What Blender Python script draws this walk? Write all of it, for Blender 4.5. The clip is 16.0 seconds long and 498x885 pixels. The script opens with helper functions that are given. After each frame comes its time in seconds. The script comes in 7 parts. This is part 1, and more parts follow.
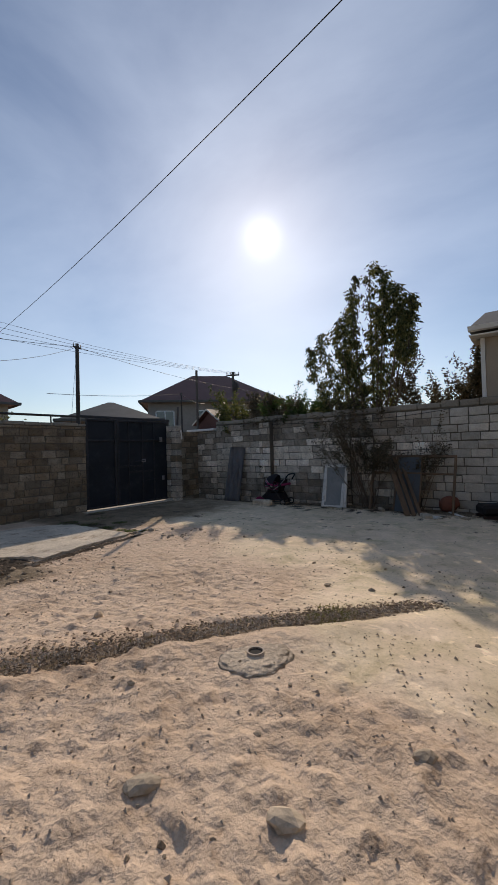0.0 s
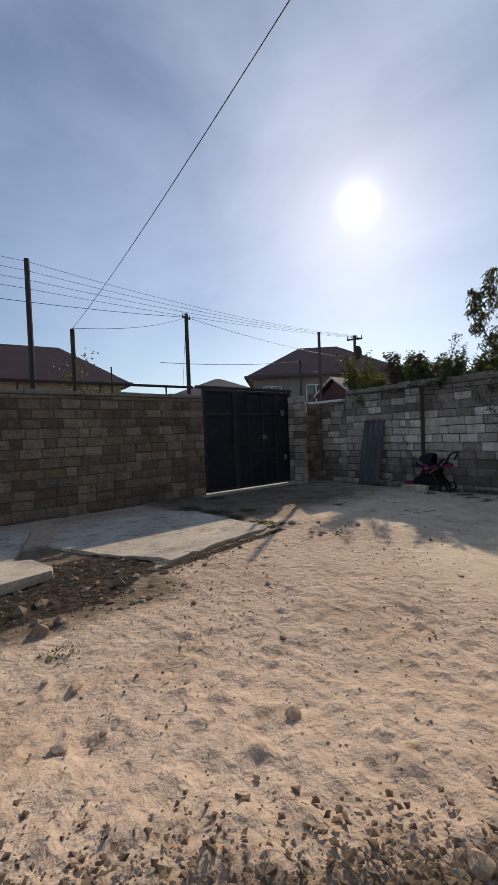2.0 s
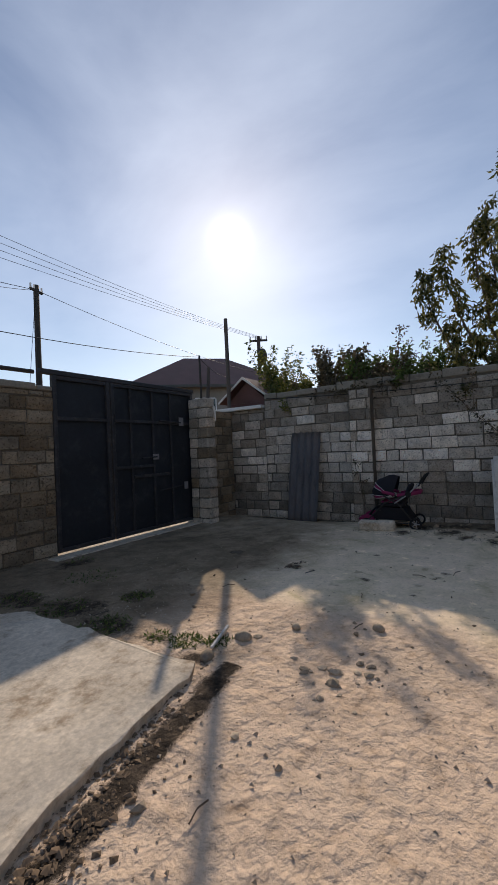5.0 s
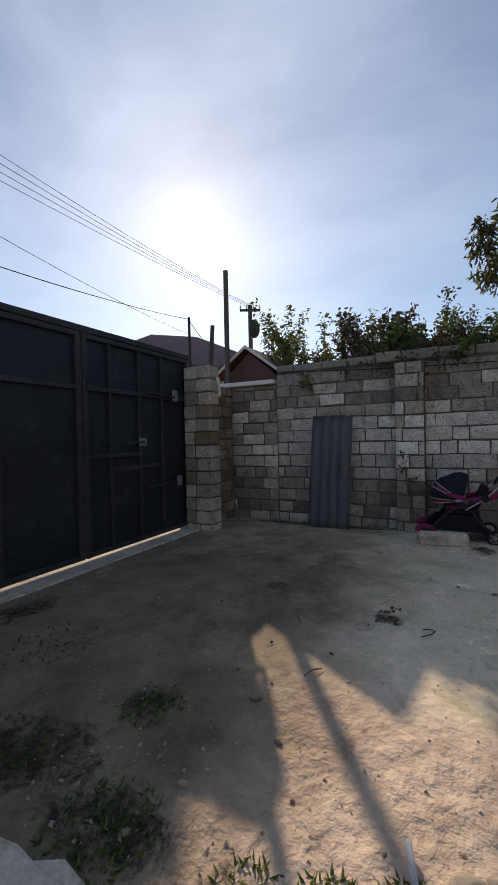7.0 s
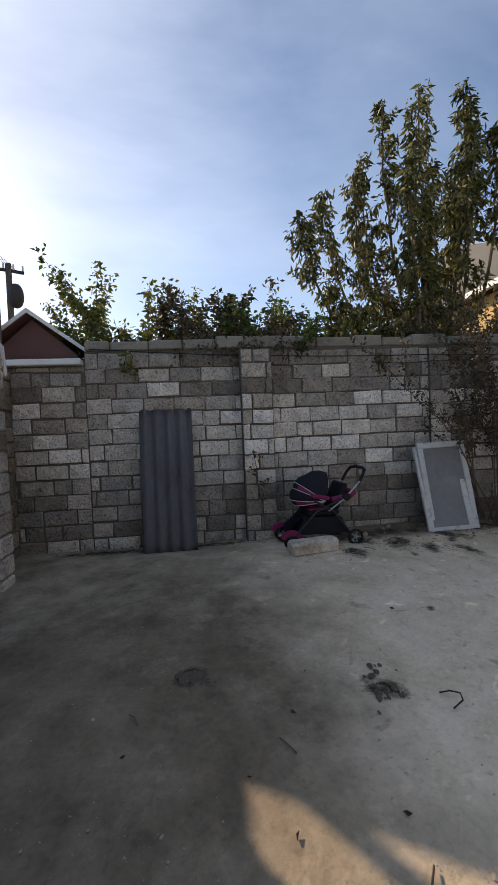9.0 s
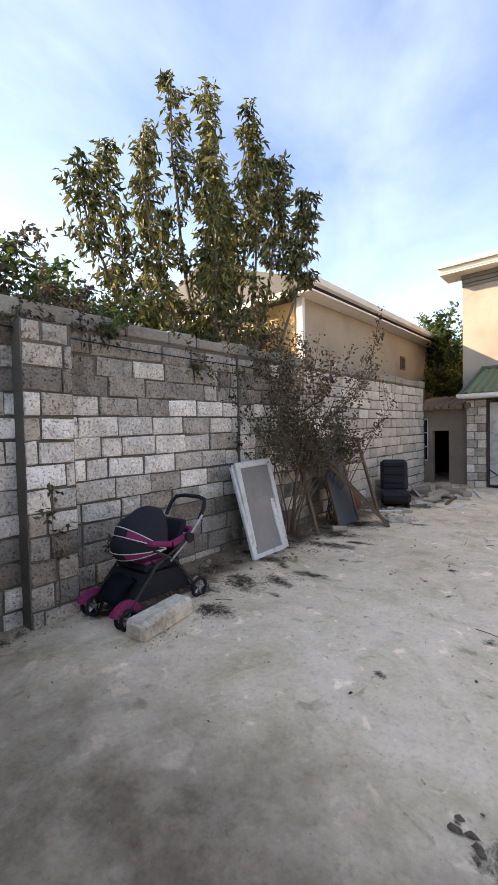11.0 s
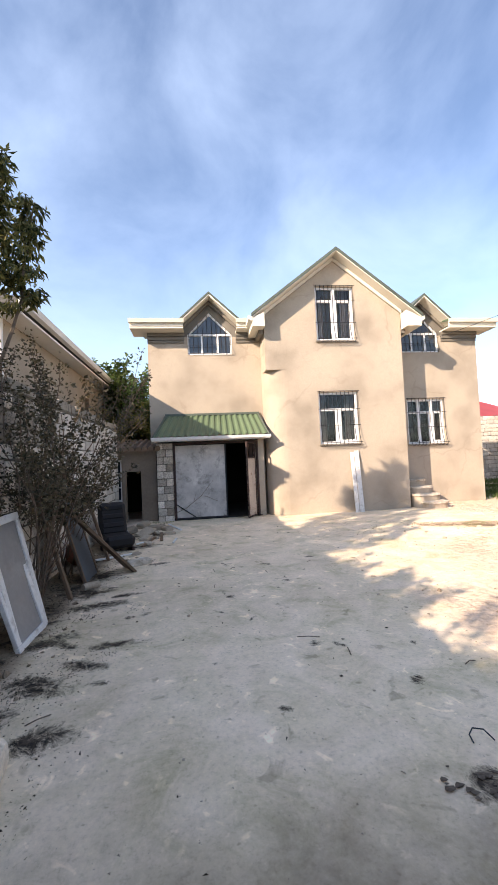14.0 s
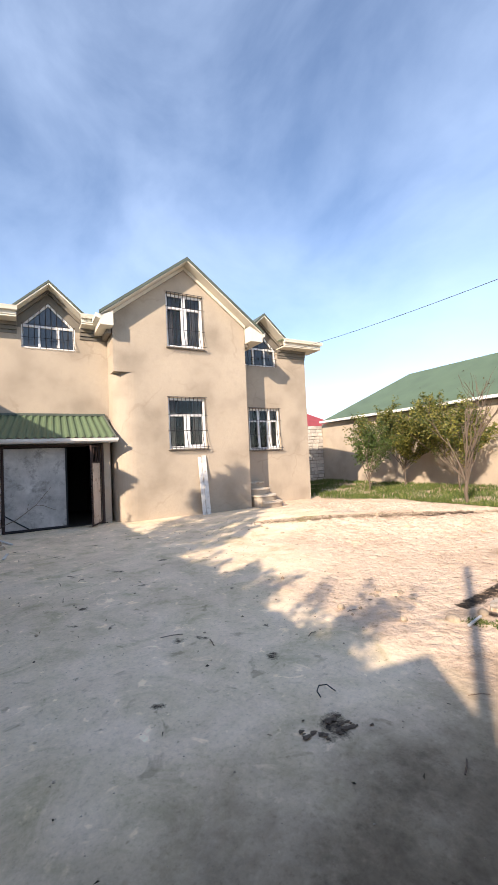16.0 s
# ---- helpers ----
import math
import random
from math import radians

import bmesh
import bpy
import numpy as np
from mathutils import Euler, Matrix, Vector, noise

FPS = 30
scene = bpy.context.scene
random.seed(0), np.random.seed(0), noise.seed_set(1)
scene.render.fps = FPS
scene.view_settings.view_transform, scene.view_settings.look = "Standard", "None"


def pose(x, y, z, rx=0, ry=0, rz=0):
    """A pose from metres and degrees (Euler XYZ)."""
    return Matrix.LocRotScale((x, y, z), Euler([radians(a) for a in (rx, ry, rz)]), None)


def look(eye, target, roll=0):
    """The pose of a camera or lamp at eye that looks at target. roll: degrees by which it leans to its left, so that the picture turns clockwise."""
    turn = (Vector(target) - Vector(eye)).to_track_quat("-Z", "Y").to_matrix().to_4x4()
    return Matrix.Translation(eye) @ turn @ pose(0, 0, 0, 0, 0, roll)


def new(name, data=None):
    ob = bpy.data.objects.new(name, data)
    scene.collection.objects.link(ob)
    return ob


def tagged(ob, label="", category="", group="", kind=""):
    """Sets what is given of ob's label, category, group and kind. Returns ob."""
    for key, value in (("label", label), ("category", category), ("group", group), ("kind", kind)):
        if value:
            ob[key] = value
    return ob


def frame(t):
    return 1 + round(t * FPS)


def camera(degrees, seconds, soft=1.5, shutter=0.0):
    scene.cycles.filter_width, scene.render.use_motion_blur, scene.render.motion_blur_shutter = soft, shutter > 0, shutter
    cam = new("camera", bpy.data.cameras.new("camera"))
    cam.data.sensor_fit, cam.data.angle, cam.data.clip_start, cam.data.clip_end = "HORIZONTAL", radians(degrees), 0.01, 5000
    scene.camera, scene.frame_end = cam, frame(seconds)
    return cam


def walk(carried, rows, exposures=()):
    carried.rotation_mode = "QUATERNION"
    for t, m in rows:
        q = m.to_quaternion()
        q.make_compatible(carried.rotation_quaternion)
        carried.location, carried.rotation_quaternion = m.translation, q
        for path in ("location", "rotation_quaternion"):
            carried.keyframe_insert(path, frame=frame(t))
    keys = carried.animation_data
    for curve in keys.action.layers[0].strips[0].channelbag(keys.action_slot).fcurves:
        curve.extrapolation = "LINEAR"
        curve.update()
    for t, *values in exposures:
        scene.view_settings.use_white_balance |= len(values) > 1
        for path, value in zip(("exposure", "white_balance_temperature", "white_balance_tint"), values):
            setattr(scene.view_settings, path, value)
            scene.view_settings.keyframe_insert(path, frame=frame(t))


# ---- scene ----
cam = camera(62.7, 16.0)
PATH = [
    (0, (0.705, 0.604, 1.363), (2.297, 1.813, 1.4), -1.6),
    (0.5, (0.897, 1.051, 1.365), (2.452, 2.308, 1.378), -1.9),
    (1, (1.113, 1.528, 1.396), (2.605, 2.859, 1.395), -2.5),
    (1.5, (1.263, 2.087, 1.357), (2.67, 3.508, 1.336), -2.9),
    (2, (1.488, 2.628, 1.248), (2.758, 4.172, 1.204), -2.3),
    (2.5, (1.749, 3.176, 1.219), (3.041, 4.702, 1.19), -1.3),
    (3, (2.084, 3.673, 1.189), (3.541, 5.043, 1.2), -1.6),
    (3.2, (2.233, 3.862, 1.157), (3.744, 5.172, 1.177), -1.7),
    (5.3, (3.748, 5.698, 1.173), (5.425, 6.787, 1.207), -2.7),
    (5.5, (3.853, 5.88, 1.208), (5.532, 6.967, 1.237), -2.6),
    (6, (4.168, 6.339, 1.196), (5.86, 7.405, 1.218), -2.2),
    (6.5, (4.418, 6.752, 1.164), (6.142, 7.765, 1.164), -1.7),
    (7, (4.701, 7.17, 1.154), (6.477, 8.09, 1.13), -1.3),
    (7.5, (4.953, 7.595, 1.204), (6.803, 8.351, 1.142), -1.3),
    (8, (5.185, 7.932, 1.245), (7.129, 8.396, 1.191), -1.9),
    (8.5, (5.519, 8.252, 1.248), (7.514, 8.376, 1.195), -2.5),
    (9, (5.822, 8.548, 1.166), (7.808, 8.319, 1.106), -2.4),
    (9.2, (5.964, 8.634, 1.164), (7.931, 8.276, 1.105), -2.1),
    (11.3, (7.836, 9.284, 1.308), (8.993, 7.653, 1.26), -1.4),
    (11.5, (7.991, 9.301, 1.285), (9.032, 7.593, 1.256), -1.5),
    (12, (8.365, 9.312, 1.285), (9.087, 7.447, 1.301), -1.7),
    (12.5, (8.656, 9.216, 1.255), (9.086, 7.263, 1.304), -2.1),
    (13, (8.878, 9.191, 1.256), (9.035, 7.199, 1.323), -2.1),
    (13.5, (9.017, 9.288, 1.328), (8.952, 7.291, 1.402), -2.3),
    (14, (9.084, 9.458, 1.333), (8.836, 7.476, 1.416), -2.5),
    (14.5, (9.247, 9.467, 1.329), (8.857, 7.507, 1.418), -2.7),
    (15, (9.336, 9.509, 1.377), (8.819, 7.578, 1.457), -2.7),
    (15.5, (9.323, 9.534, 1.349), (8.622, 7.662, 1.427), -2.7),
    (16, (9.321, 9.52, 1.325), (8.348, 7.774, 1.399), -2.6),
]
walk(cam, [(t, look(eye, target, roll)) for t, eye, target, roll in PATH],
     exposures=((0.0, -0.55, 6850, 14), (3.0, -0.48, 6850, 14), (5.5, -0.34, 7050, 15), (7.0, -0.22, 7150, 15), (9.2, 0.36, 7400, 17), (11.3, 1.5, 7700, 20), (12.5, 1.42, 7500, 20), (16.0, 0.9, 7000, 17)))

# ---- world, sun, exposure ----
SUN_DIR = Vector((0.731, 0.503, 0.466)).normalized()
sun_el = math.asin(SUN_DIR.z)
sun_az = math.atan2(SUN_DIR.x, SUN_DIR.y)


def make_world():
    w = bpy.data.worlds.new("sky")
    scene.world = w
    w.use_nodes = True
    n, l = w.node_tree.nodes, w.node_tree.links
    n.clear()
    out = n.new("ShaderNodeOutputWorld")
    bg = n.new("ShaderNodeBackground")
    sky = n.new("ShaderNodeTexSky")
    sky.sky_type = "NISHITA"
    sky.sun_disc = False
    sky.sun_elevation = sun_el
    sky.sun_rotation = sun_az
    sky.air_density, sky.dust_density, sky.ozone_density = 1.0, SKY_DUST, 2.0
    co = n.new("ShaderNodeTexCoord")
    # thin high cloud, drawn out in streaks
    mp = n.new("ShaderNodeMapping")
    mp.inputs["Scale"].default_value = (2.3, 0.9, 3.0)
    mp.inputs["Rotation"].default_value = (0.3, 0.2, 0.5)
    n1 = n.new("ShaderNodeTexNoise")
    n1.inputs["Scale"].default_value = 1.3
    n1.inputs["Detail"].default_value = 9
    n1.inputs["Roughness"].default_value = 0.55
    n1.inputs["Distortion"].default_value = 0.35
    rp = n.new("ShaderNodeValToRGB")
    rp.color_ramp.elements[0].position = 0.32
    rp.color_ramp.elements[1].position = 0.85
    l.new(co.outputs["Generated"], mp.inputs["Vector"])
    l.new(mp.outputs["Vector"], n1.inputs["Vector"])
    l.new(n1.outputs["Fac"], rp.inputs["Fac"])
    # forward scatter of the haze round the sun
    nm = n.new("ShaderNodeVectorMath")
    nm.operation = "NORMALIZE"
    dt = n.new("ShaderNodeVectorMath")
    dt.operation = "DOT_PRODUCT"
    dt.inputs[1].default_value = SUN_DIR
    l.new(co.outputs["Generated"], nm.inputs[0])
    l.new(nm.outputs["Vector"], dt.inputs[0])
    mx = n.new("ShaderNodeMath")
    mx.operation = "MAXIMUM"
    mx.inputs[1].default_value = 0.0
    l.new(dt.outputs["Value"], mx.inputs[0])

    def lobe(power, gain):
        p = n.new("ShaderNodeMath")
        p.operation = "POWER"
        p.inputs[1].default_value = power
        l.new(mx.outputs[0], p.inputs[0])
        g = n.new("ShaderNodeMath")
        g.operation = "MULTIPLY"
        g.inputs[1].default_value = gain
        l.new(p.outputs[0], g.inputs[0])
        return g

    a, b = lobe(1500, HALO[0]), lobe(150, HALO[1])
    c0 = lobe(5, HALO[2])
    c2 = n.new("ShaderNodeMath")   # thin cloud before the sun lights up
    c2.operation = "MULTIPLY_ADD"
    l.new(rp.outputs["Color"], c2.inputs[0])
    l.new(lobe(4, HALO[3]).outputs[0], c2.inputs[1])
    l.new(c0.outputs[0], c2.inputs[2])
    ad = n.new("ShaderNodeMath")
    ad.operation = "ADD"
    l.new(a.outputs[0], ad.inputs[0])
    l.new(b.outputs[0], ad.inputs[1])
    ad2 = n.new("ShaderNodeMath")
    ad2.operation = "ADD"
    l.new(ad.outputs[0], ad2.inputs[0])
    l.new(c2.outputs[0], ad2.inputs[1])
    cl = n.new("ShaderNodeMix")
    cl.data_type = "RGBA"
    cl.inputs["B"].default_value = CLOUD
    mf = n.new("ShaderNodeMath")
    mf.operation = "MULTIPLY"
    mf.inputs[1].default_value = 0.38
    l.new(rp.outputs["Color"], mf.inputs[0])
    l.new(mf.outputs[0], cl.inputs["Factor"])
    air = n.new("ShaderNodeMix")   # clear washed air, a little cyan
    air.data_type, air.blend_type = "RGBA", "MULTIPLY"
    air.inputs["Factor"].default_value = 1.0
    air.inputs["B"].default_value = (0.92, 0.965, 1.0, 1)
    l.new(sky.outputs["Color"], air.inputs["A"])
    l.new(air.outputs["Result"], cl.inputs["A"])
    hz = n.new("ShaderNodeMix")
    hz.data_type = "RGBA"
    hz.blend_type = "ADD"
    hz.inputs["Factor"].default_value = 1.0
    wh = n.new("ShaderNodeVectorMath")
    wh.operation = "SCALE"
    wh.inputs[0].default_value = (0.96, 0.98, 1.0)
    l.new(ad2.outputs[0], wh.inputs["Scale"])
    l.new(cl.outputs["Result"], hz.inputs["A"])
    l.new(wh.outputs["Vector"], hz.inputs["B"])
    l.new(hz.outputs["Result"], bg.inputs["Color"])
    bg.inputs["Strength"].default_value = SKY
    l.new(bg.outputs[0], out.inputs[0])


SKY, SKY_DUST = 0.135, 0.25
HALO = (5.0, 1.3, 0.95, 2.3)
CLOUD = (4.6, 6.2, 8.5, 1)
make_world()
sun = new("sun", bpy.data.lights.new("sun", "SUN"))
sun.data.energy, sun.data.angle, sun.data.color = 4.5, radians(0.6), (1.0, 0.88, 0.72)
sun.matrix_world = look((40 * SUN_DIR.x, 40 * SUN_DIR.y, 40 * SUN_DIR.z), (0, 0, 0))


# ---- materials ----
def mat(name, base, rough=0.85, metal=0.0, var=0.12, big=0.15, scale=30.0, bigscale=1.2, bump=0.15, bumpscale=None,
        spec=0.3, tint=None, island=0.0, objrand=0.0, stain=None, stain_scale=2.5, stain_amt=0.5, bumpdist=0.01, stretch=None, pits=0.0):
    """A weathered surface: grain and broad mottling on the base colour, stains, fine relief."""
    m = bpy.data.materials.new(name)
    m.use_nodes = True
    n, l = m.node_tree.nodes, m.node_tree.links
    b = n["Principled BSDF"]
    b.inputs["Roughness"].default_value = rough
    b.inputs["Metallic"].default_value = metal
    b.inputs["Specular IOR Level"].default_value = spec
    co = n.new("ShaderNodeTexCoord")
    geo = n.new("ShaderNodeNewGeometry")
    vec = geo.outputs["Position"]
    if stretch:
        mp = n.new("ShaderNodeMapping")
        mp.inputs["Scale"].default_value = stretch
        l.new(vec, mp.inputs["Vector"])
        vec = mp.outputs["Vector"]
    fine = n.new("ShaderNodeTexNoise")
    fine.inputs["Scale"].default_value = scale
    fine.inputs["Detail"].default_value = 5
    fine.inputs["Roughness"].default_value = 0.65
    broad = n.new("ShaderNodeTexNoise")
    broad.inputs["Scale"].default_value = bigscale
    broad.inputs["Detail"].default_value = 4
    l.new(vec, fine.inputs["Vector"])
    l.new(vec, broad.inputs["Vector"])

    def ranged(sock, lo, hi):
        r = n.new("ShaderNodeMapRange")
        r.inputs["From Min"].default_value, r.inputs["From Max"].default_value = 0.3, 0.7
        r.inputs["To Min"].default_value, r.inputs["To Max"].default_value = lo, hi
        l.new(sock, r.inputs["Value"])
        return r.outputs["Result"]

    def mul(a, c):
        q = n.new("ShaderNodeMath")
        q.operation = "MULTIPLY"
        l.new(a, q.inputs[0])
        l.new(c, q.inputs[1])
        return q.outputs[0]

    f = mul(ranged(fine.outputs["Fac"], 1 - var, 1 + var), ranged(broad.outputs["Fac"], 1 - big, 1 + big))
    if objrand:
        oi = n.new("ShaderNodeObjectInfo")
        r = n.new("ShaderNodeMapRange")
        r.inputs["To Min"].default_value, r.inputs["To Max"].default_value = 1 - objrand, 1 + objrand
        l.new(oi.outputs["Random"], r.inputs["Value"])
        f = mul(f, r.outputs["Result"])
    objrnd = oi.outputs["Random"] if objrand else None
    if island:
        r = n.new("ShaderNodeMapRange")
        r.inputs["To Min"].default_value, r.inputs["To Max"].default_value = 1 - island, 1 + island
        l.new(geo.outputs["Random Per Island"], r.inputs["Value"])
        f = mul(f, r.outputs["Result"])
    col = n.new("ShaderNodeRGB")
    col.outputs[0].default_value = (*base, 1)
    c = col.outputs[0]
    if tint:
        mxx = n.new("ShaderNodeMix")
        mxx.data_type = "RGBA"
        mxx.inputs["B"].default_value = (*tint, 1)
        l.new(c, mxx.inputs["A"])
        if island:
            l.new(geo.outputs["Random Per Island"], mxx.inputs["Factor"])
        elif objrnd:
            wn = n.new("ShaderNodeTexWhiteNoise")
            wn.noise_dimensions = "1D"
            l.new(objrnd, wn.inputs["W"])
            l.new(wn.outputs["Value"], mxx.inputs["Factor"])
        else:
            l.new(ranged(broad.outputs["Fac"], 0.0, 1.0), mxx.inputs["Factor"])
        c = mxx.outputs["Result"]
    if stain:
        sn = n.new("ShaderNodeTexNoise")
        sn.inputs["Scale"].default_value = stain_scale
        sn.inputs["Detail"].default_value = 8
        sn.inputs["Roughness"].default_value = 0.7
        l.new(vec, sn.inputs["Vector"])
        r = n.new("ShaderNodeMapRange")
        r.inputs["From Min"].default_value, r.inputs["From Max"].default_value = 0.52, 0.68
        r.inputs["To Max"].default_value = stain_amt
        l.new(sn.outputs["Fac"], r.inputs["Value"])
        mxx = n.new("ShaderNodeMix")
        mxx.data_type = "RGBA"
        mxx.inputs["B"].default_value = (*stain, 1)
        l.new(c, mxx.inputs["A"])
        l.new(r.outputs["Result"], mxx.inputs["Factor"])
        c = mxx.outputs["Result"]
    sc = n.new("ShaderNodeVectorMath")
    sc.operation = "SCALE"
    l.new(c, sc.inputs[0])
    l.new(f, sc.inputs["Scale"])
    l.new(sc.outputs["Vector"], b.inputs["Base Color"])
    if bump:
        bp = n.new("ShaderNodeBump")
        bp.inputs["Strength"].default_value = bump
        bp.inputs["Distance"].default_value = bumpdist
        bn = n.new("ShaderNodeTexNoise")
        bn.inputs["Scale"].default_value = bumpscale or scale
        bn.inputs["Detail"].default_value = 6
        l.new(vec, bn.inputs["Vector"])
        height = bn.outputs["Fac"]
        if pits:   # shelly hollows, their inner shade multiplied into the colour
            pn = n.new("ShaderNodeTexNoise")
            pn.inputs["Scale"].default_value = 42
            pn.inputs["Detail"].default_value = 3
            l.new(vec, pn.inputs["Vector"])
            pr = n.new("ShaderNodeMapRange")
            pr.inputs["From Min"].default_value, pr.inputs["From Max"].default_value = .56, .66
            pr.inputs["To Min"].default_value, pr.inputs["To Max"].default_value = 1.0, 1.0 - pits
            l.new(pn.outputs["Fac"], pr.inputs["Value"])
            height = mul(height, pr.outputs["Result"])
            sc2 = n.new("ShaderNodeVectorMath")
            sc2.operation = "SCALE"
            l.new(sc.outputs["Vector"], sc2.inputs[0])
            l.new(pr.outputs["Result"], sc2.inputs["Scale"])
            l.new(sc2.outputs["Vector"], b.inputs["Base Color"])
        l.new(height, bp.inputs["Height"])
        l.new(bp.outputs["Normal"], b.inputs["Normal"])
    return m


def leaf_mat(name, a, c, trans=0.35):
    m = mat(name, a, rough=0.5, tint=c, island=0.3, var=0.1, big=0.2, bump=0, spec=0.35)
    n, l = m.node_tree.nodes, m.node_tree.links
    b = n["Principled BSDF"]
    tr = n.new("ShaderNodeBsdfTranslucent")
    src = b.inputs["Base Color"].links[0].from_socket
    l.new(src, tr.inputs["Color"])
    mx = n.new("ShaderNodeMixShader")
    mx.inputs["Fac"].default_value = trans
    l.new(b.outputs[0], mx.inputs[1])
    l.new(tr.outputs[0], mx.inputs[2])
    l.new(mx.outputs[0], n["Material Output"].inputs["Surface"])
    return m


def ground_mat():
    """Bare trodden earth, damp at the wall foot and with shade painted in by the gate, that passes into dusty old
    cement in the east of the yard.
    """
    m = bpy.data.materials.new("ground")
    m.use_nodes = True
    n, l = m.node_tree.nodes, m.node_tree.links
    b = n["Principled BSDF"]
    b.inputs["Roughness"].default_value = 0.95
    b.inputs["Specular IOR Level"].default_value = 0.08
    geo = n.new("ShaderNodeNewGeometry")

    def attr(name):
        q = n.new("ShaderNodeAttribute")
        q.attribute_name = name
        return q.outputs["Fac"]

    def noise(scale, detail=6, rough=0.6, distort=0.0):
        q = n.new("ShaderNodeTexNoise")
        q.inputs["Scale"].default_value = scale
        q.inputs["Detail"].default_value = detail
        q.inputs["Roughness"].default_value = rough
        q.inputs["Distortion"].default_value = distort
        l.new(geo.outputs["Position"], q.inputs["Vector"])
        return q.outputs["Fac"]

    def ramp(src, stops):
        r = n.new("ShaderNodeValToRGB")
        while len(r.color_ramp.elements) < len(stops):
            r.color_ramp.elements.new(0.5)
        for e, (p, c) in zip(r.color_ramp.elements, stops):
            e.position, e.color = p, (*c, 1)
        l.new(src, r.inputs["Fac"])
        return r.outputs["Color"]

    def mix(f, a, c, how="MIX"):
        q = n.new("ShaderNodeMix")
        q.data_type, q.blend_type = "RGBA", how
        if isinstance(f, float):
            q.inputs["Factor"].default_value = f
        else:
            l.new(f, q.inputs["Factor"])
        l.new(a, q.inputs["A"])
        l.new(c, q.inputs["B"])
        return q.outputs["Result"]

    def edge(a, wob, lo, hi):
        """a soft ragged edge from a painted weight"""
        q = n.new("ShaderNodeMath")
        q.operation = "MULTIPLY_ADD"
        q.inputs[1].default_value = 0.9
        l.new(wob, q.inputs[0])
        l.new(a, q.inputs[2])
        r = n.new("ShaderNodeMapRange")
        r.inputs["From Min"].default_value, r.inputs["From Max"].default_value = lo, hi
        l.new(q.outputs[0], r.inputs["Value"])
        return r.outputs["Result"]

    grain = ramp(noise(38, 5, 0.7), [(0.30, (0.62, 0.60, 0.58)), (0.45, (0.94, 0.93, 0.92)), (0.62, (1.06, 1.05, 1.04)), (0.74, (1.35, 1.33, 1.30))])
    clod = ramp(noise(9, 6, 0.68), [(0.30, (0.62, 0.59, 0.56)), (0.40, (0.90, 0.885, 0.87)), (0.50, (1, 1, 1)), (0.68, (1.12, 1.115, 1.11))])
    dirt = ramp(noise(1.1, 7, 0.65, 0.3), [(0.27, (0.46, 0.335, 0.24)), (0.40, (0.60, 0.455, 0.335)), (0.54, (0.69, 0.535, 0.405)), (0.70, (0.59, 0.465, 0.355))])
    conc = ramp(noise(0.75, 8, 0.68, 0.3), [(0.30, (0.63, 0.50, 0.365)), (0.43, (0.78, 0.635, 0.475)), (0.58, (0.86, 0.71, 0.54)), (0.72, (0.71, 0.60, 0.45))])
    chip = ramp(noise(5.5, 3, 0.5, 0.8), [(0.27, (0.62, 0.60, 0.57)), (0.36, (0.97, 0.97, 0.96)), (0.63, (1, 1, 1)), (0.70, (1.32, 1.31, 1.3))])
    dirt = mix(1.0, dirt, clod, "MULTIPLY")
    conc = mix(0.95, conc, chip, "MULTIPLY")
    moss = ramp(noise(2.1, 7, 0.7, 0.6), [(0.33, (0.66, 0.68, 0.58)), (0.46, (0.90, 0.91, 0.86)), (0.58, (1, 1, 1)), (0.70, (1.08, 1.07, 1.07))])
    speck = ramp(noise(15, 2, 0.5), [(0.24, (0.62, 0.60, 0.57)), (0.31, (1, 1, 1)), (0.70, (1, 1, 1)), (0.76, (1.3, 1.3, 1.3))])
    conc = mix(0.9, conc, moss, "MULTIPLY")
    conc = mix(1.0, conc, speck, "MULTIPLY")
    both = mix(edge(attr("paved"), noise(1.6, 6), 0.70, 1.15), dirt, conc)
    # brown of the damp earth, also used for the painted shade by the gate
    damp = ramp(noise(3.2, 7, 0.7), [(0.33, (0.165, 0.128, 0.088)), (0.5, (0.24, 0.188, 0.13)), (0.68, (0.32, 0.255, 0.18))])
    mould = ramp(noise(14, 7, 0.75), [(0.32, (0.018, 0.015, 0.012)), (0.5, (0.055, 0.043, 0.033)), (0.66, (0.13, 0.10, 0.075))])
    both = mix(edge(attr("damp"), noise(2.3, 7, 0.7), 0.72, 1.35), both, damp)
    both = mix(edge(attr("mould"), noise(7.0, 9, 0.85, 0.5), 0.90, 1.04), both, mould)
    both = mix(0.55, both, grain, "MULTIPLY")
    l.new(both, b.inputs["Base Color"])
    bp = n.new("ShaderNodeBump")
    bp.inputs["Distance"].default_value = 0.05
    st = n.new("ShaderNodeMapRange")
    st.inputs["To Min"].default_value, st.inputs["To Max"].default_value = 0.9, 0.1
    l.new(attr("paved"), st.inputs["Value"])
    l.new(st.outputs["Result"], bp.inputs["Strength"])
    l.new(noise(12, 7, 0.56), bp.inputs["Height"])
    l.new(bp.outputs["Normal"], b.inputs["Normal"])
    return m


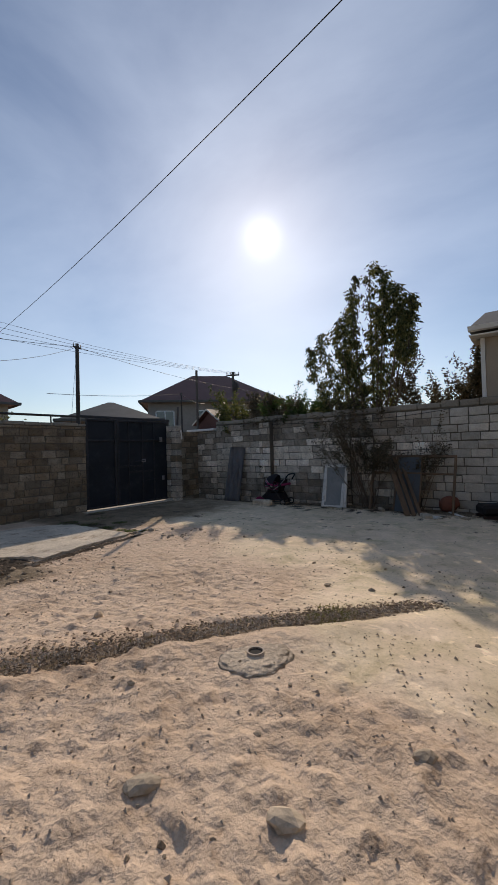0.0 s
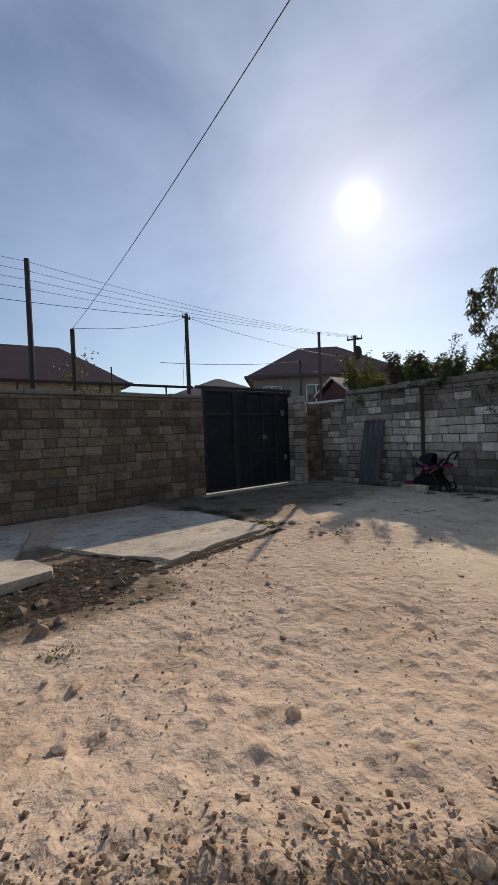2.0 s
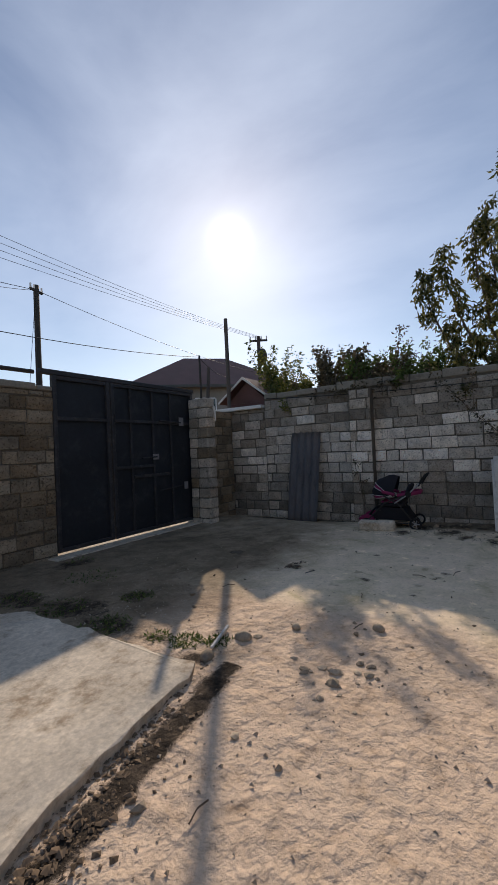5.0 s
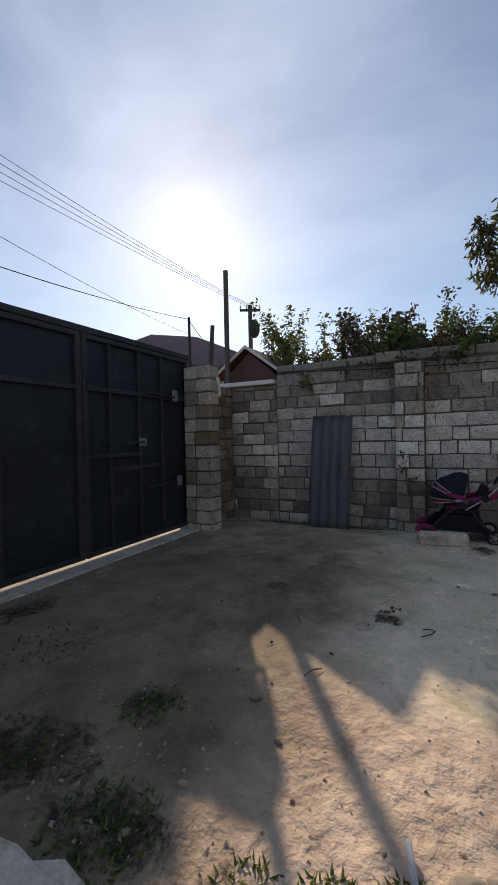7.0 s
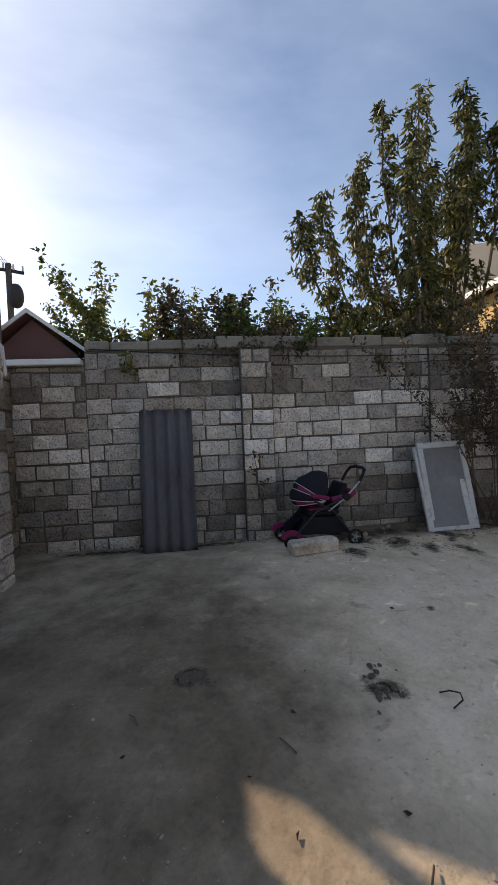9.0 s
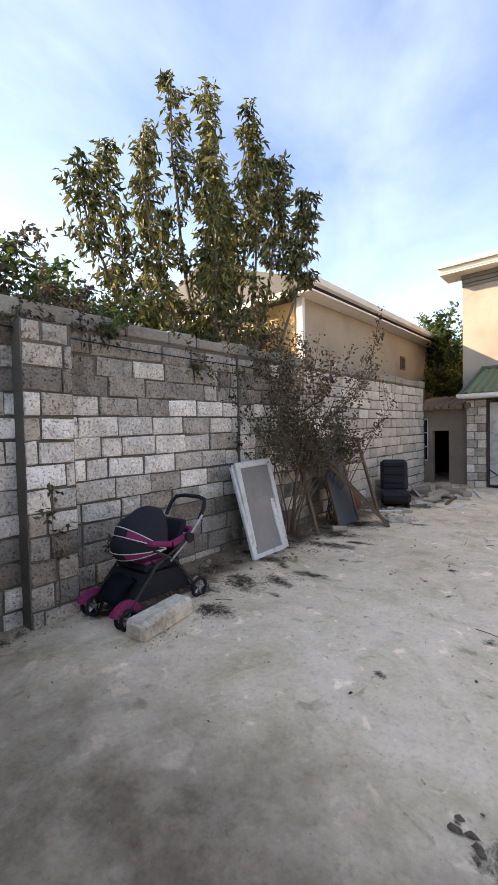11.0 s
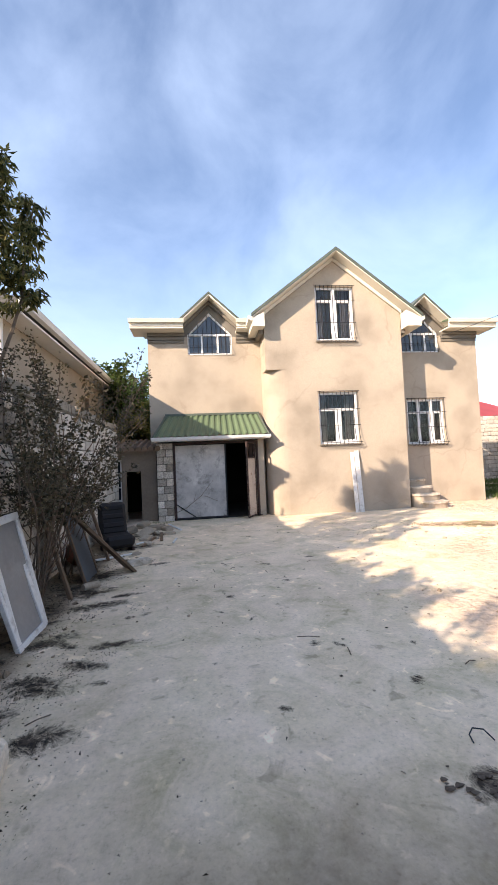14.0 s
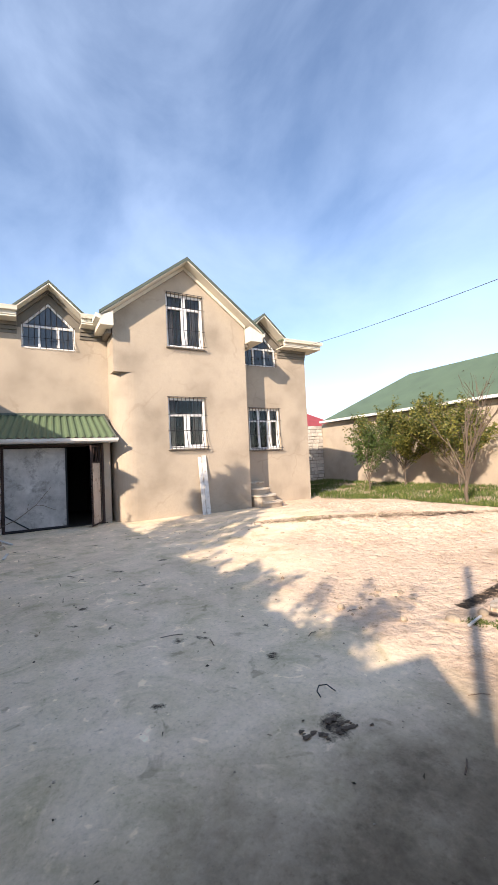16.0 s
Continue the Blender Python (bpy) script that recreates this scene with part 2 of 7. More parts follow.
M_GROUND = ground_mat()
M_BLOCK = mat("limestone_block", (0.60, 0.55, 0.48), tint=(0.44, 0.37, 0.295), pits=0.5, var=0.26, big=0.2, scale=45, bigscale=5, bump=0.9, bumpscale=26, bumpdist=0.018, objrand=0.32,
              stain=(0.16, 0.145, 0.125), stain_scale=6, stain_amt=0.5, spec=0.1)
# weathered blocks, base colour darkened for the backlit gate side
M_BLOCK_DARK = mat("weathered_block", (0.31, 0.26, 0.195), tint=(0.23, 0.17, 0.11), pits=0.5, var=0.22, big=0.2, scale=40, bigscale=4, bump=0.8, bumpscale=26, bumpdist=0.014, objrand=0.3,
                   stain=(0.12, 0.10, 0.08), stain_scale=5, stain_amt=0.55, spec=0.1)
M_BLOCK_FAR = mat("limestone_joined", (0.52, 0.485, 0.43), var=0.18, big=0.12, scale=40, bigscale=4, bump=0.6, bumpscale=30, island=0.2,
                  stain=(0.2, 0.17, 0.13), stain_scale=5, stain_amt=0.4, spec=0.1)
M_BLOCK_PALE = mat("pale_limestone_block", (0.86, 0.795, 0.71), tint=(0.64, 0.57, 0.48), pits=0.45, var=0.22, big=0.2, scale=45, bigscale=5, bump=0.9, bumpscale=26, bumpdist=0.018, objrand=0.28,
                   stain=(0.24, 0.225, 0.20), stain_scale=7, stain_amt=0.45, spec=0.1)
M_BLOCK_GREY = mat("weathered_grey_block", (0.38, 0.34, 0.29), tint=(0.26, 0.22, 0.175), pits=0.5, var=0.24, big=0.2, scale=45, bigscale=5, bump=0.9, bumpscale=26, bumpdist=0.018, objrand=0.25,
                   stain=(0.14, 0.125, 0.105), stain_scale=6, stain_amt=0.55, spec=0.1)
M_MULCH = mat("dark_mulch", (0.075, 0.058, 0.042), rough=0.95, var=0.25, bump=0, island=0.4, spec=0.1)
M_CEMENT = mat("dirty_tan_cement", (0.54, 0.445, 0.345), var=0.3, big=0.3, scale=30, bump=1.0, bumpscale=25, bumpdist=0.02, spec=0.1)
M_MORTAR = mat("mortar", (0.15, 0.13, 0.105), var=0.25, scale=60, bump=0.5, spec=0.1)
M_CAP = mat("cement_cap", (0.29, 0.26, 0.215), var=0.18, big=0.2, scale=35, bump=0.6, bumpdist=0.012, stain=(0.14, 0.13, 0.115), stain_scale=4, spec=0.1)
M_SLAB = mat("cement_slab", (0.60, 0.525, 0.425), var=0.22, big=0.2, scale=30, bigscale=2.0, bump=0.5, bumpscale=16, bumpdist=0.015, stain=(0.27, 0.20, 0.135), stain_scale=4.5, stain_amt=0.85, spec=0.1)
M_PLASTER = mat("sand_render", (0.405, 0.345, 0.273), var=0.08, big=0.26, scale=50, bigscale=0.9, bump=0.25, bumpscale=70, bumpdist=0.004,
                stain=(0.29, 0.25, 0.20), stain_scale=0.9, stain_amt=0.7, spec=0.1)


def hairline_cracks(m):
    """Fine branching cracks here and there in the render."""
    n, l = m.node_tree.nodes, m.node_tree.links
    b = n["Principled BSDF"]
    src = b.inputs["Base Color"].links[0].from_socket
    geo = n.new("ShaderNodeNewGeometry")
    wob = n.new("ShaderNodeTexNoise")
    wob.inputs["Scale"].default_value = 1.6
    wob.inputs["Detail"].default_value = 6
    l.new(geo.outputs["Position"], wob.inputs["Vector"])
    add = n.new("ShaderNodeMix")
    add.data_type, add.blend_type = "RGBA", "ADD"
    add.inputs["Factor"].default_value = 0.9
    l.new(geo.outputs["Position"], add.inputs["A"])
    l.new(wob.outputs["Color"], add.inputs["B"])
    vor = n.new("ShaderNodeTexVoronoi")
    vor.feature = "DISTANCE_TO_EDGE"
    vor.inputs["Scale"].default_value = 0.55
    l.new(add.outputs["Result"], vor.inputs["Vector"])
    line = n.new("ShaderNodeMapRange")
    line.inputs["From Min"].default_value, line.inputs["From Max"].default_value = 0.004, 0.016
    line.inputs["To Min"].default_value, line.inputs["To Max"].default_value = 1.0, 0.0
    l.new(vor.outputs["Distance"], line.inputs["Value"])
    gate = n.new("ShaderNodeTexNoise")
    gate.inputs["Scale"].default_value = 0.7
    l.new(geo.outputs["Position"], gate.inputs["Vector"])
    rp = n.new("ShaderNodeMapRange")
    rp.inputs["From Min"].default_value, rp.inputs["From Max"].default_value = 0.46, 0.56
    rp.inputs["To Max"].default_value = 0.2
    l.new(gate.outputs["Fac"], rp.inputs["Value"])
    f = n.new("ShaderNodeMath")
    f.operation = "MULTIPLY"
    l.new(line.outputs["Result"], f.inputs[0])
    l.new(rp.outputs["Result"], f.inputs[1])
    mx = n.new("ShaderNodeMix")
    mx.data_type = "RGBA"
    mx.inputs["B"].default_value = (0.17, 0.13, 0.10, 1)
    l.new(f.outputs[0], mx.inputs["Factor"])
    l.new(src, mx.inputs["A"])
    l.new(mx.outputs["Result"], b.inputs["Base Color"])


hairline_cracks(M_PLASTER)
M_PLASTER_D = mat("stained_dark_render", (0.22, 0.175, 0.135), var=0.1, big=0.2, scale=30, bump=0.3, spec=0.1, stain=(0.11, 0.09, 0.07), stain_scale=2)
M_PLASTER_Y = mat("ochre_render", (0.62, 0.44, 0.20), var=0.06, big=0.1, scale=50, bump=0.2, spec=0.1)
M_PLASTER_G = mat("grey_render", (0.40, 0.34, 0.27), var=0.08, big=0.15, scale=40, bump=0.2, spec=0.1, stain=(0.27, 0.23, 0.18), stain_scale=1.2)
M_WHITE = mat("white_paint", (0.78, 0.77, 0.74), rough=0.5, var=0.03, big=0.06, scale=20, bump=0.05, stain=(0.55, 0.52, 0.47), stain_scale=5, stain_amt=0.25)
M_SOFFIT = mat("cream_soffit", (0.70, 0.66, 0.56), rough=0.6, var=0.03, big=0.08, scale=10, bump=0.03)
M_PVC = mat("white_window_profile", (0.80, 0.80, 0.79), rough=0.35, var=0.02, big=0.04, bump=0)
M_FRIEZE = mat("grey_brown_band", (0.17, 0.155, 0.13), rough=0.7, var=0.08, bump=0.1)
M_ROOF_G = mat("green_roof_metal", (0.095, 0.14, 0.08), rough=0.45, var=0.05, big=0.12, scale=12, bump=0.05, spec=0.4)
M_ROOF_DG = mat("dark_roof_trim", (0.085, 0.105, 0.085), rough=0.5, var=0.05, bump=0.05)
M_ROOF_R = mat("red_roof_metal", (0.36, 0.055, 0.05), rough=0.5, var=0.05, big=0.12, bump=0.05)
M_ROOF_B = mat("brown_roof", (0.13, 0.062, 0.055), rough=0.6, var=0.1, big=0.15, bump=0.1)
M_ROOF_GREY = mat("grey_roof", (0.10, 0.10, 0.095), rough=0.7, var=0.1, big=0.15, bump=0.1)
M_FARWALL = mat("far_wall", (0.28, 0.25, 0.22), var=0.08, big=0.1, scale=6, bump=0)
M_GLASS = mat("window_glass", (0.03, 0.035, 0.04), rough=0.06, var=0.02, big=0.1, bump=0.02, spec=0.9)


def clear_pane():
    """Thin window glass: mostly clear, with a mirror gloss."""
    m = bpy.data.materials.new("clear_pane")
    m.use_nodes = True
    n, l = m.node_tree.nodes, m.node_tree.links
    n.remove(n["Principled BSDF"])
    tr, gl, mx, fr = n.new("ShaderNodeBsdfTransparent"), n.new("ShaderNodeBsdfGlossy"), n.new("ShaderNodeMixShader"), n.new("ShaderNodeFresnel")
    tr.inputs["Color"].default_value = (.72, .76, .78, 1)
    gl.inputs["Roughness"].default_value = .04
    fr.inputs["IOR"].default_value = 1.5
    l.new(fr.outputs[0], mx.inputs["Fac"])
    l.new(tr.outputs[0], mx.inputs[1])
    l.new(gl.outputs[0], mx.inputs[2])
    l.new(mx.outputs[0], n["Material Output"].inputs["Surface"])
    return m


M_CLEAR = clear_pane()
M_CURTAIN = mat("faded_curtain", (0.42, 0.37, 0.34), rough=0.9, var=0.1, big=0.2, bump=0.1, stretch=(6, 1, 0.3))
M_BAR = mat("black_iron", (0.035, 0.035, 0.04), rough=0.55, metal=0.3, var=0.1, bump=0.1)
M_GATE = mat("blue_black_gate_paint", (0.022, 0.026, 0.034), rough=0.45, var=0.15, big=0.2, scale=25, bump=0.12, spec=0.4,
             stain=(0.06, 0.06, 0.065), stain_scale=4, stain_amt=0.5)
M_GATE_FRAME = mat("dark_gate_frame", (0.045, 0.045, 0.05), rough=0.55, var=0.15, big=0.2, bump=0.15, stain=(0.12, 0.11, 0.10), stain_scale=8, stain_amt=0.5)
M_DOOR = mat("grey_galvanised_door", (0.52, 0.50, 0.47), rough=0.6, metal=0.1, var=0.12, big=0.22, scale=9, bigscale=2.2, bump=0.1, stain=(0.20, 0.185, 0.17), stain_scale=3.5, stain_amt=0.85)
M_RUST = mat("rust_flaked_paint", (0.50, 0.42, 0.35), rough=0.8, var=0.1, big=0.2, bump=0.3, stain=(0.16, 0.06, 0.035), stain_scale=5, stain_amt=0.95)
M_RUSTDARK = mat("rusty_frame", (0.055, 0.035, 0.03), rough=0.8, var=0.2, bump=0.3)
# near-black colour that stands in for the shade inside rooms and holes
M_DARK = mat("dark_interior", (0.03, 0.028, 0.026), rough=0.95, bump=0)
M_SHEET = mat("grey_fibre_cement", (0.27, 0.265, 0.275), rough=0.85, var=0.12, big=0.18, scale=30, bump=0.3, stain=(0.13, 0.13, 0.135), stain_scale=3, stretch=(1, 1, 0.3), spec=0.15)
M_FRAMEW = mat("flaking_white_wood", (0.70, 0.69, 0.66), rough=0.65, var=0.08, big=0.1, scale=40, bump=0.3, stain=(0.33, 0.30, 0.26), stain_scale=9, stain_amt=0.6)
M_PANE = mat("dusty_pane", (0.22, 0.225, 0.225), rough=0.35, var=0.08, big=0.2, scale=15, bump=0.05, spec=0.5, stain=(0.31, 0.31, 0.30), stain_scale=3, stain_amt=0.5)
M_OLDWOOD = mat("old_brown_wood", (0.17, 0.115, 0.075), rough=0.85, var=0.2, big=0.2, scale=30, bump=0.4, stretch=(1, 1, 0.15))
M_POLE = mat("grey_weathered_pole", (0.12, 0.105, 0.095), rough=0.9, var=0.2, big=0.15, scale=25, bump=0.4, stretch=(1, 1, 0.1))
M_POLE_D = mat("dark_steel_pole", (0.045, 0.042, 0.04), rough=0.7, var=0.15, bump=0.2)
M_WIRE = mat("black_cable", (0.02, 0.02, 0.022), rough=0.6, bump=0)
M_BARK = mat("bark", (0.13, 0.10, 0.075), rough=0.95, var=0.25, big=0.2, scale=40, bump=0.6)
M_TWIG = mat("twig", (0.16, 0.115, 0.085), rough=0.9, var=0.2, bump=0.3)
M_STONE = mat("rubble_stone", (0.40, 0.33, 0.25), rough=0.95, var=0.2, big=0.15, scale=35, bump=0.6, objrand=0.3, spec=0.1)
M_STONE_D = mat("dark_clod", (0.36, 0.275, 0.195), rough=0.95, var=0.25, scale=40, bump=0.7, island=0.35, objrand=0.2, spec=0.1)
M_GRIT = mat("grit", (0.62, 0.53, 0.43), rough=0.95, var=0.1, big=0.1, bump=0, tint=(0.30, 0.24, 0.18), island=0.3, spec=0.1)
M_CLOD = mat("crumbled_earth", (0.30, 0.215, 0.145), rough=0.95, var=0.2, big=0.25, bump=0, tint=(0.10, 0.075, 0.055), island=0.4, spec=0.1)
M_PEACH = leaf_mat("peach_leaf", (0.045, 0.066, 0.02), (0.20, 0.18, 0.06), 0.3)
M_DRYLEAF = leaf_mat("dull_leaf", (0.055, 0.052, 0.03), (0.13, 0.10, 0.055), 0.25)
M_YELLOWLEAF = leaf_mat("yellowing_leaf", (0.06, 0.10, 0.025), (0.21, 0.19, 0.045), 0.35)
M_GREENLEAF = leaf_mat("green_leaf", (0.05, 0.09, 0.02), (0.09, 0.13, 0.035), 0.3)
M_GRASS = leaf_mat("grass_blade", (0.075, 0.14, 0.03), (0.15, 0.17, 0.05), 0.3)
M_GRASS_DRY = leaf_mat("dry_grass_blade", (0.15, 0.17, 0.05), (0.30, 0.26, 0.11), 0.4)
M_FABRIC = mat("black_stroller_cloth", (0.018, 0.018, 0.024), rough=0.8, var=0.15, scale=80, bump=0.2)
M_PINK = mat("faded_pink_cloth", (0.26, 0.03, 0.10), rough=0.8, var=0.12, scale=60, bump=0.2)
M_NAVY = mat("navy_cloth", (0.014, 0.017, 0.03), rough=0.75, var=0.15, scale=70, bump=0.2)
M_PIPING = mat("pale_piping", (0.62, 0.60, 0.62), rough=0.7, bump=0)
M_STEEL = mat("dull_steel_tube", (0.42, 0.42, 0.43), rough=0.35, metal=0.8, var=0.1, bump=0)
M_RUBBER = mat("black_rubber", (0.02, 0.02, 0.02), rough=0.75, var=0.15, bump=0.1)
M_SEAT = mat("worn_black_seat", (0.016, 0.015, 0.016), rough=0.7, var=0.2, big=0.2, scale=50, bump=0.3)
M_TILE = mat("old_roof_tile", (0.20, 0.14, 0.10), rough=0.9, var=0.2, big=0.25, scale=20, bump=0.4)
M_TERRACOTTA = mat("old_terracotta", (0.22, 0.085, 0.055), rough=0.85, var=0.15, big=0.25, bump=0.2, stain=(0.1, 0.06, 0.045), stain_scale=6)
M_MESH = mat("grey_insect_mesh", (0.10, 0.115, 0.13), rough=0.7, var=0.1, big=0.2, bump=0.05)


# ---- helpers for building ----
def finish(bm, name, material, smooth=False):
    me = bpy.data.meshes.new(name)
    bm.to_mesh(me)
    bm.free()
    if smooth:
        for p in me.polygons:
            p.use_smooth = True
    for k in (material if isinstance(material, (list, tuple)) else [material]):
        me.materials.append(k)
    return me


def part(name, bm, material, parent=None, label="", smooth=False):
    ob = new(name, finish(bm, name, material, smooth))
    if parent is not None:
        ob.parent = parent
    if label:
        ob["label"] = label
    return ob


def empty(name, label, category, group="", kind="", at=(0, 0, 0)):
    ob = new(name)
    ob.location = at
    return tagged(ob, label, category, group, kind)


def setting(name, bm, material, label, category="", smooth=False):
    return tagged(part(name, bm, material, None, "", smooth), label, category or name.split("_")[0], kind="structure")


def box(bm, x0, x1, y0, y1, z0, z1, bevel=0.0, m=None, mi=0):
    vs = [bm.verts.new((x, y, z)) for z in (z0, z1) for y in (y0, y1) for x in (x0, x1)]
    fs = [(0, 2, 3, 1), (4, 5, 7, 6), (0, 1, 5, 4), (2, 6, 7, 3), (0, 4, 6, 2), (1, 3, 7, 5)]
    made = [bm.faces.new([vs[i] for i in f]) for f in fs]
    for f in made:
        f.material_index = mi
    if bevel:
        edges = list({e for f in made for e in f.edges})
        r = bmesh.ops.bevel(bm, geom=edges, offset=bevel, segments=1, affect="EDGES", profile=0.5)
        vs = list({v for f in r["faces"] for v in f.verts} | {v for v in vs if v.is_valid})
    if m is not None:
        for v in vs:
            v.co = m @ v.co
    return vs


def bxm(x0, x1, y0, y1, z0, z1, bevel=0.0, m=None):
    bm = bmesh.new()
    box(bm, x0, x1, y0, y1, z0, z1, bevel, m)
    return bm


def prism(bm, pts, axis, a0, a1):
    """A polygon, given in the plane across axis ('x','y','z'), drawn out from a0 to a1."""
    def put(p, a):
        return {"x": (a, p[0], p[1]), "y": (p[0], a, p[1]), "z": (p[0], p[1], a)}[axis]
    lo = [bm.verts.new(put(p, a0)) for p in pts]
    hi = [bm.verts.new(put(p, a1)) for p in pts]
    k = len(pts)
    bm.faces.new(lo)
    bm.faces.new(hi)
    for i in range(k):
        bm.faces.new((lo[i], lo[(i + 1) % k], hi[(i + 1) % k], hi[i]))
    bmesh.ops.recalc_face_normals(bm, faces=bm.faces)
    return lo + hi


def tube(bm, pts, r, sides=6, r1=None, cap=True):
    """A round bar along the points, tapering from r to r1."""
    pts = [Vector(p) for p in pts]
    r1 = r if r1 is None else r1
    rings = []
    up = Vector((0.13, 0.21, 0.97))
    for i, p in enumerate(pts):
        d = (pts[min(i + 1, len(pts) - 1)] - pts[max(i - 1, 0)]).normalized()
        a = d.cross(up)
        a = a.normalized() if a.length > 1e-3 else d.cross(Vector((1, 0, 0))).normalized()
        b = d.cross(a)
        rr = r + (r1 - r) * i / max(1, len(pts) - 1)
        rings.append([bm.verts.new(p + rr * (math.cos(2 * math.pi * k / sides) * a + math.sin(2 * math.pi * k / sides) * b)) for k in range(sides)])
    for q, w in zip(rings, rings[1:]):
        for k in range(sides):
            bm.faces.new((q[k], q[(k + 1) % sides], w[(k + 1) % sides], w[k]))
    if cap:
        bm.faces.new(rings[0][::-1])
        bm.faces.new(rings[-1])


def sag(a, b, drop, k=12):
    a, b = Vector(a), Vector(b)
    return [a.lerp(b, i / k) - Vector((0, 0, drop * 4 * (i / k) * (1 - i / k))) for i in range(k + 1)]


def rock(rng, rx, ry, rz, jag=0.25, sub=1):
    bm = bmesh.new()
    bmesh.ops.create_icosphere(bm, subdivisions=sub, radius=1)
    for v in bm.verts:
        k = 1 + rng.uniform(-jag, jag)
        v.co = Vector((v.co.x * rx * k, v.co.y * ry * k, max(-0.35, v.co.z) * rz * k))
    return bm


def leaf_mesh(name, places, ways, sizes, material, width=0.35, fold=0.25, seed=3):
    """Many small pointed leaves in one mesh; each is two triangles folded at the midrib."""
    rng = np.random.default_rng(seed)
    p, d, s = np.asarray(places, float), np.asarray(ways, float), np.asarray(sizes, float)[:, None]
    d = d / np.linalg.norm(d, axis=1, keepdims=True)
    q = rng.normal(size=d.shape)
    side = np.cross(d, q)
    side /= np.linalg.norm(side, axis=1, keepdims=True) + 1e-9
    nrm = np.cross(d, side)
    mid = p + d * s * 0.45
    v = np.stack([p, mid + side * s * width / 2 + nrm * s * fold * 0.3, p + d * s - nrm * s * 0.12, mid - side * s * width / 2 + nrm * s * fold * 0.3], 1).reshape(-1, 3)
    k = len(p)
    base = np.arange(k)[:, None] * 4
    f = np.concatenate([base + [0, 1, 2], base + [0, 2, 3]], 1).reshape(-1, 3)
    me = bpy.data.meshes.new(name)
    me.from_pydata(v.tolist(), [], f.tolist())
    me.materials.append(material)
    return me


def grow(bm, rng, p, d, length, r, depth, out, droop=0.0, spread=0.6, kids=3, upright=0.2, sides=5):
    """A limb and its side limbs; out gathers (place, way) along the thin ones."""
    p, d = Vector(p), Vector(d).normalized()
    pts, k = [p.copy()], 5
    for i in range(k):
        d = (d + Vector((rng.gauss(0, 0.10), rng.gauss(0, 0.10), rng.gauss(0, 0.08) + upright * 0.12 - droop * 0.1))).normalized()
        p = p + d * length / k
        pts.append(p.copy())
    tube(bm, pts, r, sides, max(0.003, r * 0.45))
    if depth <= 1:
        for i in range(1, k + 1):
            out.append((pts[i], d.copy()))
            out.append((pts[i].lerp(pts[i - 1], 0.5), d.copy()))
    if depth > 0:
        for j in range(kids):
            t = rng.uniform(0.3, 1.0)
            q = pts[min(k, int(t * k))]
            a = rng.uniform(0, 2 * math.pi)
            nd = (d + spread * Vector((math.cos(a), math.sin(a), rng.uniform(-0.1, 0.5)))).normalized()
            grow(bm, rng, q, nd, length * rng.uniform(0.5, 0.75), max(0.004, r * 0.5), depth - 1, out, droop, spread, kids, upright, 4)


def leaves_from(out, rng, per, size, jitter=0.12, hang=0.5, keep=1.0):
    pl, wy, sz = [], [], []
    for p, d in out:
        if rng.random() > keep:
            continue
        for _ in range(per):
            pl.append((p.x + rng.gauss(0, jitter), p.y + rng.gauss(0, jitter), p.z + rng.gauss(0, jitter)))
            wy.append((d.x * 0.4 + rng.gauss(0, 0.6), d.y * 0.4 + rng.gauss(0, 0.6), d.z * 0.3 - hang + rng.gauss(0, 0.45)))
            sz.append(size * rng.uniform(0.6, 1.25))
    return pl, wy, sz


def smooth(a, b, t):
    t = max(0.0, min(1.0, (t - a) / (b - a)))
    return t * t * (3 - 2 * t)


# ---- ground ----
def trench_d(x, y):
    return (x - 1.7) * 0.574 + (y - 3.72) * 0.82


def ground_z(x, y):
    near = 1 - smooth(2.9, 6.4, x)
    near *= smooth(-1.4, 1.6, y) * smooth(-1.0, 0.3, x)
    z = -0.2 + 0.18 * near * (1 - smooth(-0.2, 1.6, trench_d(x, y)))
    z -= 0.08 * smooth(10.3, 11.2, x) * smooth(6.0, 8.5, y)
    return z


def paved(x, y):
    a = smooth(6.3, 7.3, x)
    b = smooth(2.4, 3.6, x) * (1 - smooth(1.6, 3.2, y + 0.35 * (3.6 - x)))
    b = max(b, 0.9 * smooth(4.4, 6.2, x) * (1 - smooth(4.2, 6.2, y)))
    strip = smooth(10.4, 10.8, x) * (1 - smooth(6.2, 7.4, y))   # bare earth at the foot of the wall
    return max(a, b) * (1 - strip) * smooth(0.0, 0.5, x)


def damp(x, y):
    """Brown damp earth along the wall foot and in the trench; before the gate it also paints in shade."""
    # a: ground before the gate, browned to deepen the shade there
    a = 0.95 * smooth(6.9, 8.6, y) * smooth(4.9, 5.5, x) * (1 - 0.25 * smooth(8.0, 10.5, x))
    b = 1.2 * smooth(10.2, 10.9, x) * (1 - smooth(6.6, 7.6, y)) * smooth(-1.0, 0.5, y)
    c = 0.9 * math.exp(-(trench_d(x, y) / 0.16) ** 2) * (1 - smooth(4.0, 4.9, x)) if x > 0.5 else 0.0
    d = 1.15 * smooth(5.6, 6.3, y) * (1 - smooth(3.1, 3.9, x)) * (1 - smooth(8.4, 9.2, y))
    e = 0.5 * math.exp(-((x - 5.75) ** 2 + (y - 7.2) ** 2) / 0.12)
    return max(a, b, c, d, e)


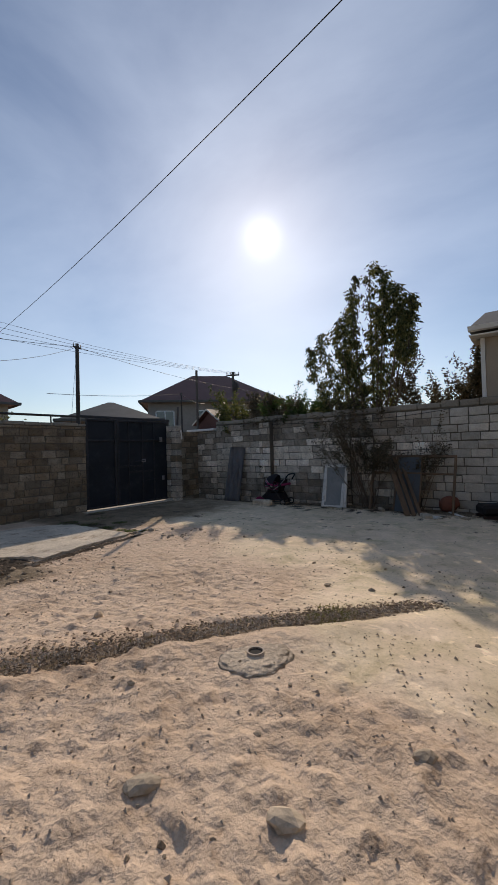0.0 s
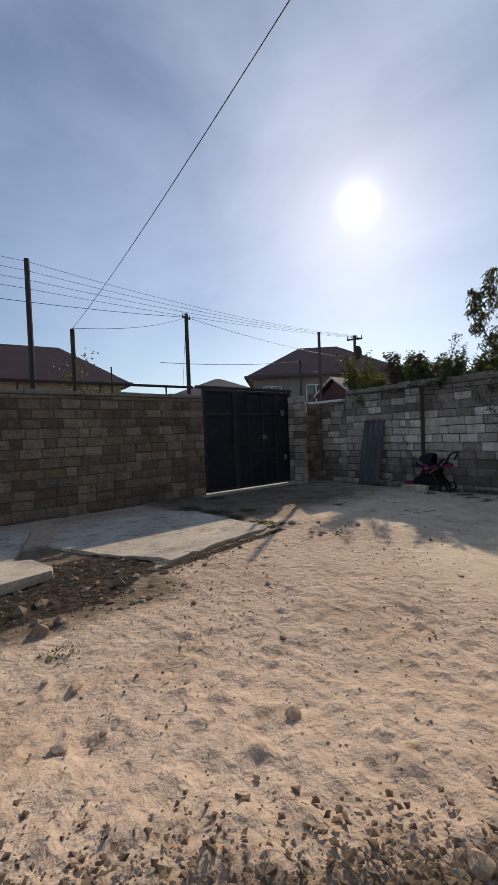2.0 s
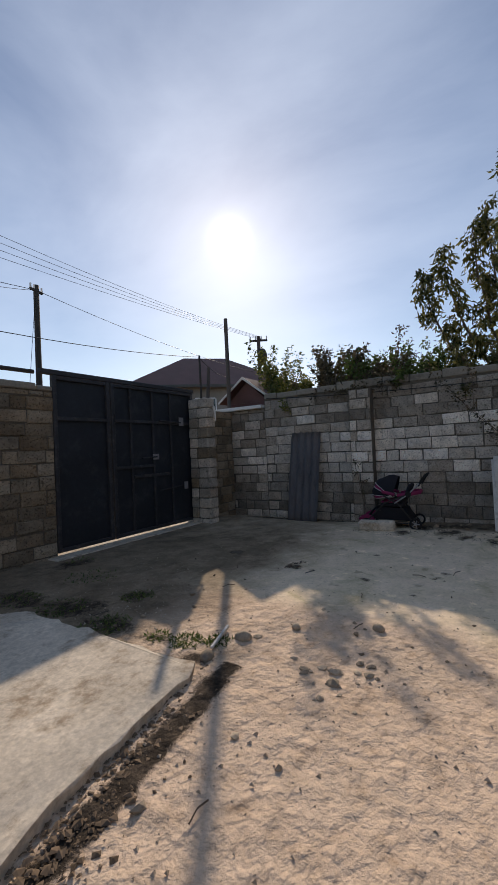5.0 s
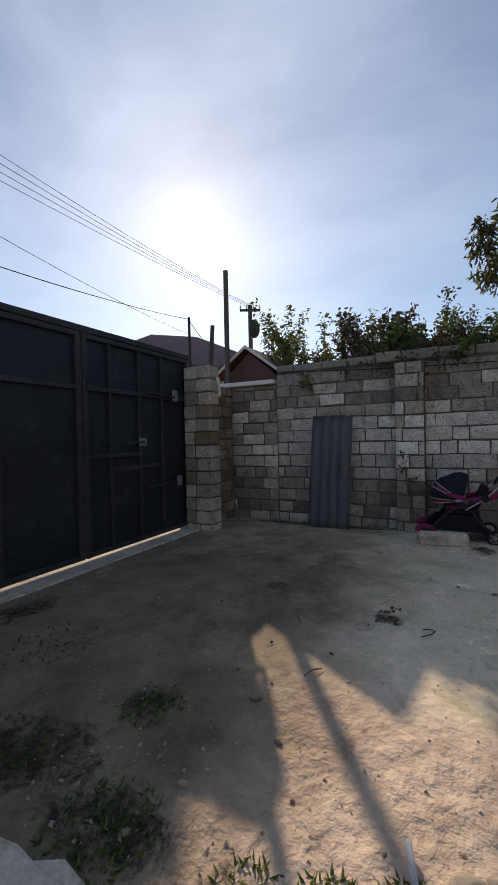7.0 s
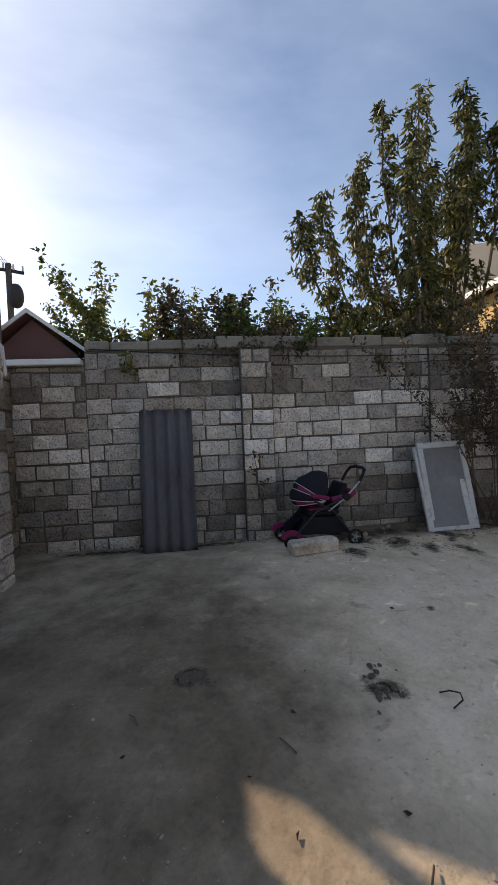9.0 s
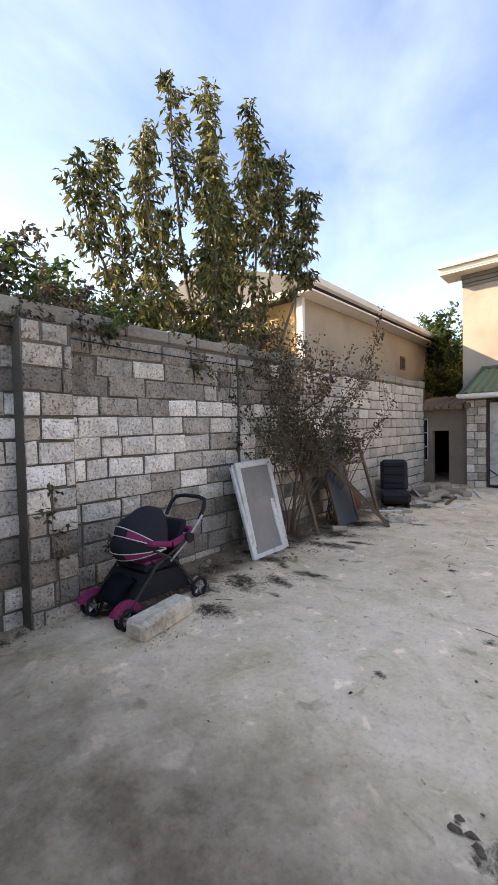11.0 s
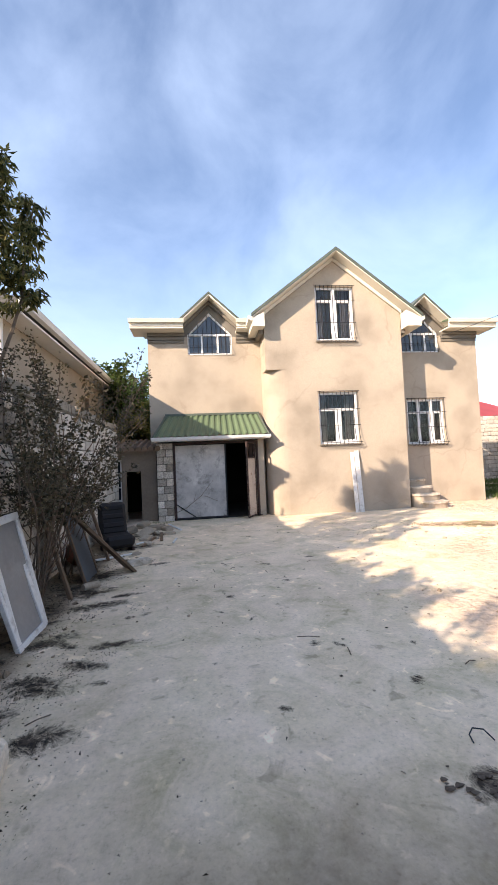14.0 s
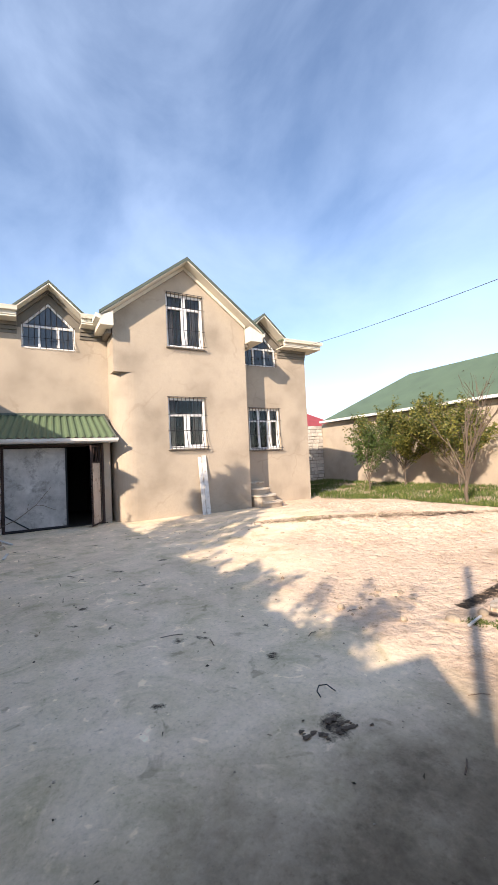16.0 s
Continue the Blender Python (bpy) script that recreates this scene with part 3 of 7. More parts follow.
def mould_spots():
    """Ragged spots of black leaf mould: places, half lengths and turns."""
    rng = random.Random(91)
    out = [(10.05, 6.95, .2, .09, .4), (10.3, 6.35, .26, .1, -.5), (10.0, 6.1, .2, .07, -.4), (9.85, 5.75, .22, .05, .1), (10.45, 5.6, .25, .1, .6), (10.55, 6.75, .25, .13, .3),
           (10.25, 4.75, .3, .09, .2), (10.0, 4.45, .18, .05, .3), (10.5, 4.2, .3, .2, .0), (10.55, 3.5, .3, .2, .4), (10.2, 2.7, .3, .12, -.3), (9.75, 3.0, .14, .05, .2),
           (10.3, 1.6, .4, .2, .3), (10.2, .4, .4, .3, .1), (10.8, 7.4, .2, .2, 0), (11.0, 8.6, .1, .4, 0), (10.95, 9.8, .14, .4, 0),
           (7.82, 7.67, .11, .07, .5), (8.08, 8.66, .1, .08, 0), (5.42, 7.0, .14, .07, .7), (5.62, 7.3, .07, .12, .2), (5.72, 7.75, .08, .1, 0), (5.72, 8.3, .14, .2, 0), (5.8, 8.9, .2, .3, .3), (5.7, 9.6, .2, .3, 0), (6.3, 8.6, .14, .1, .4), (6.75, 10.3, .25, .12, .2)]
    out += [(10.9 - abs(rng.gauss(0, .3)), rng.uniform(3.2, 7.2), rng.uniform(.06, .18), rng.uniform(.03, .07), rng.uniform(-.8, .8)) for _ in range(22)]
    out += [(rng.uniform(7.2, 10.2), rng.uniform(.2, 7.0), rng.uniform(.03, .08), rng.uniform(.015, .04), rng.uniform(-1, 1)) for _ in range(26)]
    return out


MOULD = mould_spots()


def mould(x, y):
    """Black mould and compost: in the bed between the slabs, under the shrubs and in spots on the yard."""
    k = 0.0
    if 1.0 < x < 4.2 and 5.6 < y < 8.2:
        edge = 6.22 + .55 * smooth(2.7, 3.6, x)
        k = 1.1 * smooth(edge - .12, edge + .2, y) * (1 - smooth(3.4, 3.75, x)) * (1 - smooth(7.6, 8.0, y))
    if 3.3 < x < 5.7 and 6.3 < y < 7.3:
        k = max(k, .75 * math.exp(-((y - (6.72 + .14 * (x - 3.6))) / .12) ** 2))
    if 0.9 < x < 2.2 and 3.2 < y < 4.7:
        k = max(k, .8 * math.exp(-(trench_d(x, y) / .16) ** 2) * (1 - smooth(1.7, 2.2, x)))
    for u, v, a, b, t in MOULD:
        dx, dy = x - u, y - v
        if dx * dx + dy * dy < 1.0:
            p, q = dx * math.cos(t) + dy * math.sin(t), dy * math.cos(t) - dx * math.sin(t)
            k = max(k, .60 * math.exp(-(p / (2.2 * a)) ** 2 - (q / (2.8 * b)) ** 2))
    return k


def trodden(x, y):
    """Relief of the dry earth: broad swells, old footprints and crumbly ridges."""
    nz = noise.noise
    z = .026 * nz((x * 1.7, y * 1.7, 0)) + .016 * nz((x * 3.9, y * 3.9, 3)) * (.6 + nz((x * .9, y * .9, 5)))
    z -= .04 * max(0.0, nz((x * 5.1, y * 4.3, 7)) - .12)
    z += .045 * max(0.0, nz((x * 8.7, y * 8.7, 11)) - .05)
    r = 1 - abs(nz((x * 12.5, y * 12.5, 21)))
    z += .028 * (r - .8) * (.7 + nz((x * 2.1, y * 2.1, 15)))
    return z + .012 * nz((x * 19, y * 19, 2)) * (.8 + nz((x * 1.3, y * 1.3, 8)))


def surface(x, y):
    """Height of the ground with the relief of the bare earth."""
    k = (1 - .5 * smooth(4.6, 6.0, y)) * (1 - .5 * smooth(3.8, 5.2, x))
    return ground_z(x, y) + (k * trodden(x, y) if .5 < x < 7.2 and paved(x, y) < .3 else 0)


def build_ground():
    def steps_to(spans):
        out = []
        for a, b, d in spans:
            k = int(round((b - a) / d))
            out += [a + (b - a) * i / k for i in range(k)]
        return out
    xs = [-400, -150, -60, -30, -16, -10, -7] + steps_to(((-5.5, .5, .12), (.5, 7.2, .028), (7.2, 11.4, .055))) + [11.4, 11.7, 13, 16, 22, 32, 60, 150, 400]
    ys = [-400, -150, -60, -30, -16, -9, -5, -4] + steps_to(((-3.0, .6, .09), (.6, 8.6, .028), (8.6, 11.0, .055))) + [11.0, 11.3, 13, 16, 22, 32, 60, 150, 400]
    v, pav, dsh, mld = [], [], [], []
    nz = noise.noise
    for y in ys:
        for x in xs:
            z = ground_z(x, y) if -8 < x < 14 and -9 < y < 13 else -0.25
            w, k = paved(x, y), 0.0
            if -5.6 < x < 11.5 and -3.1 < y < 11.1:
                k = mould(x, y)
                rough = (1 - 0.85 * min(1, w)) * (1 - .5 * smooth(8.2, 9.2, y)) * (1 - .5 * smooth(4.6, 6.0, y)) * (1 - .5 * smooth(3.8, 5.2, x))
                rough *= smooth(.2, .5, math.hypot(x - 2.92, y - 2.28))
                if x > .3 and rough > .2:
                    z += rough * trodden(x, y)
                elif x > .3:
                    z += rough * .02 * nz((x * 3.9, y * 3.9, 3))
                z += 0.012 * nz((x * 0.8, y * 0.8, 9))
                if k > .3:
                    z += .022 * (k - .3) * (.5 + nz((x * 14, y * 14, 31)))
                if 0.5 < x < 5.2:
                    d = trench_d(x, y) + 0.12 * nz((x * 1.3, y * 1.3, 4))
                    z += (1 - smooth(3.9, 4.9, x)) * (-0.05 * math.exp(-(d / 0.12) ** 2) + 0.025 * math.exp(-((d + 0.3) / 0.14) ** 2))
            v.append((x, y, z))
            pav.append(w)
            dsh.append(damp(x, y))
            mld.append(k)
    nx = len(xs)
    f = [(j * nx + i, j * nx + i + 1, (j + 1) * nx + i + 1, (j + 1) * nx + i) for j in range(len(ys) - 1) for i in range(nx - 1)]
    me = bpy.data.meshes.new("ground")
    me.from_pydata(v, [], f)
    for name, vals in (("paved", pav), ("damp", dsh), ("mould", mld)):
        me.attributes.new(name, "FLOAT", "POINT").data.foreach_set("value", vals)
    me.materials.append(M_GROUND)
    for p in me.polygons:
        p.use_smooth = True
    return tagged(new("ground", me), "bare sandy earth passing into dusty grey concrete yard", "ground", kind="structure")


build_ground()


# ---- block walls ----
def block_shape(seed, material):
    """One roughly dressed building block, 1 x 1 on its face (x, z), 0.1 deep towards -y."""
    rng = random.Random(seed)
    j = lambda a: rng.uniform(-a, a)  # noqa: E731
    bm = bmesh.new()
    back = [bm.verts.new((x, 0.02, z)) for x, z in ((0, 0), (1, 0), (1, 1), (0, 1))]
    rim = [bm.verts.new((x + j(.022), -0.004 + j(.004), z + j(.06))) for x, z in ((0, 0), (1, 0), (1, 1), (0, 1))]
    ring = ((.03, .08), (.2, .05), (.4, .07), (.6, .05), (.8, .06), (.97, .08), (.975, .5), (.97, .92), (.8, .95), (.6, .93), (.4, .95), (.2, .94), (.03, .92), (.025, .5))
    face = [bm.verts.new((x + j(.014), -0.013 + j(.006), z + j(.055))) for x, z in ring]
    mid = [bm.verts.new((x, -0.019 + j(.007), .5 + j(.12))) for x in (.3 + j(.05), .7 + j(.05))]
    for a in (0, 1, 2, 10, 11, 12, 13):
        bm.faces.new((face[a], face[(a + 1) % 14], mid[0]))
    for a in (3, 4, 5, 6, 7, 8, 9):
        bm.faces.new((face[a], face[a + 1], mid[1]))
    bm.faces.new((face[3], mid[1], mid[0]))
    bm.faces.new((face[10], mid[0], mid[1]))
    for i in range(4):
        bm.faces.new((back[i], back[(i + 1) % 4], rim[(i + 1) % 4], rim[i]))
    bm.faces.new((rim[0], rim[1], *face[5::-1]))
    bm.faces.new((rim[1], rim[2], face[7], face[6], face[5]))
    bm.faces.new((rim[2], rim[3], *face[12:6:-1]))
    bm.faces.new((rim[3], rim[0], face[0], face[13], face[12]))
    bmesh.ops.recalc_face_normals(bm, faces=bm.faces)
    return finish(bm, "block", material)


def lay_blocks(parent, place, length, z0, z1, course, blen, meshes, seed, skip=None, name="block", stuff=None, gap=0.015):
    """Courses of blocks over a face. place(u) gives the pose of the face's foot at u along it; skip(u0, u1, z) leaves some out.
    Where stuff is given, blocks for which it is true go into one joined mesh, which is returned as lists."""
    rng = random.Random(seed)
    joined_v, joined_f = [], []
    z, row = z0, 0
    while z < z1 - 0.04:
        h = min(course * rng.uniform(0.96, 1.04), z1 - z)
        u = -rng.uniform(0.1, 0.9) * blen
        while u < length:
            w = blen * rng.choice((1, 1, 1, 1, 0.96, 1.04, 0.55))
            a, b = max(u, 0), min(u + w, length)
            if b - a > 0.06 and not (skip and skip(a, b, z)):
                g = gap * rng.uniform(.7, 1.7)
                m = place(a + g / 2) @ Matrix.Translation((0, rng.uniform(-0.014, 0.006), z + g / 2)) @ Euler((0, rng.gauss(0, 0.012), 0)).to_matrix().to_4x4()
                m = m @ Matrix.Diagonal((b - a - g, 1, h - g, 1))
                me = rng.choice(meshes(z, rng) if callable(meshes) else meshes)
                if stuff and stuff(a, b, z):
                    k = len(joined_v)
                    joined_v.extend(tuple(m @ v.co) for v in me.vertices)
                    joined_f.extend(tuple(i + k for i in p.vertices) for p in me.polygons)
                else:
                    ob = new(name, me)
                    ob.parent = parent
                    ob.matrix_basis = m
            u += w
        z += h
        row += 1
    return joined_v, joined_f


def join_stuff(name, lists, material, parent, label=""):
    me = bpy.data.meshes.new(name)
    me.from_pydata(lists[0], [], lists[1])
    me.materials.append(material)
    ob = new(name, me)
    ob.parent = parent
    ob["kind"] = "stuff"
    if label:
        ob["label"] = label
    return ob


WEST = Matrix.Rotation(radians(-90), 4, "Z")   # a face that looks towards -x


def wall_east():
    """Yard wall of cut limestone blocks along x = 11.2, with a lower stretch by the corner and two piers."""
    w = setting("wall_east", bxm(11.2, 11.42, -1.7, 9.97, -0.5, 2.24), M_MORTAR, "grey limestone block wall with dark mortar joints", "wall")
    part("low_stretch", bxm(11.2, 11.42, 9.972, 11.2, -0.5, 2.06), M_MORTAR, w)
    bm = bmesh.new()
    rng = random.Random(5)
    y = -1.7
    while y < 9.97:
        k = min(9.97, y + rng.uniform(0.36, 0.55))
        box(bm, 11.17 + rng.uniform(-.018, .018), 11.44, y, k - rng.uniform(.006, .02), 2.244, 2.385 + rng.uniform(-.03, .022), 0.016)
        y = k
    part("coping", bm, M_CAP, w, "rough cement coping")
    part("low_coping", bxm(11.08, 11.46, 9.99, 11.3, 2.064, 2.14, 0.01), M_WHITE, w, "pale cement coping of the low stretch")
    part("pier", bxm(11.0, 11.2, 7.62, 8.02, -0.5, 2.2), M_MORTAR, w)
    part("pier", bxm(11.14, 11.2, 5.1, 5.4, -0.5, 2.24), M_MORTAR, w)
    return w


def gate_wall():
    w = setting("wall_gate_side", bxm(-6.2, 6.88, 10.87, 11.15, -0.6, 2.12), M_MORTAR, "weathered brown stone block wall beside the gate, coloured dark for its backlit face", "wall")
    bm = bmesh.new()
    rng = random.Random(8)
    x = -6.2
    while x < 6.88:
        k = min(6.88, x + rng.uniform(0.3, 0.8))
        box(bm, x, k - 0.008, 10.83, 11.17, 2.122, 2.17 + rng.uniform(-0.015, 0.05), 0.015)
        x = k
    part("coping", bm, M_CAP, w)
    part("wall_end", bxm(9.9, 11.2, 10.87, 11.1, -0.5, 2.05), M_MORTAR, w)
    return w


WALL_E, WALL_G = wall_east(), gate_wall()


def gate_pillar():
    p = setting("gate_pillar", bxm(9.74, 9.95, 10.47, 10.86, -0.5, 2.1), M_MORTAR, "leaning pillar of limestone blocks beside the gate", "pillar")
    rng = random.Random(4)
    z, k = -0.3, 0
    while z < 2.05:
        h = 0.195
        o = rng.uniform(-0.012, 0.012)
        cut = 10.65 + rng.uniform(-.05, .05)
        for y0, y1 in ((10.39 + o, cut - .006), (cut + .006, 10.86)):
            e = rng.uniform(-.006, .006)
            part("block", bxm(9.715 + o + e, 9.97 + o + e, y0, y1, z, z + h - 0.014, 0.016), rng.choice((M_BLOCK, M_BLOCK, M_BLOCK_DARK)), p)
        z += h
        k += 1
    bm = bmesh.new()
    for k in range(7):
        tube(bm, [(9.9 + 0.02 * k % 0.05, 10.42, 2.12), (9.96, 10.38, 2.05 - .02 * k), (9.95 + .01 * (k % 3), 10.37, 1.86 - 0.015 * k)], 0.012, 5)
    part("rag", bm, M_FRAMEW, p, "pale knotted rag hanging from the top")
    return p


gate_pillar()


def yard_gate():
    """Double sheet-steel gate with welded frames; daylight shows below it."""
    g = tagged(empty("metal_gate", "dark blue-black sheet metal double gate, closed", "gate", at=(8.3, 10.865, -0.2)), kind="")
    def add(name, bm, material, label=""):
        ob = part(name, bm, material, g, label)
        ob.matrix_parent_inverse = Matrix.Translation((-8.3, -10.9, 0.2))
        return ob
    leaves = ((6.88, 7.84), (7.87, 9.85))
    for a, b in leaves:
        add("leaf", bxm(a, b, 10.93, 10.945, -0.15, 2.36), M_GATE)
        bm = bmesh.new()
        for x in (a, b - 0.06):
            box(bm, x, x + 0.06, 10.88, 10.93, -0.15, 2.36, 0.006)
        for z in (-0.15, 1.72, 2.30):
            box(bm, a + 0.06, b - 0.06, 10.885, 10.93, z, z + 0.055, 0.006)
        add("leaf_frame", bm, M_GATE_FRAME)
    bm = bmesh.new()
    box(bm, 6.72, 9.9, 10.90, 10.98, 2.37, 2.44, 0.006)
    add("lintel", bm, M_GATE_FRAME)
    bm = bmesh.new()
    for x in (8.25, 8.75, 9.2):
        box(bm, x, x + 0.04, 10.89, 10.93, -0.1, 2.3, 0.004)
    box(bm, 7.93, 8.75, 10.888, 10.93, 0.95, 1.0, 0.004)
    box(bm, 8.3, 9.15, 10.888, 10.93, 0.78, 0.83, 0.004)
    add("wicket_frame", bm, M_GATE_FRAME)
    for p, q in (((8.9, 10.86, 1.78), (9.45, 10.86, 1.76)), ((8.85, 10.86, 0.52), (9.45, 10.86, 0.56)), ((8.45, 10.86, 1.12), (8.8, 10.86, 1.13))):
        bm = bmesh.new()
        tube(bm, [p, q], 0.014, 6)
        add("bolt", bm, M_GATE_FRAME, "sliding bolt with worn paint")
    for px, pz, pw, ph in ((9.42, 1.70, .12, .16), (8.72, 1.08, .14, .1), (9.5, .48, .1, .14)):
        add("hinge_plate", bxm(px, px + pw, 10.868, 10.882, pz, pz + ph, .003), M_SHEET, "worn grey hinge plate")
    bm = bmesh.new()
    tube(bm, [(7.9, 10.85, 1.85), (7.9, 10.85, 1.72)], 0.012, 6)
    add("handle", bm, M_BAR)
    return g


yard_gate()
setting("gate_sill", bxm(6.72, 9.9, 10.62, 11.3, -0.5, -0.185, 0.01), M_SLAB, "dusty cement sill under the gate", "sill")


# ---- main house ----
HOUSE = empty("house", "two-storey house with sand-coloured render and green gabled roofs", "house", at=(5.4, -2.06, -0.2))
HINV = Matrix.Translation((-5.4, 2.06, 0.2))


def hpart(name, bm, material, label="", parent=None):
    ob = part(name, bm, material, parent or HOUSE, label)
    if parent is None:
        ob.matrix_parent_inverse = HINV
    return ob


REC, BAY = -2.06, -1.29
BX0, BX1 = 3.3, 7.2


def facade(x0, x1, z0, z1, y, holes, depth=0.3, top=None):
    """A front wall with openings through it: x-strips and z-pieces round each hole (hx0, hx1, hz0, hz1)."""
    bm = bmesh.new()
    xs = sorted({x0, x1, *[h[0] for h in holes], *[h[1] for h in holes]})
    for a, b in zip(xs, xs[1:]):
        cut = sorted((h[2], h[3]) for h in holes if h[0] <= a + 1e-6 and h[1] >= b - 1e-6)
        z = z0
        for lo, hi in cut + [(z1, z1)]:
            if lo > z:
                box(bm, a, b, y - depth, y, z, lo)
            z = max(z, hi)
    bmesh.ops.remove_doubles(bm, verts=bm.verts, dist=1e-4)
    return bm


W1, W2, W5 = (4.64, 5.74, 4.50, 6.02), (4.66, 5.78, 1.66, 3.08), (1.63, 2.83, 1.58, 2.93)
GAR = (7.5, 9.76, -0.4, 1.86)
# bay: front with gable
bm = bmesh.new()
for piece in ((BX0, W2[0], -0.5, 3.72), (W2[1], 6.62, -0.5, 3.72), (W2[0], W2[1], -0.5, W2[2]), (W2[0], W2[1], W2[3], 3.72),
              (BX0, W1[0], 3.72, 5.15), (W1[1], BX1, 3.72, 5.15), (W1[0], W1[1], 3.72, W1[2])):
    box(bm, piece[0], piece[1], BAY - 0.3, BAY, piece[2], piece[3])
gx, gz = 5.2, 6.72          # gable top of the render
half, zs = 2.05, 5.15


def gable_z(x):
    return gz - abs(x - gx) * (gz - zs) / half


for a, b, lo in ((BX0, W1[0], 5.15), (W1[0], W1[1], W1[3]), (W1[1], BX1, 5.15)):
    xs = [a] + ([gx] if a < gx < b else []) + [b]
    poly = [(a, lo if lo > 5.15 else 5.15), (b, lo if lo > 5.15 else 5.15)] + [(x, max(5.151, gable_z(x))) for x in reversed(xs)]
    prism(bm, poly, "y", BAY - 0.3, BAY)
# rounded lower corner and the sides
prism(bm, [(6.62, BAY - 0.3), (6.9, REC - 0.1), (7.2, REC - 0.1)] + [(6.62 + .58 * math.cos(a), BAY - .52 + .52 * math.sin(a)) for a in [math.pi / 2 * k / 12 for k in range(13)]], "z", -0.5, 3.72)
box(bm, BX1 - 0.3, BX1, REC - 0.2, BAY - 0.301, 3.722, 5.15)
box(bm, BX0, BX0 + 0.3, REC - 0.2, BAY - 0.301, -0.5, 5.15)
bmesh.ops.remove_doubles(bm, verts=bm.verts, dist=1e-4)
hpart("wall", bm, M_PLASTER, "sand-coloured rendered wall of the gabled bay")
# recessed wings
bm = facade(7.2, 10.37, -0.5, 4.86, REC, [GAR, (8.01, 9.27, 4.35, 4.86)])
hpart("wall", bm, M_PLASTER, "sand-coloured rendered wall of the wing")
bm = facade(0.47, BX0, -0.5, 4.86, REC, [W5, (1.69, 2.95, 4.35, 4.86)])
box(bm, 0.47, 0.77, -9, REC - 0.301, -0.5, 4.86)
hpart("wall", bm, M_PLASTER, "sand-coloured rendered wall of the wing")
bm = bmesh.new()
box(bm, 10.07, 10.37, -9, REC - 0.301, -0.5, 4.86)
box(bm, 0.77, 10.07, -9, -8.7, -0.5, 4.86)
hpart("wall", bm, M_PLASTER)


def wing_top(cx, x0, x1):
    """The gablet of a wing with its pentagonal window opening; the dark band and the eaves to both sides."""
    w, sh, ap = 0.63, 4.93, 5.56
    top, foot = 6.0, 5.2
    bm = bmesh.new()
    for s in (-1, 1):
        prism(bm, [(cx + s * w, 4.862), (cx + s * 1.0, 4.862), (cx + s * 0.06, 5.81), (cx, 5.86), (cx, ap), (cx + s * w, sh)], "y", REC - 0.3, REC - 0.02)
    hpart("gablet_wall", bm, M_FRIEZE)
    # gablet roof: two sloping boards with a dark verge and a pale soffit
    for s in (-1, 1):
        rf = bmesh.new()
        prism(rf, [(cx, top), (cx + s * 0.88, foot), (cx + s * 0.88, foot - .06), (cx, top - .06)], "y", -4.2, -1.62)
        hpart("gablet_roof", rf, M_ROOF_DG)
        sf = bmesh.new()
        prism(sf, [(cx, top - .065), (cx + s * 0.85, foot - .045), (cx + s * 0.85, foot - .085), (cx, top - .105)], "y", REC + .002, -1.635)
        hpart("soffit", sf, M_SOFFIT, "cream soffit of the gablet")
        bd = bmesh.new()
        prism(bd, [(cx, top - .115), (cx + s * 0.80, foot - .06), (cx + s * 0.80, foot - .16), (cx, top - .215)], "y", REC + 0.002, REC + .07)
        hpart("bargeboard", bd, M_FRIEZE, "dark moulding under the gablet")
    # window
    win = empty("window", "pentagonal white window under the gablet", "")
    win.parent = HOUSE
    win.matrix_parent_inverse = HINV
    out = [(cx - w, 4.35), (cx + w, 4.35), (cx + w, sh), (cx, ap), (cx - w, sh)]
    inn = [(cx - w + .05, 4.40), (cx + w - .05, 4.40), (cx + w - .05, sh - .02), (cx, ap - .07), (cx - w + .05, sh - .02)]
    fr = bmesh.new()
    for i in range(5):
        k = (i + 1) % 5
        prism(fr, [out[i], out[k], inn[k], inn[i]], "y", REC - 0.12, REC - 0.05)
    box(fr, cx - w + .05, cx + w - .05, REC - .115, REC - .055, sh - .03, sh + .03)
    for x in (cx - 0.22, cx + 0.22):
        box(fr, x - .03, x + .03, REC - .115, REC - .055, 4.4, sh - .03)
    part("frame", fr, M_PVC, win)
    gl = bmesh.new()
    prism(gl, inn, "y", REC - 0.10, REC - 0.09)
    part("pane", gl, M_GLASS, win)
    br = bmesh.new()
    k = 10
    for i in range(k):
        x = cx - w + 0.04 + (2 * w - 0.08) * i / (k - 1)
        zt = ap - abs(x - cx) / w * (ap - sh)
        tube(br, [(x, REC - 0.02, zt), (x, REC + 0.03, 4.6), (x, REC + 0.10, 4.42), (x, REC + 0.03, 4.34)], 0.007, 4)
    for z in (4.38, 4.62, 4.96):
        tube(br, [(cx - w, REC + 0.03, z), (cx + w, REC + 0.03, z)], 0.007, 4)
    part("grille", br, M_BAR, win, "black iron window grille")


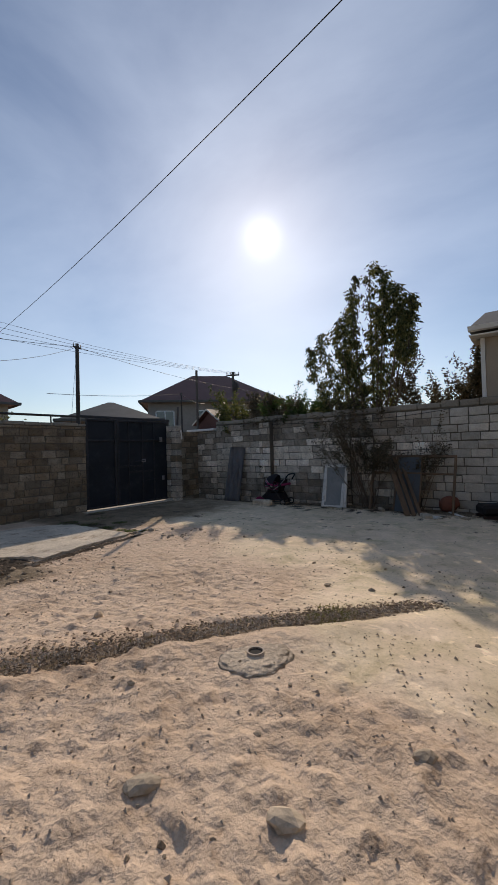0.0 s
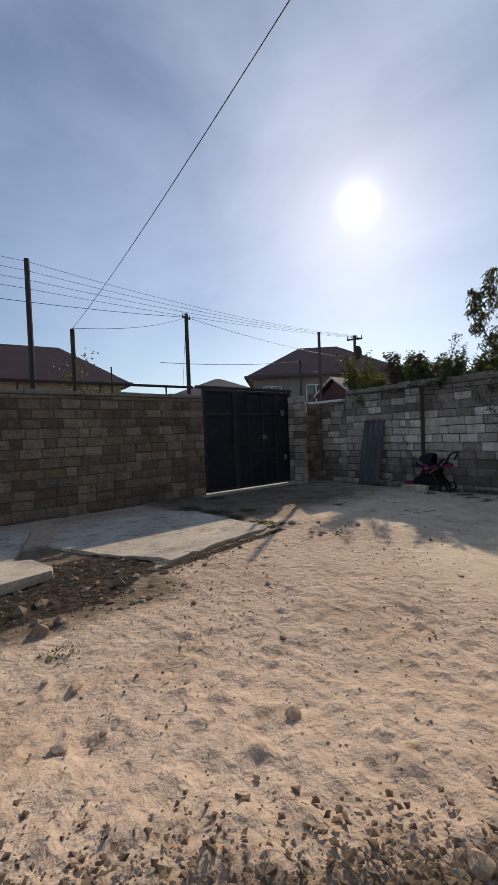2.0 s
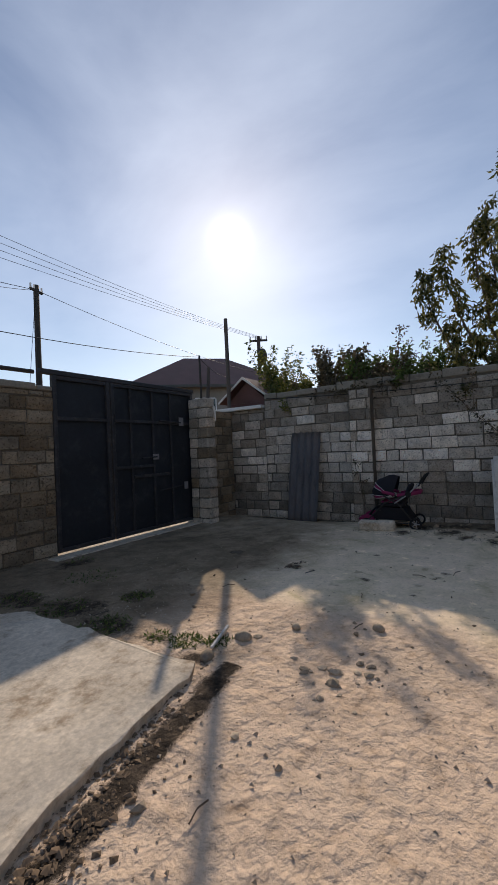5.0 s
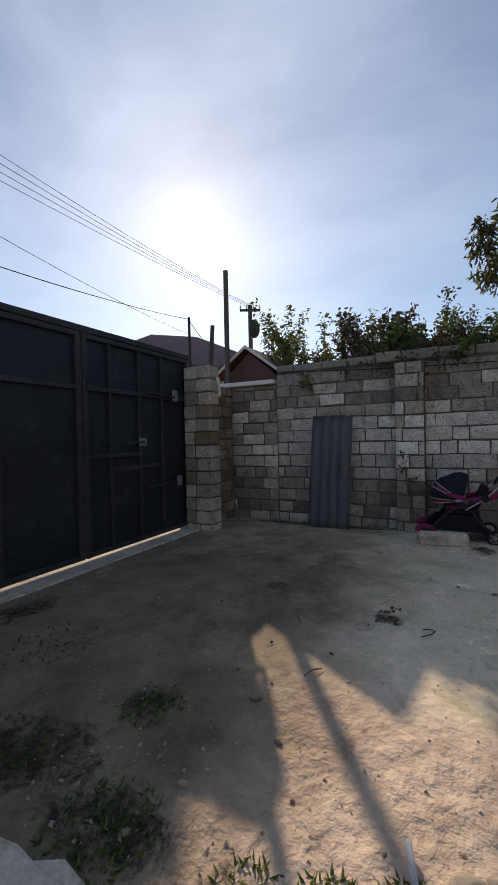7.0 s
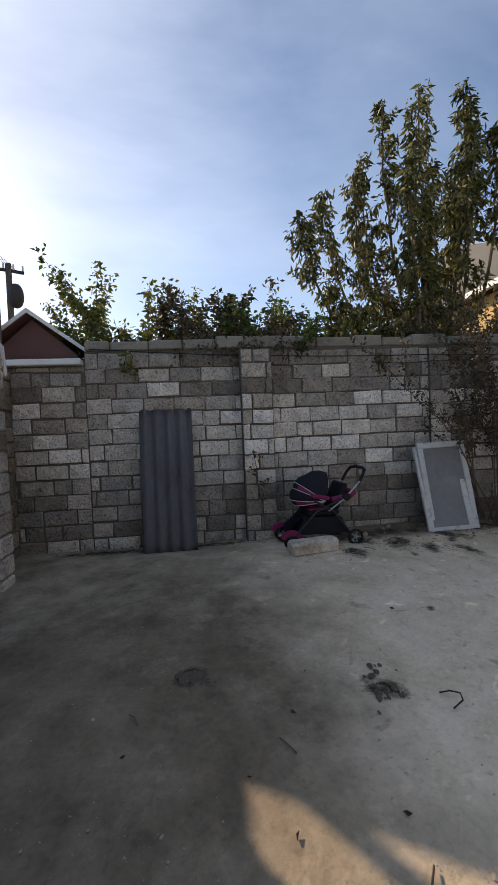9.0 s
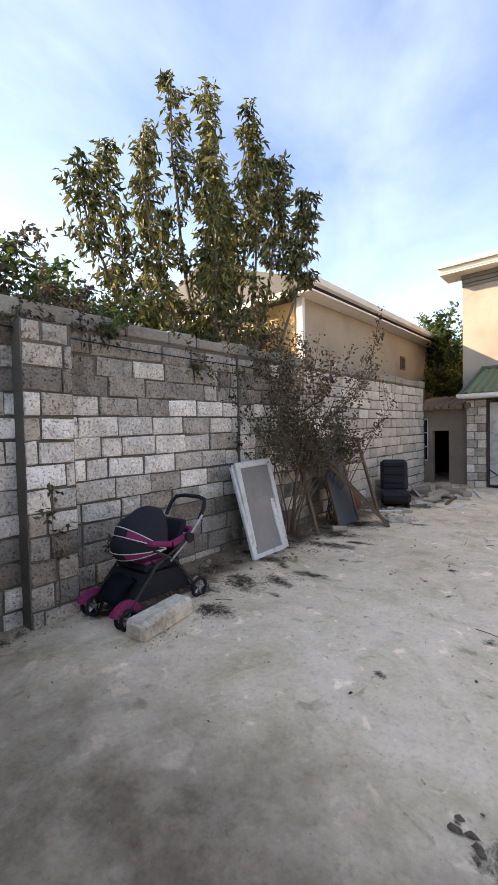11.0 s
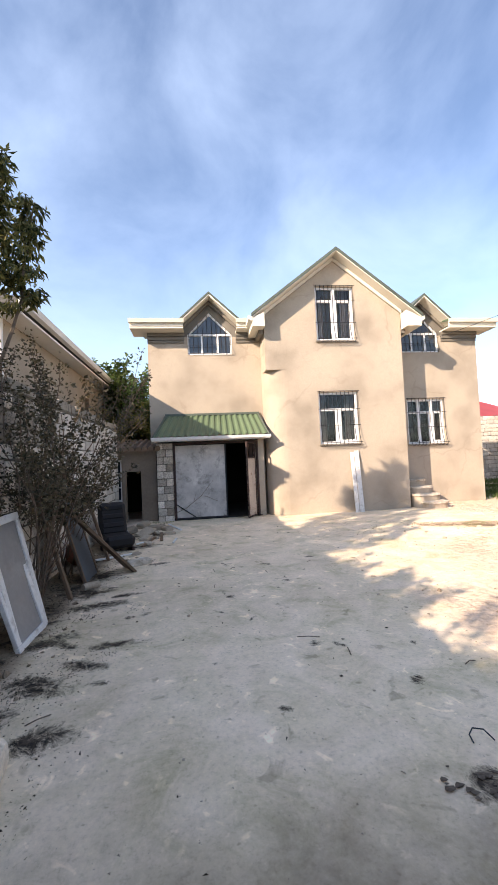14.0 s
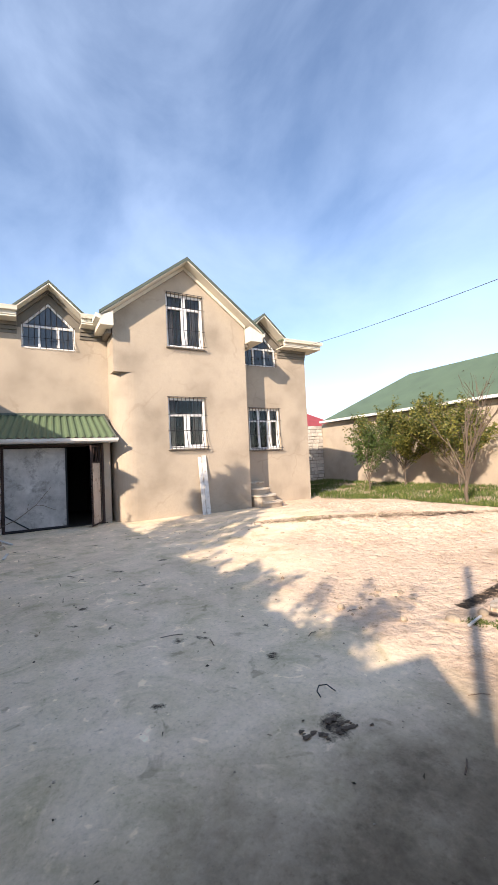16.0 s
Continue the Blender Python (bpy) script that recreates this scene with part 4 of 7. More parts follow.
# wings: cut the window holes by building the lower front from pieces above
def eaves(x0, x1):
    bm = bmesh.new()
    fa, fb = max(x0, 0.47), min(x1, 10.37)
    box(bm, fa, fb, REC + 0.001, REC + 0.03, 4.68, 4.76, 0.004)
    box(bm, fa, fb, REC + 0.001, REC + 0.06, 4.764, 4.86, 0.004)
    box(bm, fa, fb, REC + 0.001, REC + 0.09, 4.866, 4.96, 0.004)
    hpart("frieze", bm, M_FRIEZE, "grey-green band under the eaves")
    bm = bmesh.new()
    box(bm, x0, x1, REC - 0.3, -1.60, 4.964, 5.0)
    box(bm, x0, x1, -1.64, -1.58, 5.002, 5.16, 0.006)
    prism(bm, [(-1.575, 5.10), (-1.50, 5.10), (-1.47, 5.20), (-1.575, 5.20)], "x", x0 - 0.02, x1 + 0.02)
    hpart("eave", bm, M_SOFFIT, "cream boxed eaves with gutter")
    bm = bmesh.new()
    prism(bm, [(-1.50, 5.165), (-1.50, 5.205), (-5.0, 5.75), (-5.0, 5.70)], "x", x0, x1)
    hpart("roof", bm, M_ROOF_G)


eaves(9.36, 10.78)
eaves(7.25, 7.9)
eaves(0.10, 1.62)
for cx, x0, x1 in ((8.64, 7.2, 10.37), (2.32, 0.47, 3.3)):
    wing_top(cx, x0, x1)


def bay_roof():
    y0, ex, ez, rz = -0.93, 2.36, 5.12, 6.93
    for s in (-1, 1):
        bm = bmesh.new()
        prism(bm, [(gx, rz), (gx + s * ex, ez), (gx + s * ex, ez - .05), (gx, rz - .05)], "y", -9, y0)
        hpart("roof", bm, M_ROOF_G, "green sheet metal gable roof")
        k = (rz - ez) / ex
        wall_x = 1.93 if s < 0 else 2.03
        bm = bmesh.new()   # sloping soffit, and a moulding along the wall
        prism(bm, [(gx, rz - .056), (gx + s * (ex - .02), ez - .042), (gx + s * (ex - .02), ez - .072), (gx, rz - .086)], "y", BAY + .001, y0 - .002)
        prism(bm, [(gx, rz - .10), (gx + s * wall_x, rz - .10 - k * wall_x), (gx + s * wall_x, rz - .20 - k * wall_x), (gx, rz - .20)], "y", BAY + .002, BAY + .05)
        hpart("soffit", bm, M_SOFFIT, "cream sloping soffit under the gable roof")
        bm = bmesh.new()   # boxed return at the foot of the slope
        prism(bm, [(gx + s * (ex - .01), ez - .075), (gx + s * (ex - .01), ez - .31), (gx + s * wall_x, ez - .31), (gx + s * wall_x, rz - .20 - k * wall_x)], "y", -2.2, y0 - .03)
        prism(bm, [(gx + s * (ex - .008), ez - .06), (gx + s * (ex + .09), ez - .03), (gx + s * (ex + .09), ez - .13), (gx + s * (ex - .008), ez - .18)], "y", -2.2, y0 - .02)
        hpart("eave_return", bm, M_SOFFIT, "cream boxed return of the eaves")
        bm = bmesh.new()
        box(bm, *sorted((gx + s * (wall_x + .002), gx + s * (wall_x - .01 + .12))), -2.2, BAY - .002, ez - .42, ez - .313)
        hpart("frieze", bm, M_FRIEZE)
        bm = bmesh.new()
        prism(bm, [(gx, rz + .03), (gx + s * (ex + .02), ez + .02), (gx + s * (ex + .02), ez - .06), (gx, rz - .06)], "y", y0 + .002, y0 + .02)
        hpart("verge_trim", bm, M_ROOF_DG)


bay_roof()


def bar_window(x0, x1, z0, z1, y, transom, mull, solid_top):
    """A white plastic window set back in its opening, behind an iron grille that bellies out at the foot."""
    win = empty("window", "white framed window behind a black iron grille", "")
    win.parent = HOUSE
    win.matrix_parent_inverse = HINV
    fr = bmesh.new()
    t = 0.065
    ya, yb = y - 0.14, y - 0.07
    box(fr, x0, x1, ya, yb, z0, z0 + t, .006)
    box(fr, x0, x1, ya, yb, z1 - t, z1, .006)
    box(fr, x0, x0 + t, ya, yb, z0 + t, z1 - t, .006)
    box(fr, x1 - t, x1, ya, yb, z0 + t, z1 - t, .006)
    zt = z1 - (z1 - z0) * transom
    box(fr, x0 + t, x1 - t, ya, yb, zt - t / 2, zt + t / 2, .006)
    for mx in mull:
        box(fr, mx - t * .7, mx + t * .7, ya, yb + .004, z0 + t, (zt - t / 2) if solid_top else z1 - t, .006)
    sx0 = mull[0] + t * .7
    for p in ((x0 + t, x0 + t + .04, z0 + t, zt - t / 2), (mull[0] - t * .7 - .04, mull[0] - t * .7, z0 + t, zt - t / 2), (sx0, sx0 + .04, z0 + t, zt - t / 2)):
        box(fr, p[0], p[1], ya + .006, yb - .012, p[2], p[3])
    box(fr, x0 + t + .04, mull[0] - t * .7 - .04, ya + .006, yb - .012, z0 + t, z0 + t + .04)
    part("frame", fr, M_PVC, win)
    part("pane", bxm(x0 + .03, x1 - .03, y - .115, y - .109, z0 + .03, z1 - .03), M_CLEAR, win)
    for a, b in ((x0 + .04, x0 + (x1 - x0) * .3), (x1 - (x1 - x0) * .24, x1 - .04)):
        cu = bmesh.new()
        row = [[cu.verts.new((a + (b - a) * i / 18, y - .22 + .025 * math.sin(i * 1.45) + .006 * math.sin(i * .7), z)) for i in range(19)] for z in (z0 - .1, z1 + .05)]
        for i in range(18):
            cu.faces.new((row[0][i], row[0][i + 1], row[1][i + 1], row[1][i]))
        bmesh.ops.solidify(cu, geom=cu.faces[:], thickness=.004)
        part("curtain", cu, M_CURTAIN, win, "faded grey curtain", True)
    part("sill", bxm(x0 - .04, x1 + .04, y - .06, y + .05, z0 - .04, z0 - .001, .006), M_CAP, win)
    br = bmesh.new()
    k = max(7, int((x1 - x0) / 0.115))
    for i in range(k + 1):
        x = x0 + .03 + (x1 - x0 - .06) * i / k
        tube(br, [(x, y + .02, z1 + .03), (x, y + .03, z0 + .55), (x, y + .07, z0 + .25), (x, y + .14, z0 + .02), (x, y + .10, z0 - .06), (x, y + .03, z0 - .05)], .0075, 4)
    for z in (z1 + .02, zt, z0 + .5):
        tube(br, [(x0 - .03, y + .03, z), (x1 + .03, y + .03, z)], .0075, 4)
    tube(br, [(x0 - .02, y + .14, z0 + .03), (x1 + .02, y + .14, z0 + .03)], .0075, 4)
    for i in range(k):
        x = x0 + .03 + (x1 - x0 - .06) * (i + .5) / k
        tube(br, [(x - .04, y + .12, z0 - .02), (x, y + .12, z0 - .07), (x + .04, y + .12, z0 - .02)], .006, 4)
    part("grille", br, M_BAR, win, "black iron grille with scrolled foot")


bar_window(*W1, BAY, 0.26, (5.2,), False)
bar_window(*W2, BAY, 0.34, (5.22,), True)
bar_window(*W5, REC, 0.30, (2.03, 2.43), False)
# near-black sheet behind the panes: its colour stands for the unlit rooms; the garage likewise
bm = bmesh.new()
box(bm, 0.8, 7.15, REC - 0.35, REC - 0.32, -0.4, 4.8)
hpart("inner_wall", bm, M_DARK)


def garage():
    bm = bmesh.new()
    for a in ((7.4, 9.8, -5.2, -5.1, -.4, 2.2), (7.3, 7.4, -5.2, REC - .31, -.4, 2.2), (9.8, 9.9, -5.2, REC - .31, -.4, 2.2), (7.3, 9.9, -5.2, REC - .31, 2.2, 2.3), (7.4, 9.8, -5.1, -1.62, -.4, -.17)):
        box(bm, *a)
    hpart("garage_room", bm, M_DARK, "room behind the garage door, coloured near-black for its shade")
    pier = bxm(9.78, 10.17, REC + .001, -1.63, -.5, 1.86)
    pr = hpart("garage_pier", pier, M_MORTAR)
    rng = random.Random(6)
    z = -.25
    k = 0
    while z < 1.84:
        h = .195
        cut = 9.76 + (.42 * (.45 if k % 2 else .6))
        for a, b in ((9.76, cut), (cut, 10.19)):
            o = rng.uniform(-.01, .01)
            part("block", bxm(a + .006, b - .006, REC + .003, -1.60 + o, z, min(1.86, z + h - .013), .012), M_BLOCK if rng.random() < .8 else M_BLOCK_PALE, pr)
        z += h
        k += 1
    # frame and leaves
    bm = bmesh.new()
    box(bm, 7.46, 9.76, -1.66, -1.60, 1.80, 1.86, .004)
    box(bm, 9.70, 9.755, -1.66, -1.60, -.3, 1.80, .004)
    box(bm, 7.46, 7.52, -1.66, -1.60, -.3, 1.80, .004)
    hpart("garage_frame", bm, M_RUSTDARK)
    bm = bmesh.new()
    box(bm, 7.3, 7.46, REC + .001, -1.62, -.5, 1.9)
    hpart("wall", bm, M_PLASTER)
    d = empty("garage_door", "grey sheet metal garage door leaf, shut", "")
    d.parent, d.matrix_parent_inverse = HOUSE, HINV
    part("leaf", bxm(8.38, 9.695, -1.635, -1.615, -.14, 1.78, .004), M_DOOR, d, "dented grey galvanised sheet")
    bm = bmesh.new()
    box(bm, 8.34, 8.38, -1.645, -1.60, -.16, 1.79, .004)
    box(bm, 8.38, 9.70, -1.648, -1.60, -.18, -.14, .004)
    tube(bm, [(9.70, -1.59, .22), (9.2, -1.59, -.14)], .015, 5)
    part("leaf_frame", bm, M_BAR, d)
    br = bmesh.new()
    tube(br, [(9.78, -1.56, -.02), (9.45, -1.57, .12), (9.05, -1.58, .42), (8.72, -1.58, .82)], .009, 5, .004)
    tube(br, [(9.05, -1.58, .42), (8.9, -1.58, .40), (8.62, -1.58, .26)], .006, 4, .003)
    tube(br, [(9.25, -1.58, .26), (9.2, -1.58, .46)], .005, 4, .003)
    part("dry_branch", br, M_TWIG, d, "dry branch across the door")
    # the other leaf stands open towards the yard
    m = Matrix.Translation((7.56, -1.60, 0)) @ Matrix.Rotation(radians(62), 4, "Z")
    e = empty("garage_door", "rust-flaked metal garage door leaf, standing open", "")
    e.parent, e.matrix_parent_inverse = HOUSE, HINV
    part("leaf", bxm(0, .62, -.01, .01, -.15, 1.36, 0, m), M_RUST, e, "flaking pale paint over rust")
    bm = bmesh.new()
    for x in (0, .58):
        box(bm, x, x + .04, -.02, .02, -.17, 1.8, 0, m)
    for z in (-.17, 1.36, 1.76):
        box(bm, .04, .58, -.018, .018, z, z + .04, 0, m)
    for i in range(5):
        x = .12 + .1 * i
        tube(bm, [m @ Vector((x, 0, 1.4)), m @ Vector((x, 0, 1.76))], .008, 4)
    part("leaf_frame", bm, M_RUSTDARK, e)
    # canopy
    can = empty("canopy", "green corrugated metal canopy with white gutter board", "")
    can.parent, can.matrix_parent_inverse = HOUSE, HINV
    x0, x1, ye, yt, ze, zt = 7.22, 10.22, -1.14, REC + .02, 1.98, 2.62
    bm = bmesh.new()
    k = 34
    xa, xb = 7.36, 9.92
    def row(y, z, a, b):
        out = []
        for i in range(2 * k + 1):
            ph = i % 4
            out.append(bm.verts.new((a + (b - a) * i / (2 * k), y, z + (.04 if ph in (1, 2) else 0))))
        return out
    lo, hi = row(ye, ze, x0, x1 - .02), row(yt, zt, xa, xb)
    for i in range(2 * k):
        bm.faces.new((lo[i], lo[i + 1], hi[i + 1], hi[i]))
    part("sheet", bm, M_ROOF_G, can, "green trapezoid roof sheet")
    bm = bmesh.new()
    a, b, c = bm.verts.new((x1, ye, ze)), bm.verts.new((x1, yt, ze)), bm.verts.new((xb, yt, zt + .02))
    bm.faces.new((a, b, c))
    tube(bm, [(x1, ye, ze + .01), (xb, yt, zt + .03)], .03, 5)
    tube(bm, [(x0, ye, ze + .01), (xa, yt, zt + .03)], .03, 5)
    box(bm, xa - .03, xb + .03, yt - .02, yt + .05, zt, zt + .06)
    part("hip_trim", bm, M_ROOF_DG, can)
    bm = bmesh.new()
    box(bm, x0 - .03, x1 + .03, ye - .02, ye + .03, ze - .10, ze - .01, .006)
    prism(bm, [(ye + .032, ze - .07), (ye + .09, ze - .07), (ye + .11, ze + .0), (ye + .032, ze + .0)], "x", x0 - .04, x1 + .04)
    box(bm, x0, x1, yt, ye - .021, ze - .09, ze - .06)
    part("gutter_board", bm, M_WHITE, can, "white gutter and soffit")


garage()


def steps():
    s = empty("entrance_steps", "rounded cement entrance steps at the side of the bay", "")
    s.parent, s.matrix_parent_inverse = HOUSE, HINV
    def plan(x0, x1, y1, grow):
        cx, r = (x0 + x1) / 2, (x1 - x0) / 2 + grow
        return [(cx + r, REC + .01)] + [(cx + r * math.cos(a), y1 - .26 + (.26 + grow) * math.sin(a)) for a in [math.pi * k / 12 for k in range(13)]] + [(cx - r, REC + .01)]
    for i in range(4):
        x0, x1, y1 = 2.36 + .04 * i, 3.22 if i else 3.06, -.78 - .3 * i
        st = part("step", bmesh.new(), M_PLASTER, s)
        bm = bmesh.new()
        prism(bm, plan(x0, x1, y1, -.03), "z", -.35, -.2 + .185 * (i + 1) - .046)
        bm.to_mesh(st.data)
        bm.free()
        bm = bmesh.new()
        prism(bm, plan(x0, x1, y1, 0), "z", -.2 + .185 * (i + 1) - .045, -.2 + .185 * (i + 1))
        part("tread", bm, M_SLAB, st, "worn round-ended cement tread")


steps()


# ---- things in the yard ----
def base_at(name, label, category, x, y, rz=0, group="", z=None):
    ob = empty(name, label, category, group)
    ob.matrix_basis = pose(x, y, ground_z(x, y) - 0.01 if z is None else z, 0, 0, rz)
    return ob


def corrugated_sheet():
    """A cracked sheet of corrugated fibre cement that leans on the wall."""
    bm = bmesh.new()
    k, h, w = 40, 1.78, 0.66
    rows = []
    rng = random.Random(2)
    for j in range(13):
        z = h * j / 12
        rows.append([bm.verts.new((w * i / k - w / 2 + (0.05 if j < 4 and i == 0 else 0), 0.028 * math.cos(2 * math.pi * i / k * 4.5), z + (0.012 * rng.uniform(-1, 1) if j in (0, 12) else 0))) for i in range(k + 1)])
    for a, b in zip(rows, rows[1:]):
        for i in range(k):
            bm.faces.new((a[i], a[i + 1], b[i + 1], b[i]))
    bmesh.ops.solidify(bm, geom=bm.faces[:], thickness=0.008)
    ob = part("corrugated_sheet", bm, M_SHEET, None, "", True)
    lean = math.degrees(math.atan2(0.42, 1.7))
    ob.matrix_basis = pose(10.72, 8.98, -0.255, 0, 0, -88) @ pose(0, 0, 0, -lean)
    tagged(ob, "grey corrugated fibre cement sheet leaning on the block wall", "sheet")


corrugated_sheet()


def leaning_frame(name, foot, w, h, rz, lean, tilt, material, pane_mat, label, category, rails=(), stiles=(), t=0.075, glazed=None):
    """A loose window sash that leans on the wall: frame, putty line, pane."""
    ob = empty(name, label, category)
    ob.matrix_basis = pose(*foot, 0, 0, rz) @ pose(0, 0, 0, -lean, tilt, 0)
    bm = bmesh.new()
    for a in ((0, w, 0, t), (0, w, h - t, h)):
        box(bm, a[0], a[1], -.022, .022, a[2], a[3], .006)
    for a in ((0, t), (w - t, w)):
        box(bm, a[0], a[1], -.0218, .0218, t, h - t, .006)
    for z in rails:
        box(bm, t, w - t, -.02, .02, z, z + .04, .004)
    for x in stiles:
        box(bm, x, x + .04, -.0195, .0195, t, h - t, .004)
    part("frame", bm, material, ob)
    ga, gb = glazed or (t - .01, w - t + .01)
    part("pane", bxm(ga, gb, -.004, .004, t - .01, h - t + .01), pane_mat, ob)
    return ob


leaning_frame("window_sash", (10.63, 5.76, -0.235), 0.62, 1.13, -90, 17, -1, M_FRAMEW, M_PANE, "white flaking wooden window sash leaning on the wall", "window frame")
leaning_frame("window_sash", (10.66, 5.72, -0.235), 0.66, 1.16, -90, 13, -1.5, M_FRAMEW, M_PANE, "white flaking wooden sash leaning behind another", "window frame")
leaning_frame("old_window_frame", (10.60, 4.45, -0.24), 1.95, 1.45, -91, 17, 1, M_OLDWOOD, M_MESH, "weathered grey wooden window frame leaning in the shrubs", "window frame", (0.98,), (0.6, 1.18), 0.055, (0.6, 1.18))


def stroller():
    """A folded-back child's buggy with a hood, seat, basket, push handle and six wheels."""
    s = base_at("stroller", "black and pink child's stroller with raised hood", "stroller", 10.60, 7.20, 184, z=-0.22)
    fr = bmesh.new()
    for x in (-.24, .24):
        tube(fr, [(x, -.42, .10), (x, -.1, .42), (x, .22, .55)], .012, 6)
        tube(fr, [(x, .36, .08), (x, .12, .40), (x, -.12, .55)], .012, 6)
        tube(fr, [(x, -.36, .12), (x, .36, .10)], .010, 6)
    tube(fr, [(-.24, -.36, .14), (.24, -.36, .14)], .01, 6)
    tube(fr, [(-.24, .36, .10), (.24, .36, .10)], .01, 6)
    part("frame", fr, M_POLE_D, s, "dark metal tube frame")
    for x in (-.24, .24):
        ht = bmesh.new()
        tube(ht, [(x, .05, .42), (x, .26, .56), (x * 1.02, .44, .74)], .011, 7)
        part("handle_tube", ht, M_STEEL, s, "bright steel handle tube")
        jt = bmesh.new()
        tube(jt, [(x - .02, .27, .57), (x + .02, .27, .57)], .045, 10)
        part("joint", jt, M_RUBBER, s, "black plastic folding joint")
    h = bmesh.new()
    tube(h, [(-.225, .42, .70), (-.225, .49, .81), (-.19, .53, .865), (-.1, .55, .88), (.1, .55, .88), (.19, .53, .865), (.225, .49, .81), (.225, .42, .70)], .019, 8)
    part("handle", h, M_RUBBER, s, "black foam push handle")
    ar = bmesh.new()
    tube(ar, [(-.2, .1, .54), (-.2, .34, .58), (-.1, .42, .59), (.1, .42, .59), (.2, .34, .58), (.2, .1, .54)], .034, 8)
    part("armrest", ar, M_PINK, s, "padded maroon armrest")
    for z, y0 in ((.30, -.2), (.44, -.12)):
        cr = bmesh.new()
        tube(cr, [(-.25, y0, z), (.25, y0 + .02, z)], .009, 6)
        part("crossbar", cr, M_POLE_D, s)
    st = bmesh.new()
    box(st, -.2, .2, -.18, .2, .36, .42, .02)
    box(st, -.18, .18, -.04, .02, 0, .34, .02, pose(0, .17, .4, -24))
    part("seat", st, M_FABRIC, s)
    pk = bmesh.new()
    box(pk, -.19, .19, -.17, .1, .422, .45, .012)
    part("seat_pad", pk, M_PINK, s, "faded pink seat pad")
    # hood: ribs of a quarter globe
    hd, rim = bmesh.new(), bmesh.new()
    rows = []
    for i in range(10):
        a = radians(-22 + 128 * i / 9)
        puff = 1 - .05 * (i % 3 == 0)
        rows.append([hd.verts.new((.225 * math.cos(b), .02 - .36 * math.cos(a) * math.sin(b) * puff, .53 + .29 * math.sin(a) * math.sin(b) * puff + .05 * math.sin(b))) for b in [math.pi * j / 16 for j in range(17)]])
    for k, (ra, rb) in enumerate(zip(rows, rows[1:])):
        for j in range(16):
            f = hd.faces.new((ra[j], ra[j + 1], rb[j + 1], rb[j]))
            f.material_index = 1 if k in (0, 3) and (2 <= j < 6 or 10 <= j < 14) else 0
    for i in (0, 1, 3, 4):
        tube(rim, [v.co.copy() for v in rows[i]], .005, 5)
    part("hood", hd, [M_FABRIC, M_PINK], s, "black folding hood with a pink panel", True)
    part("piping", rim, M_PIPING, s, "pale piping on the hood")
    bk = bmesh.new()
    prism(bk, [(-.34, .16), (.3, .14), (.22, .33), (-.2, .36)], "x", -.2, .2)
    part("basket", bk, M_FABRIC, s)
    ap = bmesh.new()
    rows = []
    for i in range(7):
        q = i / 6
        rows.append([ap.verts.new((.15 * k, -.43 + .2 * q, .15 + .17 * math.sin(q * 1.5) + .03 * (1 - k * k))) for k in (-1, -.6, -.2, .2, .6, 1)])
    for ra, rb in zip(rows, rows[1:]):
        for k in range(5):
            ap.faces.new((ra[k], ra[k + 1], rb[k + 1], rb[k]))
    bmesh.ops.solidify(ap, geom=ap.faces[:], thickness=.012)
    part("foot_cover", ap, M_NAVY, s, "dark navy cloth foot cover", True)
    for x in (-.225, .225):   # arched trim over each front wheel
        tr = bmesh.new()
        arc = [(x, -.40 - .115 * math.cos(a), .095 + .105 * math.sin(a)) for a in [math.pi * (.12 + .85 * k / 9) for k in range(10)]]
        for p, q in zip(arc, arc[1:]):
            box(tr, -.03, .03, -.022, .022, 0, (Vector(q) - Vector(p)).length + .006, .004, Matrix.Translation(p) @ (Vector(q) - Vector(p)).to_track_quat("Z", "X").to_matrix().to_4x4())
        part("wheel_trim", tr, M_PINK, s, "pink cloth trim over the wheel")
    bp = bmesh.new()
    tube(bp, [(-.23, .06, .56), (-.22, -.12, .60), (0, -.2, .61), (.22, -.12, .60), (.23, .06, .56)], .026, 7)
    part("bumper_bar", bp, M_PINK, s, "dark pink padded bumper bar")
    for x, y, r in ((-.26, -.40, .085), (.26, -.40, .085), (-.20, -.40, .085), (.20, -.40, .085), (-.26, .36, .095), (.26, .36, .095)):
        tyre, rim2 = bmesh.new(), bmesh.new()
        for k in range(18):
            a, b = 2 * math.pi * k / 18, 2 * math.pi * (k + 1) / 18
            tube(tyre, [(x, y + (r - .015) * math.cos(a), r + .005 + (r - .015) * math.sin(a)), (x, y + (r - .015) * math.cos(b), r + .005 + (r - .015) * math.sin(b))], .016, 6, cap=False)
        wh = part("wheel", tyre, M_RUBBER, s)
        tube(rim2, [(x - .012, y, r + .005), (x + .012, y, r + .005)], .022, 8)
        for k in range(5):
            a = 2 * math.pi * k / 5
            tube(rim2, [(x, y, r + .005), (x, y + (r - .02) * math.cos(a), r + .005 + (r - .02) * math.sin(a))], .007, 4)
        part("spokes", rim2, M_STEEL, wh)


stroller()


